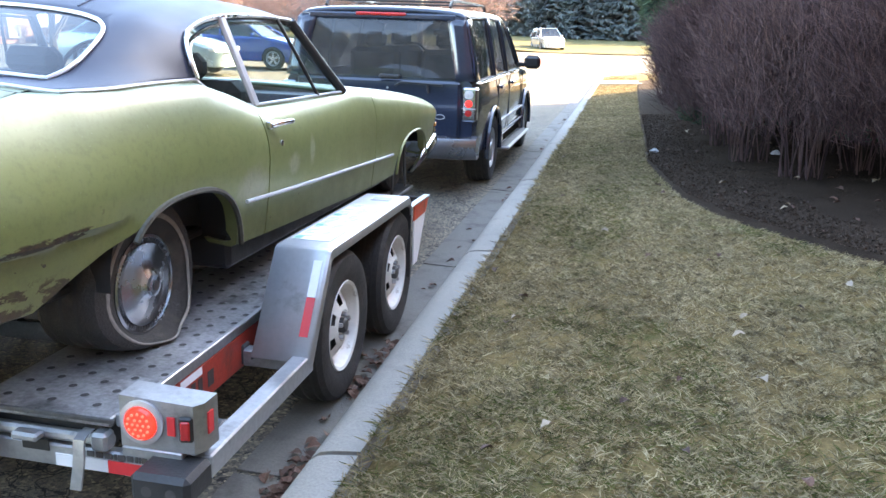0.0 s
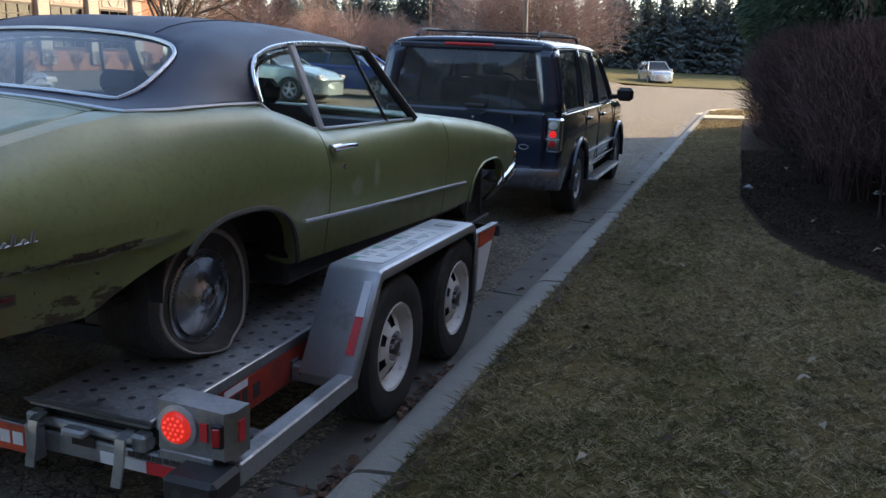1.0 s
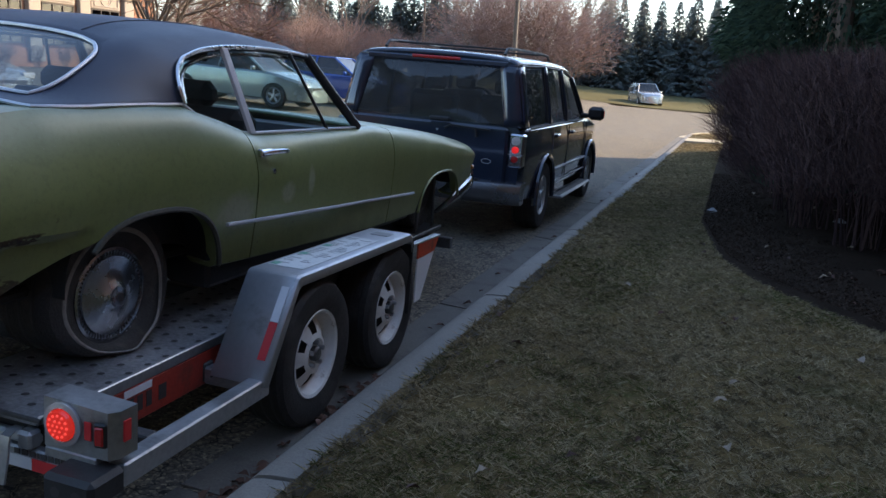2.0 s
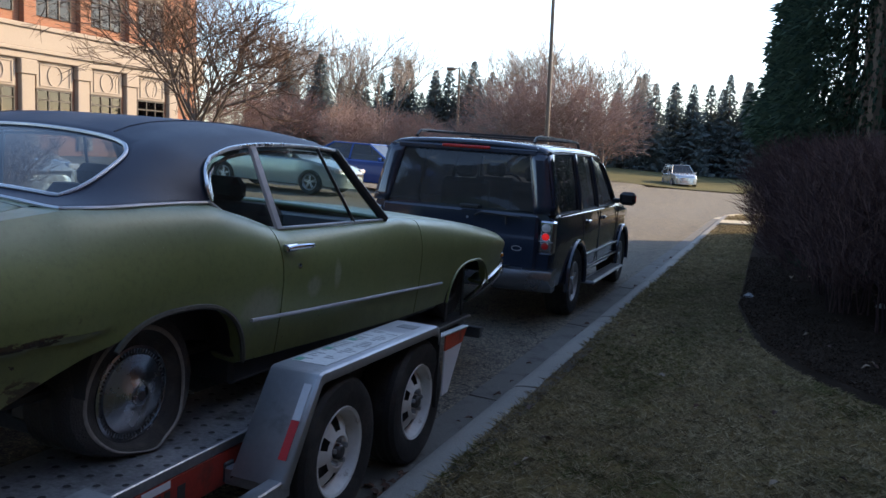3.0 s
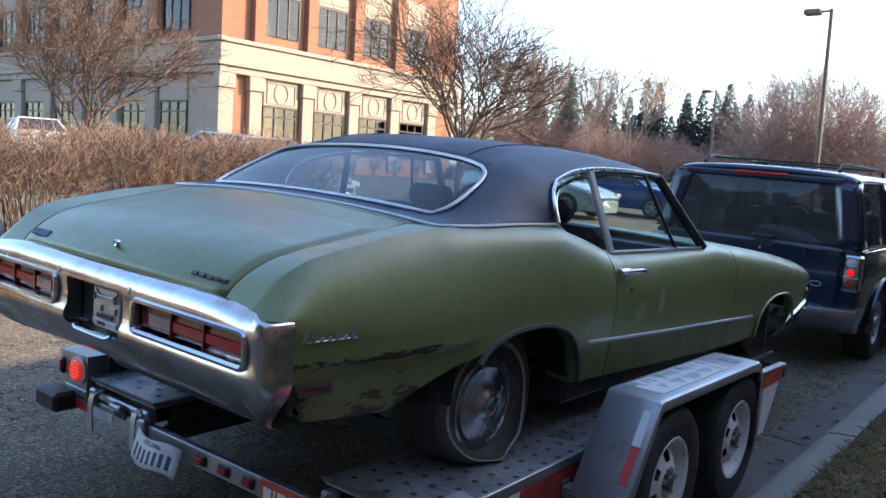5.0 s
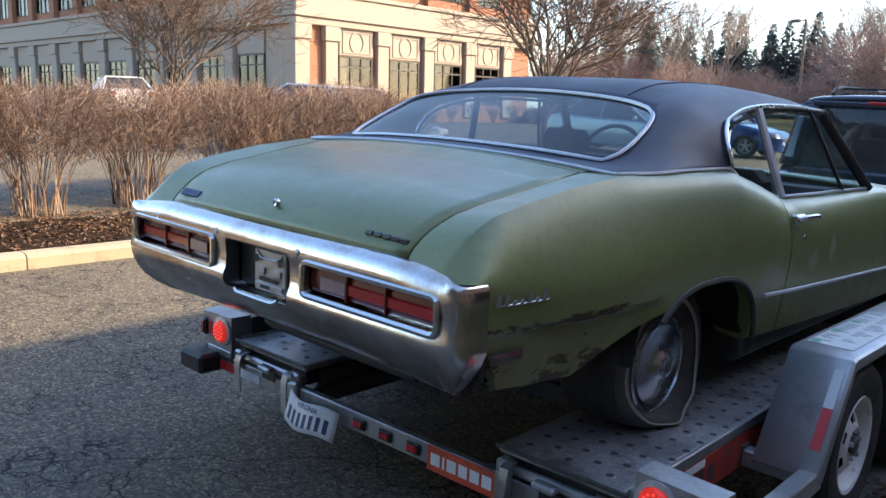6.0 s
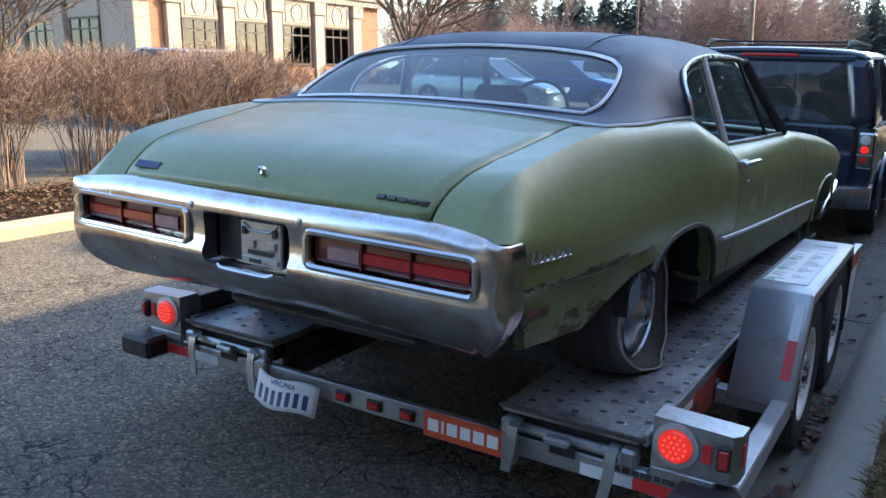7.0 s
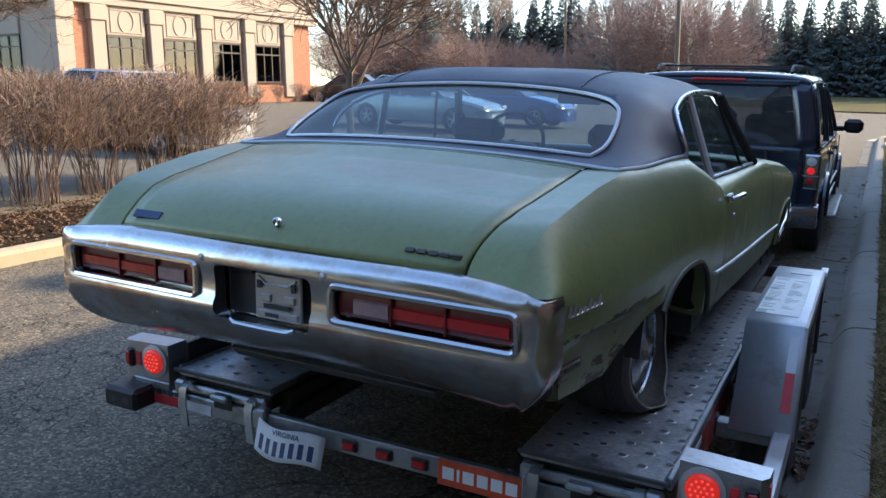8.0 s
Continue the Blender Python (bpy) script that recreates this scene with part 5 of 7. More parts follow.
        rear = glass - (glass - zb) * min(1.0, max(0.0, (abs(x) - 0.60) / (xb - 0.60))) ** 2.3
        w = min(1.0, max(0.0, (y - 0.2) / 0.3))
        w = w * w * (3 - 2 * w)
        return rear * (1 - w) + front * w

    def on_roof(pts, lift=0.0):
        return [(p[0], p[1], roof_z(p[0], p[1]) + lift) for p in pts]

    rw_low = on_roof(smooth_curve([(-0.700, -0.135, 0), (-0.682, -0.178, 0), (-0.635, -0.205, 0), (-0.3, -0.233, 0), (0, -0.24, 0), (0.3, -0.233, 0), (0.635, -0.205, 0), (0.682, -0.178, 0), (0.700, -0.135, 0)], 45))
    rw_top = on_roof(smooth_curve([(-0.615, 0.180, 0), (-0.5, 0.215, 0), (-0.3, 0.238, 0), (0, 0.25, 0), (0.3, 0.238, 0), (0.5, 0.215, 0), (0.615, 0.180, 0)], 45))
    rw_r = on_roof(smooth_curve([(0.700, -0.135, 0), (0.703, -0.06, 0), (0.69, 0.05, 0), (0.665, 0.135, 0), (0.615, 0.180, 0)], 17))
    rw_l = [(-x, y, z) for x, y, z in rw_r]
    trim_low = on_roof(smooth_curve([(-0.816, -0.328, 0), (-0.62, -0.334, 0), (-0.3, -0.340, 0), (0, -0.342, 0), (0.3, -0.340, 0), (0.62, -0.334, 0), (0.816, -0.328, 0)], 45))
    belt = smooth_curve([(0.816, -0.328, roof_z(0.816, -0.328)), (0.846, -0.25, 1.447), (0.860, -0.14, 1.446), (0.868, -0.05, 1.449), (0.872, 0.15, 1.451), (0.875, 0.385, 1.449)], 21)
    q_rear = smooth_curve([(0.875, 0.385, 1.449), (0.862, 0.37, 1.505), (0.828, 0.395, 1.575), (0.80, 0.46, 1.625)], 15)
    drip = smooth_curve([(0.80, 0.46, 1.625), (0.787, 0.60, 1.664), (0.78, 0.78, 1.684), (0.776, 0.96, 1.691), (0.77, 1.25, 1.690), (0.768, 1.537, 1.677)], 25)
    top_edge = on_roof(smooth_curve([(0.615, 0.180, 0), (0.68, 0.29, 0), (0.75, 0.39, 0), (0.80, 0.46, 0)], 15))
    top_edge = [(x, y, z * (1 - w) + 1.625 * w) for (x, y, z), w in ((p, max(0.0, (abs(2 * (58 + i) / 72 - 1) - 0.8) / 0.2) ** 2) for i, p in enumerate(top_edge))]
    g = Mesh()

    def snapped(rows):
        out = []
        for row in rows:
            out.append([(p[0], p[1], roof_z(p[0], p[1])) for p in row])
        return out

    foot = on_roof([Vector(belt[0]).lerp(Vector(rw_r[0]), k / 4) for k in range(4)])
    sail = coons(belt, top_edge, foot + [tuple(p) for p in rw_r], q_rear, 15, 21)
    flat = snapped(sail)
    for a, row in enumerate(sail):
        for b_, p in enumerate(row):
            t = min(1.0, a / 5, (len(sail) - 1 - a) / 5, (len(row) - 1 - b_) / 4)
            flat[a][b_] = (p[0], p[1], float(p[2]) * (1 - t) + flat[a][b_][2] * t)
    g.loft(flat)
    g.loft([[(-x, y, z) for x, y, z in r][::-1] for r in flat])
    g.loft(snapped(coons(trim_low, rw_low, [trim_low[0], rw_low[0]], [trim_low[-1], rw_low[-1]], 45, 5)))
    full_rear = [(-x, y, z) for x, y, z in top_edge[::-1]] + list(rw_top[1:-1]) + list(top_edge)
    n, rows, dr = len(full_rear), [], resample(drip, 22)
    for k in range(22):
        v = k / 21
        row = []
        for i in range(n):
            x0, y0, z0 = full_rear[i]
            u = abs(2 * i / (n - 1) - 1)
            xf, yf = (2 * i / (n - 1) - 1) * 0.768, 1.537 + 0.10 * (1 - u ** 2)
            x, y = x0 + (xf - x0) * v ** 0.7, y0 + (yf - y0) * v
            if i in (0, n - 1):
                x, y = (1 if i else -1) * dr[k][0], dr[k][1]
            z = roof_z(x, y)
            if u > 0.8:
                w = (u - 0.8) / 0.2
                z = z * (1 - w ** 2) + float(np.interp(y, dr[:, 1], dr[:, 2])) * w ** 2
            row.append((x, y, z) if k else (x0, y0, z0))
        rows.append(row)
    g.loft(rows)
    roof = part("vinyl_roof", g, VINYL, car, "black textured vinyl roof", smooth=60)
    weld_and_relax(roof, 0.004, 14, lambda c: abs(c.x) > 0.52 and c.y < 0.95)
    fix_normals(roof)
    thicken(roof, 0.016)
    part("headliner", Mesh().loft([[(x, y, roof_z(x, y) - 0.04) for x in np.linspace(-0.66, 0.66, 11)] for y in (0.30, 0.42, 0.7, 1.0, 1.45)]), INTERIOR, car)
    for s in (1, -1):
        part("roof_seam", Mesh().tube(on_roof([(s * 0.46, y, 0) for y in np.linspace(0.28, 1.55, 16)], 0.001), 0.004, 5), VINYL, roof)

    # glass and bright trim
    rear_glass = part("rear_window", Mesh().loft(snapped(coons(rw_low, rw_top, rw_l, rw_r, 31, 13))), GLASS_TINT, car, "large curved rear window")
    rear_glass.visible_shadow = False
    loop = [tuple(p) for p in rw_low] + [tuple(p) for p in rw_r[1:]] + [tuple(p) for p in rw_top[::-1][1:]] + [tuple(p) for p in rw_l[::-1][1:-1]]
    part("window_trim", Mesh().tube([(x, y - 0.004, z + 0.004) for x, y, z in loop], 0.0080, 6, closed=True), MOULDING, rear_glass, "bright window surround")
    part("waist_trim", Mesh().tube([(-x, y, z) for x, y, z in belt][::-1] + [tuple(p) for p in trim_low[1:-1]] + [tuple(p) for p in belt], 0.0075, 6), MOULDING, car, "bright strip below the vinyl roof")
    for s in (1, -1):
        f = lambda pts: [(s * x, y, z) for x, y, z in pts]
        q_low = smooth_curve([(0.875, 0.385, 1.447), (0.882, 0.50, 1.388), (0.89, 0.64, 1.341), (0.895, 0.846, 1.314)], 15)
        sill = [(0.895, 0.846, 1.314), (0.91, 1.3, 1.310), (0.925, 1.885, 1.306)]
        post_low, post_top = (0.895, 0.852, 1.315), (0.780, 0.775, 1.684)
        apil = smooth_curve([(0.768, 1.537, 1.677), (0.84, 1.70, 1.50), (0.925, 1.885, 1.305)], 12)
        dr1, dr2 = [p for p in drip if p[1] <= 0.785], [p for p in drip if p[1] >= 0.79]
        qg = part("quarter_window", Mesh().loft(coons(q_low, dr1, q_rear, [post_low, post_top], 10, 8)), GLASS, car)
        qg.visible_shadow = False
        dg = part("door_window", Mesh().loft(coons(sill, dr2, [post_low, post_top], apil[::-1], 14, 8, (0.012, 0, 0))), GLASS, car)
        dg.visible_shadow = False
        if s < 0:
            for o in (qg, dg):
                for v in o.data.vertices:
                    v.co.x = -v.co.x
        part("drip_rail", Mesh().tube(f([(x + 0.008, y, z + 0.004) for x, y, z in list(q_rear) + list(drip[1:])]), 0.0095, 6), BRIGHT, car, "bright drip rail")
        part("inner_frame", Mesh().tube(f([(x + 0.004, y + 0.03, z - 0.028) for x, y, z in list(q_rear[3:]) + list(drip[2:])]), 0.009, 6), OLD_CHROME, car)
        part("sill_trim", Mesh().tube(f(list(q_low) + [p for p in sill[1:]]), 0.0085, 6), MOULDING, car)
        a, b = Vector(post_low), Vector(post_top)
        g2 = Mesh()
        g2.loft([[(s * (p.x + 0.004 + dx), p.y + dy, p.z) for dx, dy in ((0, -0.028), (0.012, -0.02), (0.012, 0.02), (0, 0.028), (-0.02, 0.0))] for p in (a.lerp(b, k / 6) for k in range(7))], closed_ring=True, cap=True)
        part("window_post", g2, MOULDING, car, "bright centre window post")
        part("vent_post", Mesh().tube(f([(0.918, 1.54, 1.31), (0.85, 1.42, 1.52), (0.79, 1.335, 1.685)]), 0.009, 6), BLACK, car)
        part("windscreen_pillar", Mesh().tube(f([(x, y + 0.01, z) for x, y, z in apil]), 0.026, 8), BLACK, car)
    ws_low = smooth_curve([(-0.925, 1.885, 1.305), (-0.5, 2.10, 1.317), (0, 2.16, 1.32), (0.5, 2.10, 1.317), (0.925, 1.885, 1.305)], 21)
    ws_top = smooth_curve([(-0.768, 1.537, 1.677), (-0.4, 1.607, 1.725), (0, 1.637, 1.74), (0.4, 1.607, 1.725), (0.768, 1.537, 1.677)], 21)
    ap = smooth_curve([(0.925, 1.885, 1.305), (0.84, 1.70, 1.50), (0.768, 1.537, 1.677)], 12)
    wsg = part("windscreen", Mesh().loft(coons(ws_low, ws_top, [(-x, y, z) for x, y, z in ap], ap, 21, 9, (0, 0.03, 0.02))), GLASS, car)
    wsg.visible_shadow = False
    part("screen_trim", Mesh().tube([tuple(p) for p in ws_top], 0.014, 6), BRIGHT, wsg)

    # cabin
    part("dashboard", Mesh().box((-0.82, 1.66, 1.08), (0.82, 1.98, 1.29), 0.05), INTERIOR, car)
    part("rear_shelf", Mesh().box((-0.70, -0.20, 1.39), (0.70, 0.22, 1.41), 0.01), INTERIOR, car)
    for nm, y0, y1, z1 in (("rear_seat", 0.16, 0.36, 1.42), ("front_seat", 0.98, 1.18, 1.40)):
        for s in (1, -1):
            b = part(nm, Mesh().box((s * 0.03, y0, 0.95), (s * 0.74, y1, z1), 0.05, Matrix.Translation((0, 0, 0))), INTERIOR, car)
            part("cushion", Mesh().box((s * 0.03, y1 - 0.02, 0.95), (s * 0.74, y1 + 0.45, 1.08), 0.05), INTERIOR, b)
            if nm == "front_seat":
                part("headrest", Mesh().box((s * 0.24, y0 + 0.03, z1 - 0.01), (s * 0.54, y0 + 0.15, z1 + 0.12), 0.04), INTERIOR, b)
    sw = [( -0.38 + 0.20 * math.cos(t), 1.50 + 0.07 * math.sin(t), 1.36 + 0.18 * math.sin(t)) for t in np.linspace(0, 2 * math.pi, 28, endpoint=False)]
    st = part("steering_wheel", Mesh().tube(sw, 0.013, 6, closed=True), BLACK, car)
    part("column", Mesh().tube([(-0.38, 1.50, 1.36), (-0.38, 1.78, 1.22)], 0.03, 8).box((-0.57, 1.48, 1.345), (-0.19, 1.515, 1.375), 0.008), BLACK, st)
    part("rear_view_mirror", Mesh().box((-0.13, 1.56, 1.60), (0.13, 1.59, 1.66), 0.012), BLACK, car)
    # belt hanging from the roof
    part("seat_belt", Mesh().tube([(0.66, 0.62, 1.64), (0.60, 0.70, 1.45), (0.55, 0.78, 1.25)], 0.012, 4), BLACK, car)

    # rear bumper with three recesses and square wrapped ends
    def rear_line(x):
        return -1.180 + 0.006 * (min(abs(x), 0.9) / 0.9) ** 2

    plan = [(x, rear_line(x), 0.0, 1.0) for x in np.linspace(0, 0.80, 28)]
    plan += [(x, rear_line(x), 0.0, 1 - 0.72 * (x - 0.80) / 0.07) for x in (0.815, 0.835, 0.852, 0.868)]
    yc = rear_line(0.868)
    plan += [(0.868 + 0.05 * math.sin(a), yc + 0.045 * (1 - math.cos(a)), a, 0.26) for a in np.linspace(0.3, math.pi / 2, 6)]
    plan += [(0.919, yc + 0.045 + d, math.pi / 2, 0.24) for d in (0.02, 0.04, 0.066)]
    plan = [(-x, y, -a, k) for x, y, a, k in plan[:0:-1]] + plan
    sec = [(0.10, 1.224), (0.05, 1.226), (0.024, 1.219), (0.008, 1.204), (0.0, 1.185), (-0.002, 1.165), (0.002, 1.145), (0.008, 1.10), (0.006, 1.055), (-0.004, 1.036), (-0.008, 1.018), (-0.002, 0.995), (0.012, 0.965), (0.032, 0.935), (0.058, 0.90), (0.09, 0.865), (0.125, 0.835), (0.165, 0.815), (0.19, 0.82), (0.20, 0.90), (0.18, 1.05), (0.15, 1.19)]
    rings = []
    for x, y, a, k in plan:
        lift = -0.035 * max(0, (abs(x) - 0.55) / 0.36) ** 2
        drop = 0.03 * (1 - (abs(x) / 0.9) ** 2)
        end = max(0, min(abs(x), 0.868) - 0.74) / 0.128
        ring = []
        for dy, z in sec:
            low = min(1.0, max(0, (1.02 - z) / 0.20))
            m = low * low
            px, py = (x, y) if abs(x) <= 0.868 else (math.copysign(0.868 + (abs(x) - 0.868) * (1 - m), x), yc + (y - yc) * (1 - m))
            px -= math.sin(a) * dy * k * (1 - m) + math.copysign(0.088 * end ** 1.3 * low ** 2.2, x)
            py += dy * (math.cos(a) * k * (1 - m) + m) + 0.03 * end * m
            ring.append((px, py, z + (lift if z > 1.1 else 0) + drop * min(1, max(0, (0.97 - z) / 0.13))))
        rings.append(ring)
    bump = part("rear_bumper", Mesh().loft(rings, closed_ring=True, cap=True), OLD_CHROME, car, "pitted chrome rear bumper with rust and painted brown reflections")

    def pocket(x0, x1, z0, z1, depth, slant=0.0):
        g = Mesh()
        outline = []
        r = 0.022
        for cx, cz, a0 in ((x1 - r, z1 - r, 0), (x0 + r, z1 - r, 90), (x0 + r, z0 + r, 180), (x1 - r, z0 + r, 270)):
            for k in range(5):
                a = math.radians(a0 + 90 * k / 4)
                outline.append((cx + r * math.cos(a), cz + r * math.sin(a)))
        g.loft([[(x, rear_line(x) + d, z) for x, z in outline] for d in (-0.06, depth)], closed_ring=True, cap=True)
        return g

    carve(bump, [pocket(0.265, 0.825, 1.052, 1.142, 0.055), pocket(-0.825, -0.265, 1.052, 1.142, 0.055), pocket(-0.185, 0.185, 0.992, 1.158, 0.075)])
    for s in (1, -1):
        lens = part("tail_light", Mesh().loft([[(s * x, rear_line(x) + 0.030 - dd, z) for dd, z in ((-0.02, 1.056), (0.004, 1.062), (0.008, 1.097), (0.004, 1.132), (-0.02, 1.138))] for x in np.linspace(0.272, 0.818, 24)]), LENS_DARK, bump, "dark red tail light lens")
        part("reverse_light", Mesh().loft([[(s * x, rear_line(x) + 0.020 - dd, z) for dd, z in ((-0.006, 1.068), (0.004, 1.074), (0.004, 1.112), (-0.006, 1.118))] for x in np.linspace(0.325, 0.44, 8)]), LENS_PINK, lens, "clouded white reversing lens")
        part("brake_lens", Mesh().loft([[(s * x, rear_line(x) + 0.021 - dd, z) for dd, z in ((-0.006, 1.074), (0.004, 1.080), (0.004, 1.108), (-0.006, 1.114))] for x in np.linspace(0.45, 0.805, 14)]), LENS_RED, lens)
        for dx in (0.45, 0.62):
            part("divider", Mesh().box((s * dx - 0.003, rear_line(dx) + 0.012, 1.058), (s * dx + 0.003, rear_line(dx) + 0.03, 1.136)), LENS_DARK, lens)
        ring = []
        for cx, cz, a0 in ((0.813, 1.13, 0), (0.277, 1.13, 90), (0.277, 1.064, 180), (0.813, 1.064, 270)):
            for k in range(4):
                a = math.radians(a0 + 30 * k)
                x, z = cx + 0.02 * math.cos(a), cz + 0.02 * math.sin(a)
                ring.append((s * x, rear_line(x) - 0.001, z))
        part("bezel", Mesh().tube(ring, 0.010, 6, closed=True), CHROME, lens)
        part("bumper_bolt", Mesh().lathe([(0.014, 0.0), (0.013, -0.006), (0.001, -0.009)], 14, "y", (s * 0.232, rear_line(0.23) + 0.004, 1.172)), STEEL, bump)
    rec = part("plate_bracket", Mesh().box((-0.045, -1.1500, 1.002), (0.13, -1.1350, 1.145), 0.004).box((-0.035, -1.1570, 1.012), (0.12, -1.1490, 1.032), 0.003).box((-0.02, -1.1570, 1.06), (0.02, -1.1490, 1.085), 0.003).box((0.07, -1.1570, 1.06), (0.11, -1.1490, 1.085), 0.003), STEEL, bump, "bare grey plate bracket in the bumper recess")
    for x0, x1, z0, z1 in ((-0.005, 0.095, 1.040, 1.054), (0.0, 0.05, 1.014, 1.026), (-0.03, -0.015, 1.10, 1.125), (0.10, 0.115, 1.10, 1.125)):
        part("bracket_slot", Mesh().box((x0, -1.1590, z0), (x1, -1.1560, z1)), BLACK, rec)
    part("bracket_rim", Mesh().tube([(-0.03, -1.152, 1.135), (0.0, -1.154, 1.115), (0.085, -1.154, 1.115), (0.115, -1.152, 1.135)], 0.004, 5), GREY_TRIM, rec)
    part("mounting_hole", Mesh().box((-0.17, -1.124, 1.128), (-0.075, -1.114, 1.146), 0.004), BLACK, bump)
    part("lower_lip", Mesh().tube(smooth_curve([(-0.12, -1.178, 0.990), (-0.10, -1.184, 0.982), (0.10, -1.184, 0.982), (0.125, -1.178, 0.992)], 10), 0.008, 6), CHROME, bump)
    # black sheet closing the recess, its shade put in as colour
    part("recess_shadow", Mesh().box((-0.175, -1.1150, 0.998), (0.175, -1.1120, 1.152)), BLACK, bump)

    # wheels: sagging flat at the rear
    for s in (1, -1):
        w = wheel_parts(car, "rear_wheel", (s * 0.762, -0.012, 0.738), 0.335, 0.21, 0.180, CHROME, "cover", s, OLD_RUBBER, "flat whitewall tyre with chrome wheel cover")
        ww = Mesh().lathe([(0.246, 0.1115), (0.251, 0.1145), (0.262, 0.1145), (0.268, 0.1105)], 48)
        part("whitewall", ww, WHITEWALL, w)
        soft = [w.data] + [c.data for c in w.children if c.name.split(".")[0] in ("tread", "whitewall")]
        for me in soft:
            for v in me.vertices:
                r = math.hypot(v.co.y, v.co.z)
                if r < 0.186:
                    continue
                down = max(0.0, -v.co.z / r) ** 1.6
                out = (r - 0.186) / 0.149
                squeezed = 0.186 + (r - 0.186) * (1 - 0.84 * down)
                v.co.y, v.co.z = v.co.y * squeezed / r * (1 + 0.10 * down), v.co.z * squeezed / r
                belly = math.sin(math.pi * min(1, max(0, out))) ** 0.7
                v.co.x += math.copysign(0.012 * belly + (0.055 * belly + 0.03 * out) * down, v.co.x) + 0.011 * math.sin(v.co.y * 30 + 1.2) * down * belly
                v.co.z = max(v.co.z, 0.527 - 0.738 + 0.001)
        wheel_parts(car, "front_wheel", (s * 0.74, 3.22, 0.80), 0.30, 0.19, 0.178, DARK_STEEL, "slots", s, OLD_RUBBER, "tyre on a dark steel wheel")
    return car


coupe()
for s in (1, -1):
    st = thing("wheel_strap", "black ratchet strap slung over the front tyre", "strap", at=CAMBER @ pose(-0.02, 0, 0, 0, 0, -1.3))
    for dy in (-0.13, 0.12):
        g = Mesh()
        pts = [(0.80 * s + dx, 3.22 + dy + 0.3 * dy * math.cos(a), 0.80 + 0.315 * math.sin(a)) for dx, a in ((0, 1.57),)]
        line = [(s * 0.60, 3.22 + dy, 0.80 + 0.29), (s * 0.68, 3.22 + dy, 0.80 + 0.312), (s * 0.80, 3.22 + dy, 0.80 + 0.312), (s * 0.86, 3.22 + dy * 1.1, 0.80 + 0.24), (s * 0.872, 3.22 + dy * 1.2, 0.70), (s * 0.875, 3.22 + dy * 1.35, 0.51)]
        c = smooth_curve([(x, y, z - (abs(dy) > 0.1) * 0.03) for x, y, z in line], 14)
        g.loft([[(p[0], p[1] - 0.03, p[2]), (p[0], p[1] + 0.03, p[2])] for p in c])
        thicken(part("webbing", g, BLACK, st), 0.004)


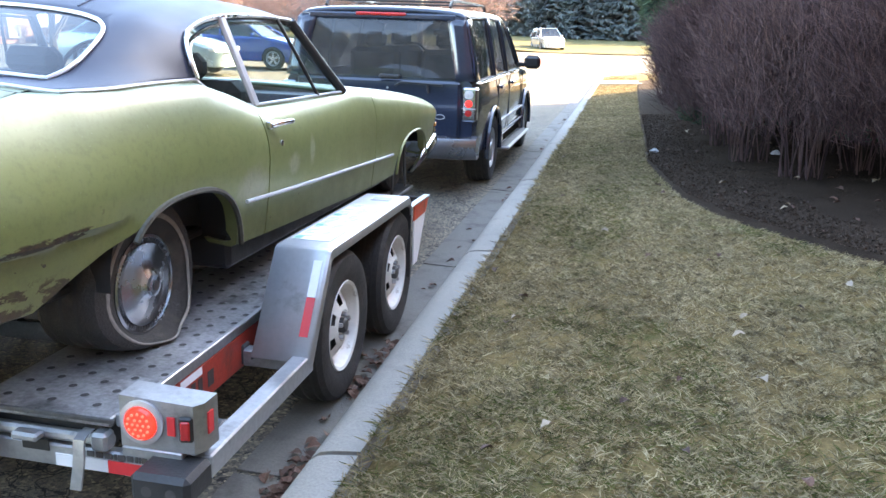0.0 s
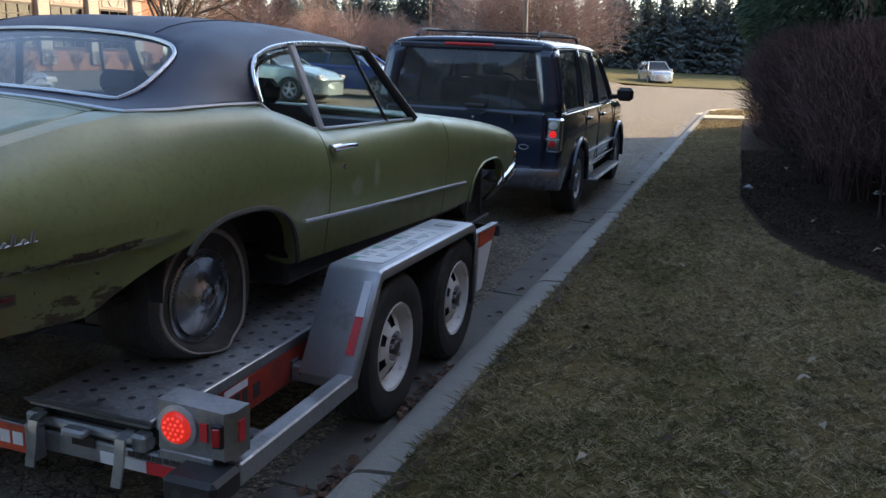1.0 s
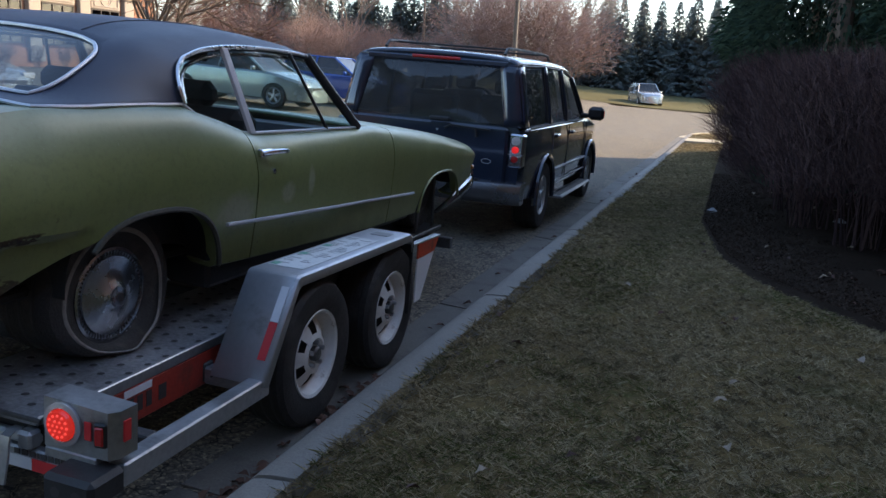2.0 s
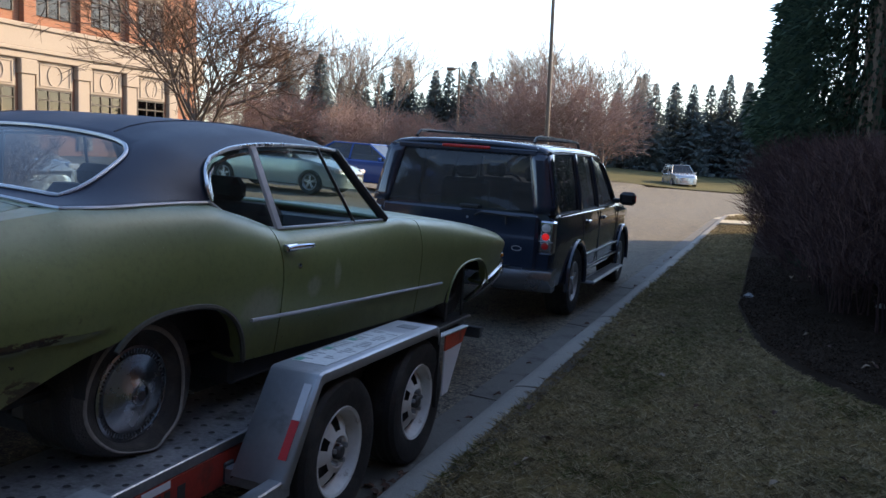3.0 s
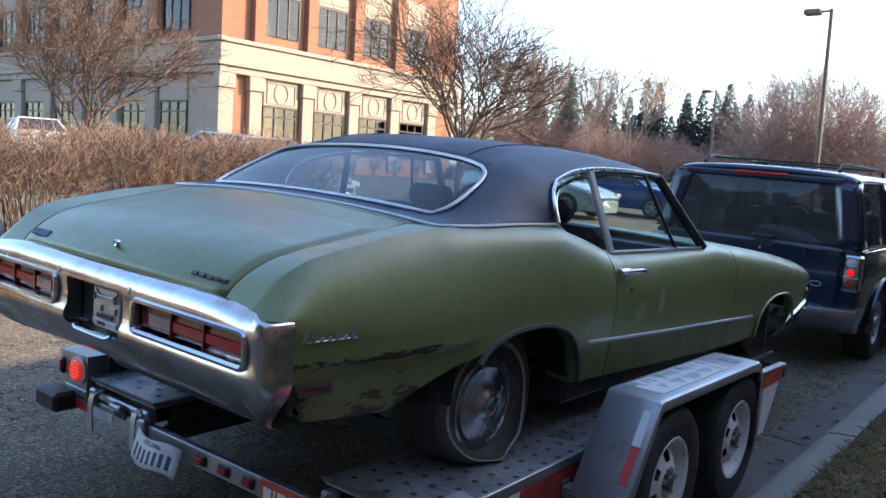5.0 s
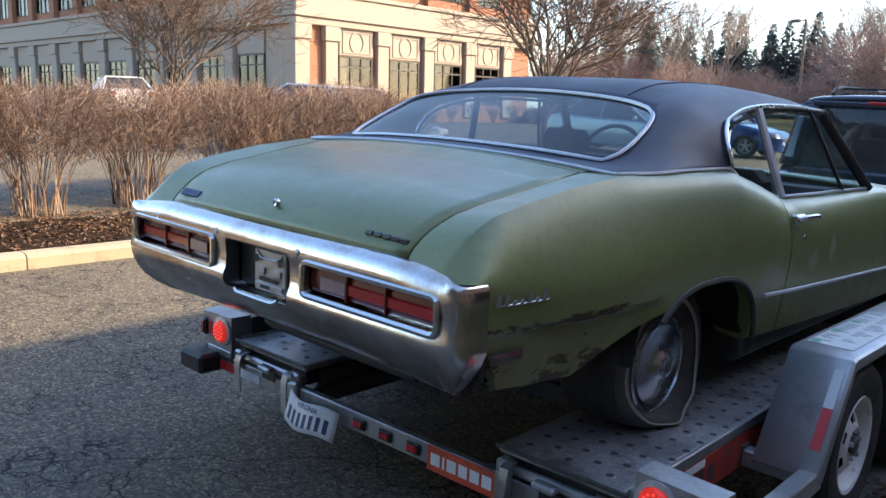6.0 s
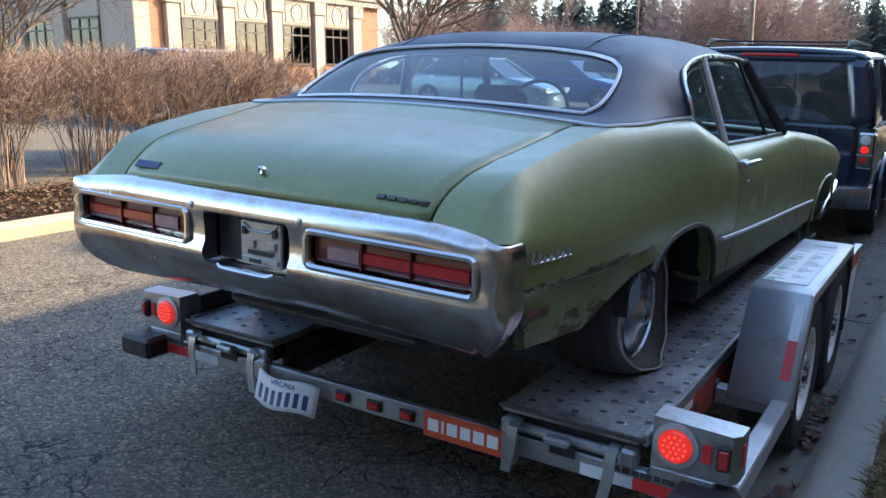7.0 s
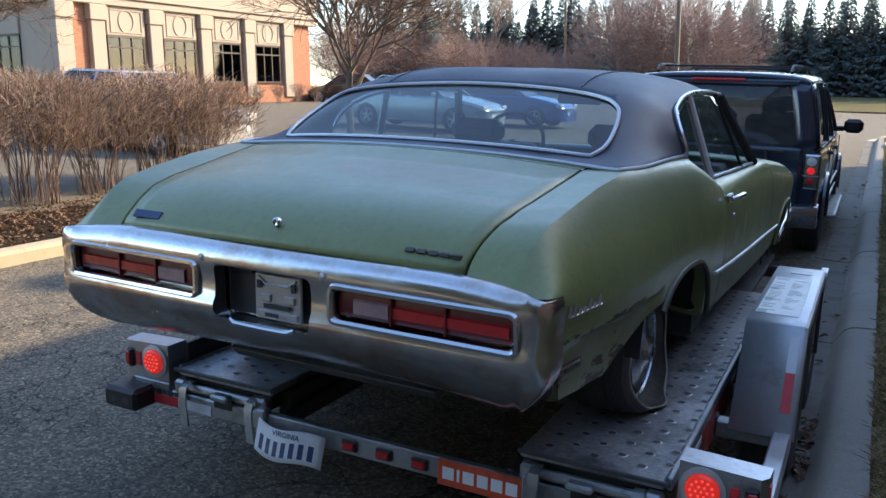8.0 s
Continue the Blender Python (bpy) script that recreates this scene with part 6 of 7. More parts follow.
# ---- tow vehicle ----
def suv():
    car = thing("tow_suv", "black full-size SUV with privacy glass, roof rack and side steps", "car", at=CAMBER @ pose(0.145, 0, 0) @ Matrix.Diagonal((1.05, 1, 1, 1)))
    KY2 = [5.30, 5.34, 5.5, 6.0, 7.0, 8.0, 8.55, 9.0, 9.4, 9.8, 10.0, 10.06]
    W = [0.90, 0.925, 0.935, 0.945, 0.95, 0.945, 0.94, 0.94, 0.935, 0.90, 0.86, 0.80]
    WAIST = [1.17, 1.17, 1.17, 1.17, 1.17, 1.17, 1.17, 1.15, 1.12, 1.08, 1.04, 0.98]

    def lower(y):
        w, z = float(np.interp(y, KY2, W)), float(np.interp(y, KY2, WAIST))
        return [(w - 0.12, 0.44), (w - 0.05, 0.43), (w - 0.02, 0.46), (w - 0.01, 0.60), (w - 0.004, 0.72), (w, 0.84), (w, 0.95), (w - 0.008, 1.05), (w - 0.02, z - 0.03), (w - 0.045, z), (0.3, z + 0.02), (0, z + 0.022)]

    ys = np.linspace(5.30, 10.06, 70)
    g = Mesh().loft([[(x, y, z) for x, z in lower(y)] + [(-x, y, z) for x, z in lower(y)[::-1][1:]] for y in ys], closed_ring=True, cap=True)
    body = part("body", g, SUV_PAINT, car, "glossy black bodywork")
    cuts = []
    for s in (1, -1):
        for cy in (6.36, 9.25):
            p = [(cy + 0.43 * math.cos(t), 0.42 + 0.42 * math.sin(t)) for t in np.linspace(0, math.pi, 21)]
            p = [(cy + 0.43, 0.2)] + p + [(cy - 0.43, 0.2)]
            cuts.append(Mesh().loft([[(s * x, y, z) for y, z in p] for x in (0.66, 1.3)], closed_ring=True, cap=True))
    carve(body, cuts)
    # cabin: pillars, roof
    ZR = 1.865

    def roof_row(y):
        d = float(np.interp(y, [5.38, 5.5, 6.0, 7.0, 7.8, 8.1, 8.25], [0.045, 0.02, 0.004, 0, 0.015, 0.05, 0.09]))
        w = float(np.interp(y, [5.38, 6.5, 8.25], [0.78, 0.80, 0.76]))
        return [(w * math.sin(a) if abs(math.sin(a)) < 1 else w, y, ZR - d - 0.10 * (1 - abs(math.cos(a)) ** 0.5)) for a in np.linspace(-math.pi / 2, math.pi / 2, 25)]

    roof = part("roof", Mesh().loft([roof_row(y) for y in np.linspace(5.38, 8.25, 22)]), SUV_PAINT, car)
    thicken(roof, 0.03)
    CORN = {}
    for s in (1, -1):
        lo = lambda y: (s * (float(np.interp(y, KY2, W)) - 0.045), y, 1.17)
        hi = lambda y: (s * float(np.interp(y, [5.38, 6.5, 8.25], [0.78, 0.80, 0.76])), y, 1.765 - float(np.interp(y, [5.38, 5.5, 6.0, 7.8, 8.25], [0.045, 0.02, 0.0, 0.015, 0.09])))
        spans = (("rear_side_window", 5.54, 6.47, 5.56, 6.41), ("side_window", 6.56, 7.44, 6.48, 7.40), ("side_window", 7.50, 8.64, 7.45, 8.22))
        for nm, a0, a1, b0, b1 in spans:
            p = part(nm, Mesh().loft(coons([lo(a0), lo(a1)], [hi(b0), hi(b1)], [lo(a0), hi(b0)], [lo(a1), hi(b1)], 6, 6, (s * 0.015, 0, 0))), GLASS_DARK, car)
            p.visible_shadow = False
            part("seal", Mesh().tube([lo(a0), lo(a1), hi(b1), hi(b0)], 0.014, 5, closed=True), BLACK, p)
        for (a, b) in (((5.34, 5.38), (5.54, 5.56)), ((6.47, 6.41), (6.56, 6.48)), ((7.44, 7.40), (7.50, 7.45)), ((8.64, 8.22), (8.74, 8.28))):
            q = [lo(a[0]), lo(b[0]), hi(b[1]), hi(a[1])]
            thicken(part("pillar", Mesh().loft(coons([q[0], q[1]], [q[3], q[2]], [q[0], q[3]], [q[1], q[2]], 4, 8, (s * 0.012, 0, 0))), SUV_PAINT, car), 0.05, 0)
        part("waist_trim", Mesh().tube([(s * 0.918, y, 1.165) for y in (5.60, 6.5, 8.6)], 0.008, 5), GREY_TRIM, car)
        part("rub_strip", Mesh().tube([(s * 0.951, y, 0.665) for y in (6.82, 7.7, 8.8)], 0.014, 6), GREY_TRIM, car)
        part("door_trim", Mesh().tube([(s * 0.948, y, 0.52) for y in (6.82, 7.7, 8.8)], 0.012, 6), GREY_TRIM, car)
        for y in (6.60, 7.48, 8.72):
            part("door_gap", Mesh().box((s * 0.942, y - 0.004, 0.50), (s * 0.9515, y + 0.004, 1.13)), BLACK, car)
        for y in (6.72, 7.62):
            part("door_handle", Mesh().box((s * 0.94, y, 1.02), (s * 0.975, y + 0.15, 1.06), 0.012), SUV_PAINT, car)
        step = part("side_step", Mesh().box((s * 0.90, 6.85, 0.33), (s * 1.06, 8.78, 0.365), 0.012), GREY_TRIM, car, "grey running board")
        part("step_tread", Mesh().box((s * 0.93, 6.9, 0.3655), (s * 1.03, 8.73, 0.369)), BLACK, step)
        for cy in (6.36, 9.25):
            lip = [(s * (0.952), cy + 0.435 * math.cos(t), 0.42 + 0.425 * math.sin(t)) for t in np.linspace(-0.15, math.pi + 0.15, 22)]
            part("arch_flare", Mesh().tube(lip, 0.026, 6), SUV_PAINT, car)
            part("wheel_well", Mesh().loft([[(s * x, cy + 0.44 * math.cos(t), 0.41 + 0.44 * math.sin(t)) for t in np.linspace(0, math.pi, 14)] for x in (0.6, 0.93)]), BLACK, car)
            wheel_parts(car, "wheel", (s * 0.82, cy, 0.415), 0.365, 0.245, 0.215, STEEL, "spokes", s, label="tyre on a silver five-spoke wheel")
        mr = part("door_mirror", Mesh().box((s * 0.99, 8.42, 1.17), (s * 1.19, 8.53, 1.34), 0.04), BLACK, car, "black door mirror")
        part("mirror_arm", Mesh().box((s * 0.90, 8.45, 1.19), (s * 1.0, 8.52, 1.25), 0.015), BLACK, mr)
        part("mirror_reflector", Mesh().box((s * 1.188, 8.41, 1.22), (s * 1.196, 8.46, 1.30), 0.004), LENS_RED, mr)
        # tail light cluster
        tl = part("tail_light", Mesh().box((s * 0.795, 5.272, 0.795), (s * 0.935, 5.40, 1.115), 0.016), CHROME, car, "clear tail light cluster with red inner lamps")
        for z, m_, r in ((1.05, LENS_WHITE, 0.042), (0.965, LENS_LIT_SOFT, 0.034), (0.875, LENS_RED, 0.032)):
            part("bulb_lens", Mesh().lathe([(r, -0.0), (r * 0.95, -0.012), (0.001, -0.018)], 18, "y", (s * 0.862, 5.272, z)), m_, tl)
        part("divider", Mesh().box((s * 0.80, 5.267, 0.915), (s * 0.93, 5.273, 0.923)), GREY_TRIM, tl)
        rk = part("roof_rack_rail", Mesh().tube(smooth_curve([(s * 0.60, 5.60, 1.845), (s * 0.60, 5.72, 1.905), (s * 0.60, 6.6, 1.915), (s * 0.60, 7.5, 1.905), (s * 0.60, 7.62, 1.85)], 20), 0.016, 6), BLACK, car)
    for y in (5.85, 7.2):
        part("rack_crossbar", Mesh().box((-0.60, y, 1.893), (0.60, y + 0.05, 1.912), 0.006), BLACK, car)
    # tailgate
    gl = part("rear_glass", Mesh().loft(coons([(-0.75, 5.288, 1.19), (0.75, 5.288, 1.19)], [(-0.64, 5.39, 1.715), (0.64, 5.39, 1.715)], [(-0.75, 5.288, 1.19), (-0.64, 5.39, 1.715)], [(0.75, 5.288, 1.19), (0.64, 5.39, 1.715)], 12, 8, (0, -0.03, 0))), GLASS_DARK, car, "dark tailgate glass")
    gl.visible_shadow = False
    for s in (1, -1):
        q = [(s * 0.73, 5.29, 1.17), (s * 0.905, 5.34, 1.17), (s * 0.78, 5.40, 1.75), (s * 0.62, 5.40, 1.76)]
        thicken(part("tailgate_pillar", Mesh().loft(coons([q[0], q[1]], [q[3], q[2]], [q[0], q[3]], [q[1], q[2]], 4, 8, (s * 0.01, -0.02, 0))), SUV_PAINT, car), 0.04, 0)
    part("tailgate_header", Mesh().box((-0.72, 5.368, 1.70), (0.72, 5.46, 1.80), 0.035), SUV_PAINT, car)
    part("brake_lamp", Mesh().box((-0.24, 5.359, 1.755), (0.24, 5.39, 1.785), 0.008), LENS_RED, car)
    gate = part("tailgate", Mesh().box((-0.78, 5.262, 0.62), (0.78, 5.31, 1.165), 0.03), SUV_PAINT, car, "black tailgate")
    part("gate_handle", Mesh().box((0.02, 5.235, 1.172), (0.22, 5.275, 1.215), 0.012), BLACK, gate)
    part("wiper", Mesh().tube([(0.18, 5.23, 1.11), (0.24, 5.225, 1.145), (0.62, 5.235, 1.13)], 0.011, 6).tube([(0.48, 5.235, 1.135), (0.49, 5.24, 1.05)], 0.013, 6), BLACK, gate)
    part("lock", Mesh().lathe([(0.012, 0), (0.011, -0.006), (0.001, -0.006)], 12, "y", (0.10, 5.262, 1.085)), STEEL, gate)
    part("badge", Mesh().tube([(0.60 + 0.045 * math.cos(t), 5.258, 0.83 + 0.022 * math.sin(t)) for t in np.linspace(0, 2 * math.pi, 20, endpoint=False)], 0.004, 5, closed=True), GREY_TRIM, gate)
    bm_ = part("rear_bumper", Mesh().loft([[(x, 5.16 + 0.10 * (abs(x) / 0.96) ** 4 + dy, z) for dy, z in ((0.0, 0.46), (-0.02, 0.50), (-0.03, 0.58), (-0.01, 0.635), (0.05, 0.65), (0.16, 0.65), (0.16, 0.44), (0.05, 0.43))] for x in np.linspace(-0.95, 0.95, 25)], closed_ring=True, cap=True), SUV_BUMPER, car, "dull chrome rear bumper")
    part("step_pad", Mesh().box((-0.55, 5.14, 0.6505), (0.55, 5.27, 0.658), 0.002), BLACK, bm_)
    part("hitch", Mesh().box((-0.05, 5.0, 0.36), (0.05, 5.4, 0.43), 0.008), DARK_STEEL, car)
    # cabin inside, screen, bonnet line
    part("interior", Mesh().box((-0.80, 5.6, 0.9), (0.80, 8.6, 1.10), 0.03), INTERIOR, car)
    for y in (6.5, 7.6):
        for s in (1, -1):
            st = part("seat", Mesh().box((s * 0.12, y, 1.0), (s * 0.66, y + 0.16, 1.42), 0.05), INTERIOR, car)
            part("headrest", Mesh().box((s * 0.27, y + 0.03, 1.43), (s * 0.51, y + 0.13, 1.60), 0.04), INTERIOR, st)
    part("steering_wheel", Mesh().tube([(-0.40 + 0.19 * math.cos(t), 8.32, 1.26 + 0.19 * math.sin(t)) for t in np.linspace(0, 6.28, 24, endpoint=False)], 0.014, 6, closed=True), BLACK, car)
    ws = part("windscreen", Mesh().loft(coons([(-0.89, 8.74, 1.17), (0.89, 8.74, 1.17)], [(-0.74, 8.28, 1.70), (0.74, 8.28, 1.70)], [(-0.89, 8.74, 1.17), (-0.74, 8.28, 1.70)], [(0.89, 8.74, 1.17), (0.74, 8.28, 1.70)], 10, 6, (0, 0.1, 0.03))), GLASS, car)
    ws.visible_shadow = False
    part("rear_view_mirror", Mesh().box((-0.13, 8.25, 1.56), (0.13, 8.28, 1.63), 0.01), BLACK, car)
    return car


suv()


# ---- street lamps ----
def street_lamp(at, h):
    p = thing("street_lamp", "tall bronze car park lamp with a boxy head", "street lamp", "car park lamps", at=Matrix.Translation(at))
    part("pole", Mesh().tube([(0, 0, -0.3), (0, 0, h * 0.5), (0, 0, h)], [0.10, 0.085, 0.07], 10), POLE, p)
    part("base", Mesh().lathe([(0.001, 0.5), (0.22, 0.5), (0.24, 0.45), (0.24, -0.3)], 16, "z"), CONCRETE, p)
    part("arm", Mesh().box((-0.5, -0.04, h - 0.12), (0.0, 0.04, h - 0.04), 0.01), POLE, p)
    part("head", Mesh().box((-0.95, -0.22, h - 0.20), (-0.35, 0.22, h + 0.02), 0.05), POLE, p)
    return p


street_lamp((-5.6, 31.0, 0.35), 8.05)
street_lamp((-18.74, 55.7, 1.0), 7.3)


# ---- parked cars ----
def parked_car(at, paint, label, glass=GLASS_DARK, h=1.45, length=4.6, tall=False):
    """A modern car, nose towards local +y, centred on the ground."""
    c = thing("parked_car", label, "car", "parked cars", at=at)
    L, w = length / 2, 0.90
    KYc = [-L, -L + 0.06, -L + 0.5, -1.2, 0.0, 1.0, L - 0.9, L - 0.25, L - 0.04, L]
    Wc = [0.62, 0.78, 0.88, 0.90, 0.90, 0.90, 0.88, 0.80, 0.64, 0.46]
    Zc = [0.74, 0.90, 0.98, 0.96, 0.94, 0.95, 0.90, 0.76, 0.62, 0.52] if not tall else [0.85, 1.0, 1.04, 1.02, 1.0, 1.02, 1.0, 0.92, 0.82, 0.72]
    rows = []
    for y in np.linspace(-L, L, 44):
        ww, z = float(np.interp(y, KYc, Wc)), float(np.interp(y, KYc, Zc))
        half = [(ww - 0.1, 0.22), (ww - 0.02, 0.25), (ww, 0.45), (ww + 0.005, 0.62), (ww - 0.015, z - 0.06), (ww - 0.09, z), (ww * 0.5, z + 0.02), (0, z + 0.03)]
        rows.append([(x, y, zz) for x, zz in half] + [(-x, y, zz) for x, zz in half[::-1][1:]])
    body = part("body", Mesh().loft(rows, closed_ring=True, cap=True), paint, c)
    cuts = []
    for s in (1, -1):
        for cy in (-1.38, 1.38):
            cuts.append(Mesh().loft([[(s * x, cy + 0.36 * math.cos(t), 0.30 + 0.37 * math.sin(t)) for t in np.linspace(0, 2 * math.pi, 20, endpoint=False)] for x in (0.62, 1.2)], closed_ring=True, cap=True))
    carve(body, cuts)
    y0, y1, y2, y3 = (-1.75, -1.05, 0.25, 1.05) if not tall else (-2.05, -1.75, 0.35, 1.05)
    zb = 0.93 if not tall else 1.0
    cab = []
    for t in np.linspace(0, 1, 9):
        a, b = y0 + (y1 - y0) * t ** 0.85, y3 + (y2 - y3) * t ** 0.85
        ww, z = 0.83 - 0.22 * t ** 1.2, zb + (h - 0.03 - zb) * t
        cab.append([(-ww, a, z), (ww, a, z), (ww, b, z), (-ww, b, z)])
    glass_ob = part("glasshouse", Mesh().loft(cab, closed_ring=True), glass, c, "dark side and end glass")
    glass_ob.visible_shadow = False
    part("roof", Mesh().box((-0.62, y1 - 0.02, h - 0.06), (0.62, y2 + 0.02, h), 0.03), paint, c)
    part("interior", Mesh().box((-0.7, y0 + 0.4, 0.8), (0.7, y3 - 0.3, 1.08), 0.05), INTERIOR, c)
    for s in (1, -1):
        for a, b in (((s * 0.84, y0, zb), (s * 0.615, y1, h - 0.03)), ((s * 0.84, y3, zb), (s * 0.615, y2, h - 0.03)), ((s * 0.84, -0.35, zb), (s * 0.615, -0.35, h - 0.03))):
            part("pillar", Mesh().tube([a, b], 0.035, 6), paint, c)
        part("head_light", Mesh().box((s * 0.48, L - 0.28, 0.62), (s * 0.78, L - 0.10, 0.74), 0.03), LENS_WHITE, c)
        part("tail_light", Mesh().box((s * 0.5, -L + 0.0, 0.74), (s * 0.80, -L + 0.16, 0.86), 0.03), LENS_RED, c)
        part("door_mirror", Mesh().box((s * 0.88, 0.72, zb), (s * 1.04, 0.82, zb + 0.12), 0.03), paint, c)
        for cy in (-1.38, 1.38):
            wheel_parts(c, "wheel", (s * 0.80, cy, 0.33), 0.33, 0.21, 0.22, STEEL, "spokes", s)
    gr = part("grille", Mesh().box((-0.5, L - 0.06, 0.38), (0.5, L - 0.005, 0.62), 0.02), BLACK, c)
    return c


def lot_car(x, y, yaw, *args, **kw):
    return parked_car(Matrix.Translation((x, y, ground_z(x, y) + 0.01)) @ Matrix.Rotation(radians(yaw), 4, "Z") @ (Matrix.Rotation(radians(-2.9), 4, "X") if -12 < x < -6 else Matrix.Rotation(radians(-1.7), 4, "X") if x <= -12 else Matrix()), *args, **kw)


SILVER = mat("silver_car_paint", (0.46, 0.47, 0.48), 0.25, 0.5, var=0.05, coat=0.5, bump=0.0, rough_var=0.05)
PEARL = mat("pearl_white_car_paint", (0.72, 0.74, 0.74), 0.25, var=0.04, coat=0.5, bump=0.0, rough_var=0.05)
TEAL = mat("pale_teal_car_paint", (0.33, 0.40, 0.40), 0.25, 0.4, var=0.05, coat=0.5, bump=0.0, rough_var=0.05)
BLUE = mat("blue_car_paint", (0.012, 0.05, 0.22), 0.22, 0.2, var=0.08, coat=0.6, bump=0.0, rough_var=0.05)
INK = mat("black_car_paint", (0.02, 0.02, 0.022), 0.22, 0.2, var=0.1, coat=0.6, bump=0.0, rough_var=0.05)
lot_car(-10.9, 8.6, -90, SILVER, "silver sedan parked nose towards the hedge", h=1.42)
lot_car(-9.9, 18.1, -90, TEAL, "pale teal sedan parked across the car park")
lot_car(-9.2, 22.2, -90, BLUE, "bright blue car parked in the row")
lot_car(-24.6, 36.6, 100, INK, "black car parked near the office building")
lot_car(-27.5, 12.2, 75, PEARL, "white car parked behind the hedge")
lot_car(-3.6, 64.0, 200, SILVER, "silver crossover on the far road", h=1.66, tall=True)


# ---- bare trees ----
def grow(rng, base, way, length, radius, depth, out, spread, up, ratio=0.72, kids=(2, 3)):
    """Recursive limbs as tapered lines."""
    pts, p, d = [base], base.copy(), way.normalized()
    n = 4
    for k in range(n):
        d = (d + Vector((rng.gauss(0, 0.10), rng.gauss(0, 0.10), rng.gauss(0.02, 0.06) + up * 0.05))).normalized()
        p = p + d * length / n
        pts.append(p.copy())
    out.append((pts, [radius * (1 - 0.42 * k / n) for k in range(n + 1)], depth))
    if depth == 0:
        return
    for k in range(rng.randint(*kids) + (1 if depth > 2 else 0)):
        t = rng.uniform(0.45, 1.0) if k else 1.0
        i = min(n, max(1, round(t * n)))
        side = Vector((rng.gauss(0, 1), rng.gauss(0, 1), rng.gauss(0, 0.5)))
        side = (side - d * side.dot(d)).normalized()
        nd = (d + side * spread * rng.uniform(0.6, 1.2) + Vector((0, 0, up))).normalized()
        grow(rng, pts[i], nd, length * ratio * rng.uniform(0.8, 1.15), radius * (0.62 if k else 0.7), depth - 1, out, spread, up, ratio, kids)


def bare_tree_data(seed, h, trunk_r, depth, limbs, spread=0.7, up=0.12, low=0.25, min_r=0.008, ratio=0.72):
    rng = random.Random(seed)
    out = []
    lead = h * 0.34
    top = Vector((0, 0, lead))
    out.append(([Vector((0, 0, -0.2)), Vector((rng.gauss(0, 0.04), 0, lead * 0.5)), top], [trunk_r * 1.25, trunk_r, trunk_r * 0.8], 9))
    for k in range(limbs):
        a = 2 * math.pi * (k + rng.uniform(-0.3, 0.3)) / limbs * 1.618 * 1.0
        z = lead * rng.uniform(1 - low * 2, 1.0)
        tilt = rng.uniform(0.5, 1.25) if k else 0.1
        d = Vector((math.cos(a) * tilt, math.sin(a) * tilt, 1.0))
        grow(rng, Vector((0, 0, z)), d, h * 0.27 * rng.uniform(0.85, 1.15), trunk_r * 0.55, depth, out, spread, up, ratio)
    trunk, twigs = Mesh(), Mesh()
    for pts, rs, dep in out:
        rs = [max(r, min_r) for r in rs]
        if dep >= 3:
            trunk.tube(pts, rs, 7 if dep > 5 else 5, cap=False)
        else:
            twigs.tube([pts[0], pts[2], pts[4]] if len(pts) > 4 else pts, [rs[0], rs[len(rs) // 2], rs[-1] * 0.6], 3, cap=False)
    return trunk, twigs


def twig_cloud(g, seed, n, base, radii, r=0.009, length=0.55):
    """Fine twigs pointing up and out, filling a rounded crown."""
    rng = random.Random(seed)
    for _ in range(n):
        d = Vector((rng.gauss(0, 1), rng.gauss(0, 1), rng.gauss(0, 1))).normalized()
        q = rng.random() ** 0.45 * (1 + 0.22 * noise.noise(d * 2.3))
        p = Vector((d.x * radii[0] * q, d.y * radii[0] * q, base + d.z * radii[1] * q))
        way = (Vector((d.x, d.y, 0.25 + 0.5 * d.z)) + Vector((rng.gauss(0, 0.5), rng.gauss(0, 0.5), rng.gauss(0.2, 0.4)))).normalized()
        ln = length * rng.uniform(0.4, 1.2)
        mid = p + way * ln * 0.5 + Vector((rng.gauss(0, 0.05), rng.gauss(0, 0.05), rng.gauss(0, 0.05))) * ln
        g.tube([p, mid, p + way * ln], [r, r * 0.8, r * 0.4], 3, cap=False)
    return g


def plant_tree(name, label, data, at, bark, twig, group=""):
    t = thing(name, label, "tree", group, at=at)
    part("trunk", data[0], bark, t)
    part("crown", data[1], twig, t)
    return t


DARK_TWIG = island_mat("dark_brown_twigs", (0.09, 0.06, 0.045), (0.22, 0.15, 0.11), 0.9)
GREY_TWIG = island_mat("grey_brown_twigs", (0.26, 0.21, 0.17), (0.46, 0.38, 0.32), 0.9)
big = bare_tree_data(11, 5.6, 0.075, 5, 11, 0.8, 0.02, 0.42, 0.0055, 0.76)
plant_tree("bare_tree", "wide leafless tree in a car park island", big, Matrix.Translation((-9.3, 13.45, 0.55)), BARK, DARK_TWIG)
small = bare_tree_data(5, 5.6, 0.075, 5, 11, 0.8, 0.02, 0.42, 0.007, 0.76)
plant_tree("bare_tree", "leafless brown ornamental tree beside the office", small, Matrix.Translation((-20.2, 10.2, ground_z(-20.2, 0) - 0.02)), BARK, DARK_TWIG)
red_meshes = []
for seed in (21, 22, 23):
    tr, tw = bare_tree_data(seed, 6.4, 0.10, 4, 6, 0.85, 0.03, 0.4, 0.011, 0.74)
    twig_cloud(tw, seed, 3000, 3.8, (3.3, 2.35), 0.010, 0.8)
    red_meshes.append((mesh_data("trunk", tr, FAR_BARK), mesh_data("crown", tw, RED_TWIG, 0)))
rng = random.Random(8)
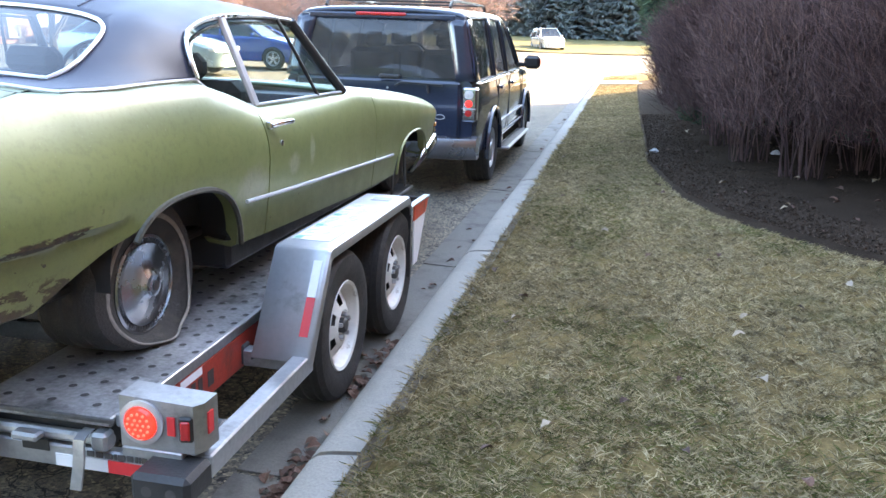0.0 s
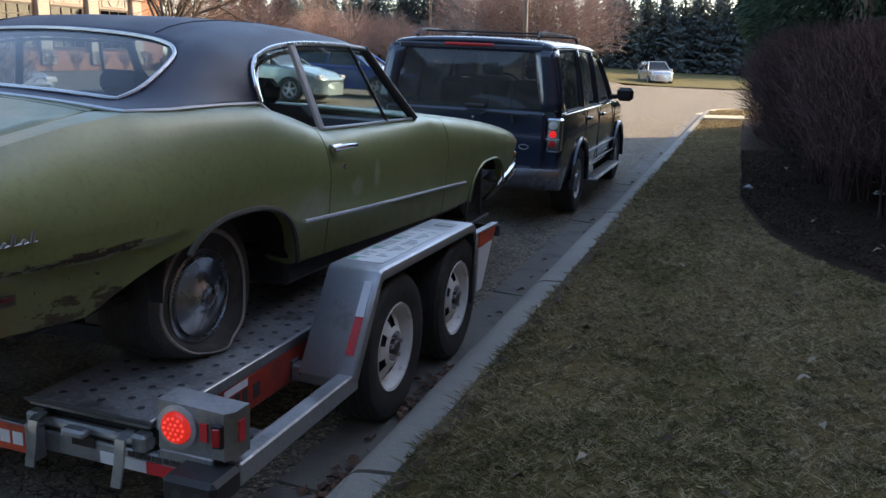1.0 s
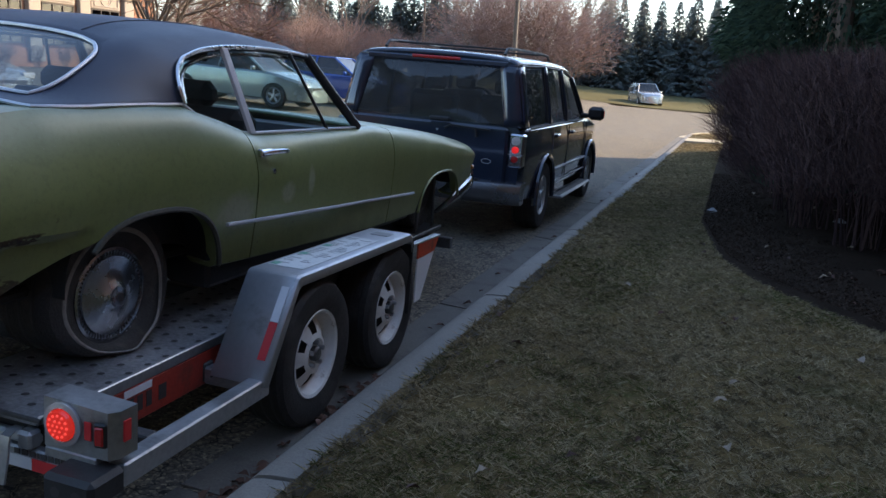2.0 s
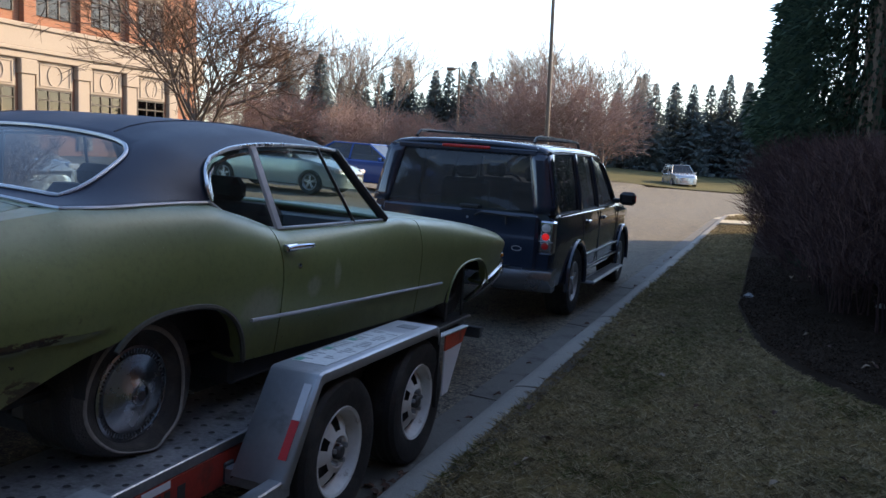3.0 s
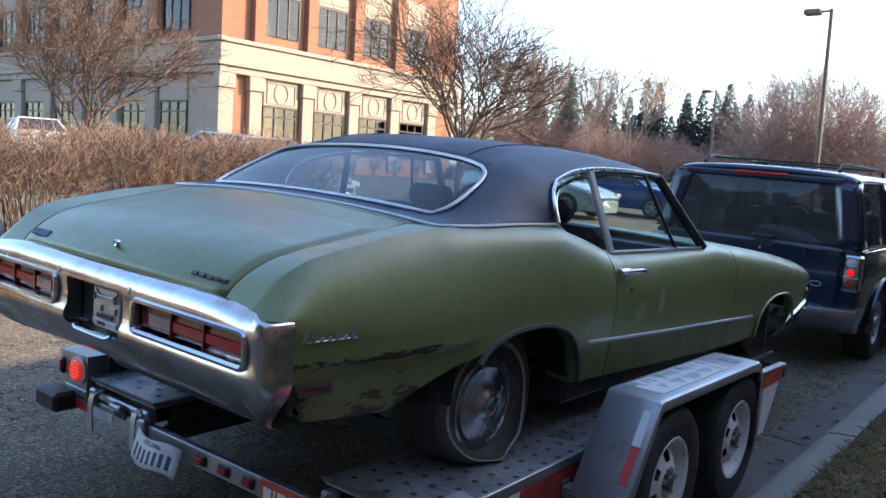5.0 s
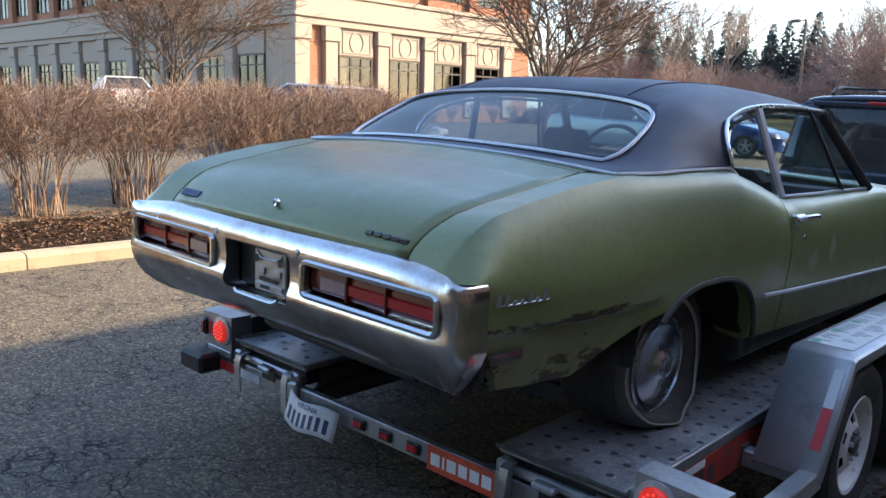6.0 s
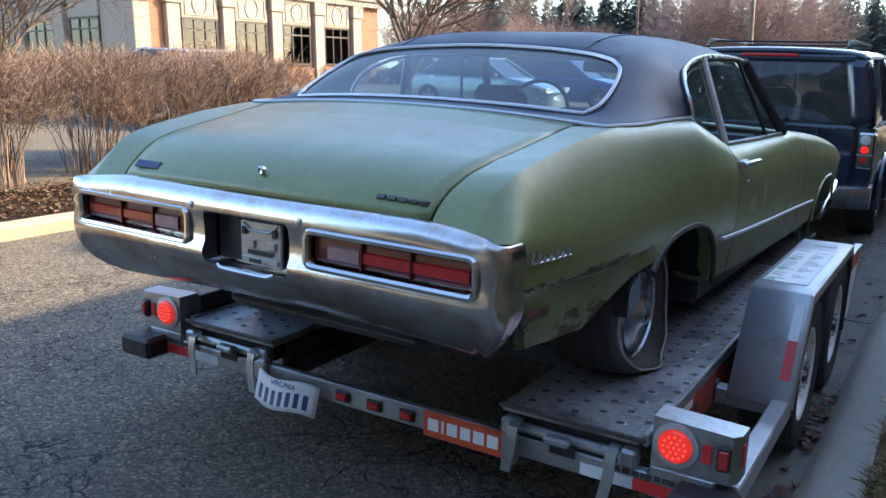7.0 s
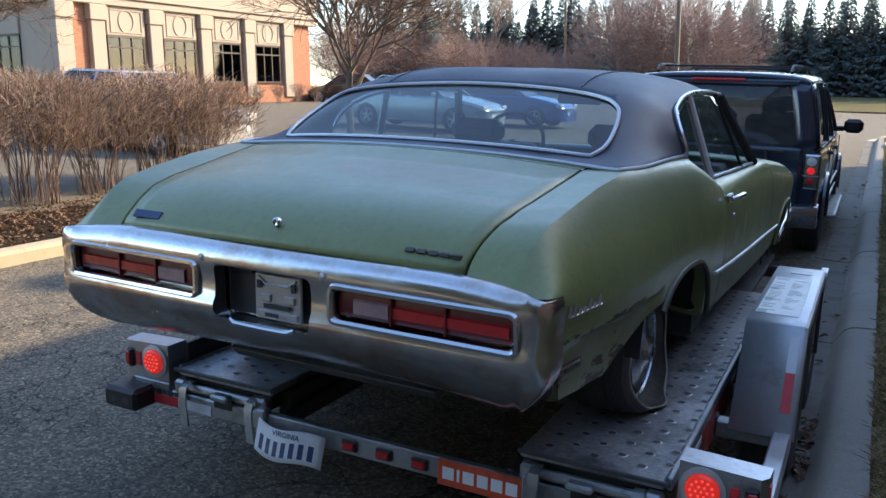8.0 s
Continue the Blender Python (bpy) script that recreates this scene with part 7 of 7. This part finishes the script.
for k, (x, y, s) in enumerate(((-23, 46, 0.6), (-21, 47.5, 0.62), (-19, 49, 0.6), (-14.5, 55, 1.1), (-12.3, 58, 1.2), (-10.4, 56, 1.15), (-8.4, 58, 1.05), (-30, 44, 0.85), (-28, 48, 0.8), (-33, 50, 0.9), (-26.5, 52, 0.75), (-17, 52, 0.55))):
    t = thing("bare_tree", "reddish leafless tree at the edge of the car park", "tree", "reddish trees", at=Matrix.Translation((x, y, ground_z(x, y))) @ Matrix.Rotation(k * 1.7, 4, "Z") @ Matrix.Scale(s, 4))
    part("trunk", red_meshes[k % 3][0], None, t)
    part("crown", red_meshes[k % 3][1], None, t)
tall_meshes = []
for seed in (31, 32):
    tr, tw = bare_tree_data(seed, 14.5, 0.20, 5, 5, 0.55, 0.14, 0.35, 0.018, 0.74)
    tall_meshes.append((mesh_data("trunk", tr, FAR_BARK), mesh_data("crown", tw, GREY_TWIG, 0)))
for k, (x, y, s) in enumerate(((-20, 74, 0.72), (-16.5, 76, 0.78), (-13, 77, 0.76), (-38, 73, 0.85), (-35, 77, 0.82), (-43, 70, 0.85), (-47, 76, 0.9))):
    t = thing("bare_tree", "tall grey leafless tree behind the spruces", "tree", "tall bare trees", at=Matrix.Translation((x, y, 1.4)) @ Matrix.Rotation(k * 2.1, 4, "Z") @ Matrix.Scale(s, 4))
    part("trunk", tall_meshes[k % 2][0], None, t)
    part("crown", tall_meshes[k % 2][1], None, t)


# ---- evergreen trees ----
def spruce_data(seed, h, r):
    """Whorls of drooping boughs, each hung with narrow sprays, on a tapering leader."""
    rng = random.Random(seed)
    trunk = Mesh().tube([(0, 0, -0.3), (0, 0, h * 0.5), (0, 0, h * 0.98)], [0.22, 0.13, 0.02], 7)
    g = Mesh()
    z = 0.5
    while z < h - 0.15:
        f = 1 - z / h
        reach = (r * f ** 0.9 + 0.06) * rng.uniform(0.82, 1.12)
        n = int(6 + 7 * f)
        for k in range(n):
            a = 2 * math.pi * (k + rng.random()) / n
            ln = reach * rng.uniform(0.6, 1.15)
            c, s = math.cos(a), math.sin(a)
            steps = max(2, int(ln / 0.36))
            for q in range(1, steps + 1):
                t = q / steps
                px, py, pz = c * ln * t, s * ln * t, z - 0.30 * ln * t + 0.20 * ln * t * t + rng.gauss(0, 0.04)
                w = (0.15 + 0.42 * f ** 0.5) * (1.2 - 0.55 * t) * rng.uniform(0.7, 1.3)
                for side in (-1, 1):
                    b = a + side * rng.uniform(0.3, 1.0)
                    ex, ey = math.cos(b) * w * 1.5, math.sin(b) * w * 1.5
                    dx, dy = -math.sin(b) * w * 0.42, math.cos(b) * w * 0.42
                    dz = -rng.uniform(0.2, 0.8) * w
                    g.add([(px, py, pz + 0.05), (px + ex * 0.5 + dx, py + ey * 0.5 + dy, pz + dz * 0.3), (px + ex, py + ey, pz + dz * 1.4), (px + ex * 0.5 - dx, py + ey * 0.5 - dy, pz + dz * 0.9)], [(0, 1, 2, 3)])
        z += rng.uniform(0.22, 0.34) * (0.55 + 0.6 * f)
    g.add([(0.05, 0, h - 0.7), (0, 0.05, h - 0.7), (0, 0, h + 0.3), (-0.05, 0, h - 0.7)], [(0, 1, 2), (1, 3, 2), (3, 0, 2)])
    return trunk, g


spruces = []
for seed, h, r in ((41, 12.0, 3.5), (42, 12.0, 3.2), (43, 12.0, 3.8)):
    tr, cr = spruce_data(seed, h, r)
    spruces.append((mesh_data("trunk", tr, FAR_BARK), mesh_data("crown", cr, NEEDLE, 0)))
rng = random.Random(77)
# the tall front row, left and right of the reddish trees
SPOTS = [(x, 85 + rng.uniform(-1.5, 1.5), (top - 1.2) / 12.2) for x, top in ((-44.6, 11.4), (-42.7, 11.2), (-41.1, 12.1), (-37.6, 13.6), (-35.2, 13.0), (-32.4, 12.0), (-30.9, 12.2), (-29.4, 11.9), (-27.6, 12.8), (-26.0, 11.8), (-12.2, 10.6), (-10.3, 11.3), (-8.3, 10.4), (-6.6, 10.8), (-4.7, 10.4), (-3.2, 10.5))]
SPOTS += [(-1.4 + 1.9 * k, 85 + rng.uniform(-1.5, 1.5), rng.uniform(0.72, 0.86)) for k in range(13)]
SPOTS += [(-62 + 2.7 * k + rng.uniform(-0.7, 0.7), 93 + rng.uniform(-1.5, 1.5), rng.uniform(0.72, 0.92)) for k in range(32)]
SPOTS += [(-24 + 2.2 * k, 88 + rng.uniform(-1, 1), rng.uniform(0.5, 0.62)) for k in range(6)]
# unseen row behind the camera, added to darken reflections in the SUV glass
SPOTS += [(-26 + 2.3 * k, -40 + rng.uniform(-3, 3), rng.uniform(2.4, 2.7)) for k in range(24)]
SPOTS += [(-45.6, 76, 0.84), (-44.0, 79, 0.8), (-27.0, 50, 0.62), (-30.0, 50.5, 0.64)]
for k, (x, y, s) in enumerate(SPOTS):
    t = thing("spruce_tree", "dark green spruce, in a far row or added unseen behind the camera", "tree", "far spruces", at=Matrix.Translation((x, y, 0.9 if y > 70 else 1.3 if y > 0 else ground_z(x, y) - 0.05)) @ Matrix.Rotation(k * 1.3, 4, "Z") @ Matrix.Scale(s, 4))
    part("trunk", spruces[k % 3][0], None, t)
    part("crown", spruces[k % 3][1], None, t)


def cedar_data(seed, h, r):
    """Upright arborvitae: dense flat sprays over a ragged cone."""
    rng = random.Random(seed)
    trunk = Mesh().tube([(0, 0, -0.2), (0, 0, h * 0.6), (0, 0, h * 0.95)], [0.16, 0.09, 0.02], 7)
    g = Mesh()
    for k in range(27000):
        z = h * rng.random() ** 1.25
        f = z / h
        prof = r * (0.72 + 0.5 * f) * (1 if f < 0.35 else (1 - f) / 0.65) ** 0.62 * min(1, 0.62 + f * 1.8)
        a = rng.uniform(0, 2 * math.pi)
        lump = 1 + 0.16 * noise.noise((math.cos(a) * 1.7, math.sin(a) * 1.7, z * 1.1)) + 0.12 * noise.noise((math.cos(a) * 4, math.sin(a) * 4, z * 2.6))
        rr = max(0.05, prof * lump * (1 - 0.32 * rng.random() ** 2.2))
        p = Vector((math.cos(a) * rr, math.sin(a) * rr, z))
        d = Vector((math.cos(a), math.sin(a), rng.uniform(-1.1, 0.7))).normalized()
        w = d.cross(Vector((rng.gauss(0, 1), rng.gauss(0, 1), rng.gauss(0, 1)))).normalized()
        s = rng.uniform(0.035, 0.085)
        tip = p + d * s * 2.2 + Vector((0, 0, -0.25 * s))
        g.add([p - w * s * 0.2, p + d * s * 0.7 - w * s * 0.34, tip, p + d * s * 0.9 + w * s * 0.30, p + w * s * 0.2], [(0, 1, 2, 3, 4)])
    return trunk, g


ctr, ccr = cedar_data(51, 6.6, 1.75)
ctr_m, ccr_m = mesh_data("trunk", ctr, BARK), mesh_data("crown", ccr, CEDAR, 0)
for k, (x, y, s) in enumerate(((4.35, 11.0, 1.0), (4.5, 14.0, 1.1), (4.4, 17.0, 1.05), (5.9, 9.2, 0.95))):
    t = thing("arborvitae", "tall dark green arborvitae in the mulch bed", "conifer", "arborvitae row", at=Matrix.Translation((x, y, 0.2)) @ Matrix.Rotation(k * 2.4, 4, "Z") @ Matrix.Scale(s, 4))
    part("trunk", ctr_m, None, t)
    part("crown", ccr_m, None, t)


# ---- leafless shrubs ----
def shrub_data(seed, h, spread, stems, fork, tip_r=0.0022, base_r=0.2, flat=0.9, dense=0, low=0.30):
    rng = random.Random(seed)
    g, tw = Mesh(), Mesh()
    for _ in range(dense):
        a, q = rng.uniform(0, 2 * math.pi), rng.random() ** 0.4
        z = h * (low + (1 - low) * rng.random() ** 0.75)
        rad = spread * q * min(1.0, 0.55 + 0.75 * z / h) * (1.0 if z < 0.8 * h else (1 - ((z - 0.8 * h) / (0.26 * h)) ** 2) ** 0.5)
        p = Vector((math.cos(a) * rad, math.sin(a) * rad, z - 0.12))
        way = Vector((math.cos(a) * 0.45 + rng.gauss(0, 0.45), math.sin(a) * 0.45 + rng.gauss(0, 0.45), rng.uniform(0.1, 1.5))).normalized()
        ln = rng.uniform(0.10, 0.30)
        e = p + way * ln
        e.z = min(e.z, h * rng.uniform(0.97, 1.05))
        tw.tube([p, p.lerp(e, 0.55) + Vector((rng.gauss(0, 0.015), rng.gauss(0, 0.015), 0)), e], [tip_r * 1.25, tip_r, tip_r * 0.6], 3, cap=False)
    for k in range(stems):
        a, b = rng.uniform(0, 2 * math.pi), rng.random() ** 0.5
        base = Vector((math.cos(a) * b * base_r, math.sin(a) * b * base_r, -0.05))
        lean = spread * rng.uniform(0.1, 1.0) ** 0.7
        aa = a + rng.gauss(0, 0.5)
        top = Vector((math.cos(aa) * lean, math.sin(aa) * lean, h * (1 - 0.22 * (lean / spread) ** 2) * rng.uniform(flat, 1.03)))
        r0 = rng.uniform(0.0045, 0.009)
        line = []
        for q in range(5):
            t = q / 4
            p = base.lerp(top, t)
            p += Vector((math.cos(aa), math.sin(aa), 0)) * -0.18 * math.sin(t * math.pi) * lean + Vector((rng.gauss(0, 0.018), rng.gauss(0, 0.018), 0))
            line.append(p)
        g.tube(line, [r0, r0 * 0.85, r0 * 0.65, r0 * 0.45, tip_r], 4, cap=False)
        for j in range(fork):
            t = rng.uniform(low + 0.05, 0.97)
            i = min(3, int(t * 4))
            p = line[i].lerp(line[i + 1], t * 4 - i)
            d = (Vector((rng.gauss(0, 1), rng.gauss(0, 1), rng.uniform(0.3, 1.6)))).normalized()
            ln = rng.uniform(0.12, 0.40)
            e = p + d * ln
            e.z = min(e.z, h * 1.04)
            mid = p.lerp(e, 0.5) + Vector((rng.gauss(0, 0.02), rng.gauss(0, 0.02), 0.02))
            tw.tube([p, mid, e], [r0 * 0.42, r0 * 0.34, tip_r], 3, cap=False)
            for _ in range(2):
                q0 = mid.lerp(e, rng.random())
                q1 = q0 + Vector((rng.gauss(0, 0.08), rng.gauss(0, 0.08), rng.uniform(0.0, 0.14)))
                tw.tube([q0, q1], [tip_r * 1.3, tip_r], 3, cap=False)
    return g, tw


def shrub_meshes(material, *args):
    g, tw = shrub_data(*args)
    return mesh_data("cane_clump", g, material, 0), mesh_data("twig_mass", tw, material, 0)


def shrub_parts(pair, t):
    tagged(part("cane_clump", pair[0], None, t), kind="stuff")
    tagged(part("twig_mass", pair[1], None, t), kind="stuff")


tan = [shrub_meshes(TAN_TWIG, s, 1.5, 0.86, 64, 10, 0.0021, 0.30, 0.90, 2300, 0.46) for s in (61, 62, 63)]
far_tan = [shrub_meshes(TAN_TWIG, s, 1.55, 0.85, 34, 9, 0.005) for s in (64, 65)]
rng = random.Random(5)
k = 0
for y in [-5.1, -3.9, -2.7, -1.5, -0.35, 0.87, 2.03, 3.2, 4.25, 5.2, 5.9]:
    x = -6.92 + rng.uniform(-0.1, 0.1)
    t = thing("hedge_shrub", "leafless tan-stemmed hedge shrub in bark mulch", "shrub", "clipped hedge", at=Matrix.Translation((x, y, ground_z(-4.9, 0) + 0.19)) @ Matrix.Rotation(k * 1.9, 4, "Z") @ Matrix.Scale(rng.uniform(0.94, 1.06), 4))
    shrub_parts(tan[k % 3], t)
    k += 1
for y in np.arange(21.5, 38, 1.6):
    t = thing("hedge_shrub", "leafless shrub against the office wall", "shrub", "office shrubs", at=Matrix.Translation((-25.2, float(y), ground_z(-25.2, 0) - 0.02)) @ Matrix.Rotation(y, 4, "Z") @ Matrix.Scale(0.62, 4))
    shrub_parts(far_tan[int(y) % 2], t)
for k in range(9):
    t = thing("hedge_shrub", "rounded tan shrub beside the office corner", "shrub", "corner hedge", at=Matrix.Translation((-27.0 + 0.62 * k, 13.6 + 0.72 * k, ground_z(-25, 0) - 0.05)) @ Matrix.Rotation(k * 1.3, 4, "Z") @ Matrix.Scale(0.82, 4))
    shrub_parts(far_tan[k % 2], t)
purple = [shrub_meshes(PURPLE_TWIG, s, 1.72, 1.0, 30, 8, 0.0017, 0.20, 0.9, 8200) for s in (71, 72, 73)]
for k, (x, y, s) in enumerate(((4.15, 5.6, 1.0), (5.0, 4.8, 1.0), (5.9, 4.2, 0.98), (3.85, 6.7, 1.02), (4.8, 6.1, 1.05), (5.7, 5.6, 1.05), (3.75, 7.9, 1.0), (4.7, 7.4, 1.05), (3.75, 9.1, 0.95), (4.8, 8.6, 1.0), (5.8, 7.0, 1.0))):
    t = thing("bare_shrub", "leafless purplish shrub clipped into a hedge", "shrub", "purple hedge", at=Matrix.Translation((x, y, lawn_z(x, y) + 0.03)) @ Matrix.Rotation(k * 1.1, 4, "Z") @ Matrix.Scale(s, 4))
    shrub_parts(purple[k % 3], t)


# ---- lawn blades ----
TUFT = np.random.default_rng(19).random((2, 512, 512))


def clump(x, y):
    """Tufty density at two scales."""
    out = 0
    for k, (f, w) in enumerate(((19.0, 0.6), (6.0, 0.4))):
        u, v = x * f, y * f
        i, j = np.floor(u).astype(int), np.floor(v).astype(int)
        a, b = u - i, v - j
        q = lambda di, dj: TUFT[k][(i + di) % 512, (j + dj) % 512]
        out = out + w * (q(0, 0) * (1 - a) * (1 - b) + q(1, 0) * a * (1 - b) + q(0, 1) * (1 - a) * b + q(1, 1) * a * b)
    return np.clip((out - 0.22) * 2.0, 0.06, 1)


def blades(name, n, rect, keep, hmin, hmax, wmax, material, seed, label):
    r = np.random.default_rng(seed)
    x, y = r.uniform(rect[0], rect[1], n), rect[2] + (rect[3] - rect[2]) * r.random(n) ** 1.45
    ok = keep(x, y) & (clump(x, y) > r.random(n) * 0.95)
    x, y = x[ok], y[ok]
    m = len(x)
    z = np.array([lawn_z(a, b) for a, b in zip(x, y)]) - 0.006
    a, h, w = r.uniform(0, 2 * np.pi, m), r.uniform(hmin, hmax, m), r.uniform(0.4, 1, m) * wmax
    lean, la = r.uniform(0.8, 3.0, m) * h, r.uniform(0, 2 * np.pi, m)
    dx, dy = np.cos(a) * w, np.sin(a) * w
    v = np.empty((m, 4, 3))
    v[:, 0] = np.stack([x - dx, y - dy, z], 1)
    v[:, 1] = np.stack([x + dx, y + dy, z], 1)
    v[:, 2] = np.stack([x + dx * 0.7 + np.cos(la) * lean * 0.45, y + dy * 0.7 + np.sin(la) * lean * 0.45, z + h * 0.62], 1)
    v[:, 3] = np.stack([x + np.cos(la) * lean, y + np.sin(la) * lean, z + h], 1)
    me = bpy.data.meshes.new(name)
    me.vertices.add(4 * m)
    me.vertices.foreach_set("co", v.reshape(-1))
    idx = (np.arange(m)[:, None] * 4 + np.array([0, 1, 2, 0, 2, 3])).reshape(-1)
    me.loops.add(6 * m)
    me.loops.foreach_set("vertex_index", idx.astype(np.int32))
    me.polygons.add(2 * m)
    me.polygons.foreach_set("loop_start", (np.arange(2 * m) * 3).astype(np.int32))
    me.update(calc_edges=True)
    me.materials.append(material)
    return tagged(new(name, me), label, "grass", kind="stuff")


BED_Y = np.linspace(-6, 24, 61)
BED_X = np.array([bed_edge(v) for v in BED_Y])


def on_lawn(x, y):
    return ((y < 21.3) | (y > 22.7)) & (x > 1.415 + 0.005 * y + 0.262) & (x < np.interp(y, BED_Y, BED_X) + 0.02)


PATCH = np.array([[noise.noise((i * 0.22, j * 0.22, 4.4)) for i in range(60)] for j in range(160)])


def patchy(x, y, lo):
    i, j = np.clip(((x - 1) * 5).astype(int), 0, 59), np.clip(((y + 8) * 5).astype(int), 0, 159)
    return PATCH[j, i] > lo


blades("grass", 820000, (1.6, 6.0, -2.6, 9.0), on_lawn, 0.008, 0.026, 0.0029, GRASS, 1, "dry straw-coloured lawn grass")
blades("grass", 330000, (1.6, 6.0, -2.6, 11.0), lambda x, y: on_lawn(x, y) & patchy(x, y, 0.06), 0.010, 0.028, 0.0021, GRASS_GREEN, 2, "green tufts in the dry lawn")
blades("grass", 150000, (1.6, 3.2, 5.5, 26.0), on_lawn, 0.012, 0.030, 0.004, GRASS, 3, "dry straw-coloured lawn grass")
blades("grass", 90000, (1.6, 6.9, -2.6, -8.8), on_lawn, 0.010, 0.026, 0.005, GRASS, 4, "dry straw-coloured lawn grass")
blades("grass", 30000, (5.8, 6.9, -3.0, 2.0), on_lawn, 0.012, 0.034, 0.005, GRASS, 5, "dry straw-coloured lawn grass")


# ---- bark chips ----
def chips(n, spot, material, seed, label, size):
    """Flat splinters lying at all angles."""
    r = random.Random(seed)
    g = Mesh()
    for k in range(n):
        x, y, z = spot(r)
        a, l, w, t = r.uniform(0, 6.3), r.uniform(0.4, 1.0) * size, r.uniform(0.12, 0.32) * size, r.gauss(0, 0.35)
        c, s = math.cos(a), math.sin(a)
        p = [(-l, -w, -l * t), (l, -w * 0.7, l * t), (l * 0.8, w, l * t), (-l, w * 0.8, -l * t)]
        g.add([(x + c * u - s * v, y + s * u + c * v, z + h + 0.012 + (0.006 if v > 0 else 0)) for u, v, h in p], [(0, 1, 2, 3)])
    tagged(part("bark_chips", g, material), label, "mulch", kind="stuff")


def right_spot(r):
    y = 1.6 + 10.5 * r.random() ** 1.3
    x = bed_edge(y) + 0.05 + 3.2 * r.random() ** 1.4
    return x, y, lawn_z(x, y) + 0.035


def left_spot(r):
    x, y = -5.15 - 2.4 * r.random(), r.uniform(-4, 8)
    return x, y, ground_z(-4.9, 0) + 0.135 + 0.05 * math.sin(min(1, (-5.1 - x) / 2.6) * math.pi) + 0.02 * (-5.1 - x)


chips(42000, right_spot, SHADE_CHIP, 31, "shredded bark toned dark for the shaded bed", 0.0105)
chips(17000, left_spot, BARK_CHIP, 32, "brown bark chips under the hedge", 0.026)
# crumpled paper in the shaded bed
for x, y, s in ((2.90, 7.5, 0.075), (4.2, 7.2, 0.10)):
    r = random.Random(int(y * 10))
    g = Mesh().loft([[(s * (0.6 + 0.5 * r.random()) * math.cos(a) * q, s * (0.6 + 0.5 * r.random()) * math.sin(a) * q, s * (0.55 * (1 - q * q) + 0.25 * r.random())) for a in np.linspace(0, 2 * math.pi, 9, endpoint=False)] for q in (1.0, 0.75, 0.4, 0.08)], closed_ring=True)
    tagged(part("paper_litter", g, PAPER, smooth=0, at=Matrix.Translation((x, y, lawn_z(x, y) + 0.03))), "crumpled grubby paper lying in the mulch", "litter")


# ---- fallen leaves and litter ----
def leaf_mesh(name, seed, size, material):
    r = random.Random(seed)
    g = Mesh()
    spine = []
    for k in range(6):
        t = k / 5
        w = size * 0.36 * math.sin(math.pi * min(1, t * 0.9 + 0.08)) * r.uniform(0.8, 1.2)
        z = size * (0.10 * math.sin(t * 3) + 0.03 * r.random())
        y = size * (t - 0.5)
        spine.append([(-w, y, z + w * r.uniform(0.3, 0.8)), (0, y, z), (w, y, z + w * r.uniform(0.2, 0.8))])
    g.loft(spine)
    g.tube([(0, -size * 0.5, spine[0][1][2]), (0, -size * 0.75, spine[0][1][2] + 0.006)], 0.0012, 3)
    return mesh_data(name, g, material)


BROWN = [leaf_mesh("fallen_leaf", s, 0.075, DEAD_LEAF) for s in (1, 2, 3)]
PALE = [leaf_mesh("fallen_leaf", s, 0.10, PALE_LEAF) for s in (4, 5, 6)]
rng = random.Random(12)


def drop_leaf(kind, x, y, z, label, s=1.0):
    ob = new("fallen_leaf", rng.choice(kind))
    ob.matrix_basis = Matrix.Translation((x, y, z + 0.006)) @ Euler((rng.uniform(-0.3, 0.3), rng.uniform(-0.3, 0.3), rng.uniform(0, 6.3))).to_matrix().to_4x4() @ Matrix.Scale(s, 4)
    tagged(ob, label, "leaf", "fallen leaves")


for x, y in ((3.16, 1.43), (3.10, 1.16), (3.13, 0.63), (2.06, 1.29), (2.33, 0.10), (2.44, 3.33)):
    drop_leaf(PALE, x, y, lawn_z(x, y) + 0.03, "pale curled dry leaf on the lawn", 0.6)
for k in range(46):
    x, y = rng.uniform(1.75, 4.5), rng.uniform(-1.0, 9.0)
    if x < bed_edge(y):
        drop_leaf(PALE if rng.random() < 0.2 else BROWN, x, y, lawn_z(x, y) + 0.025, "dry leaf on the lawn", rng.uniform(0.4, 0.85))
for k in range(190):
    y = rng.choice((rng.gauss(-0.2, 0.2), rng.gauss(0.95, 0.25), rng.gauss(-0.2, 0.12), rng.gauss(-0.9, 0.3), rng.uniform(-1, 14)))
    drop_leaf(BROWN, kerb_x(y) - abs(rng.gauss(0, 0.045)) + 0.02, y, ground_z(1.4, y) + 0.010, "brown leaf lying in the gutter", rng.uniform(0.35, 0.9))
for k in range(60):
    y = rng.uniform(2.5, 9.5)
    x = bed_edge(y) + rng.uniform(0.1, 2.2)
    drop_leaf(PALE if rng.random() < 0.3 else BROWN, x, y, lawn_z(x, y) + 0.07, "dry leaf on the mulch", rng.uniform(0.5, 0.9))
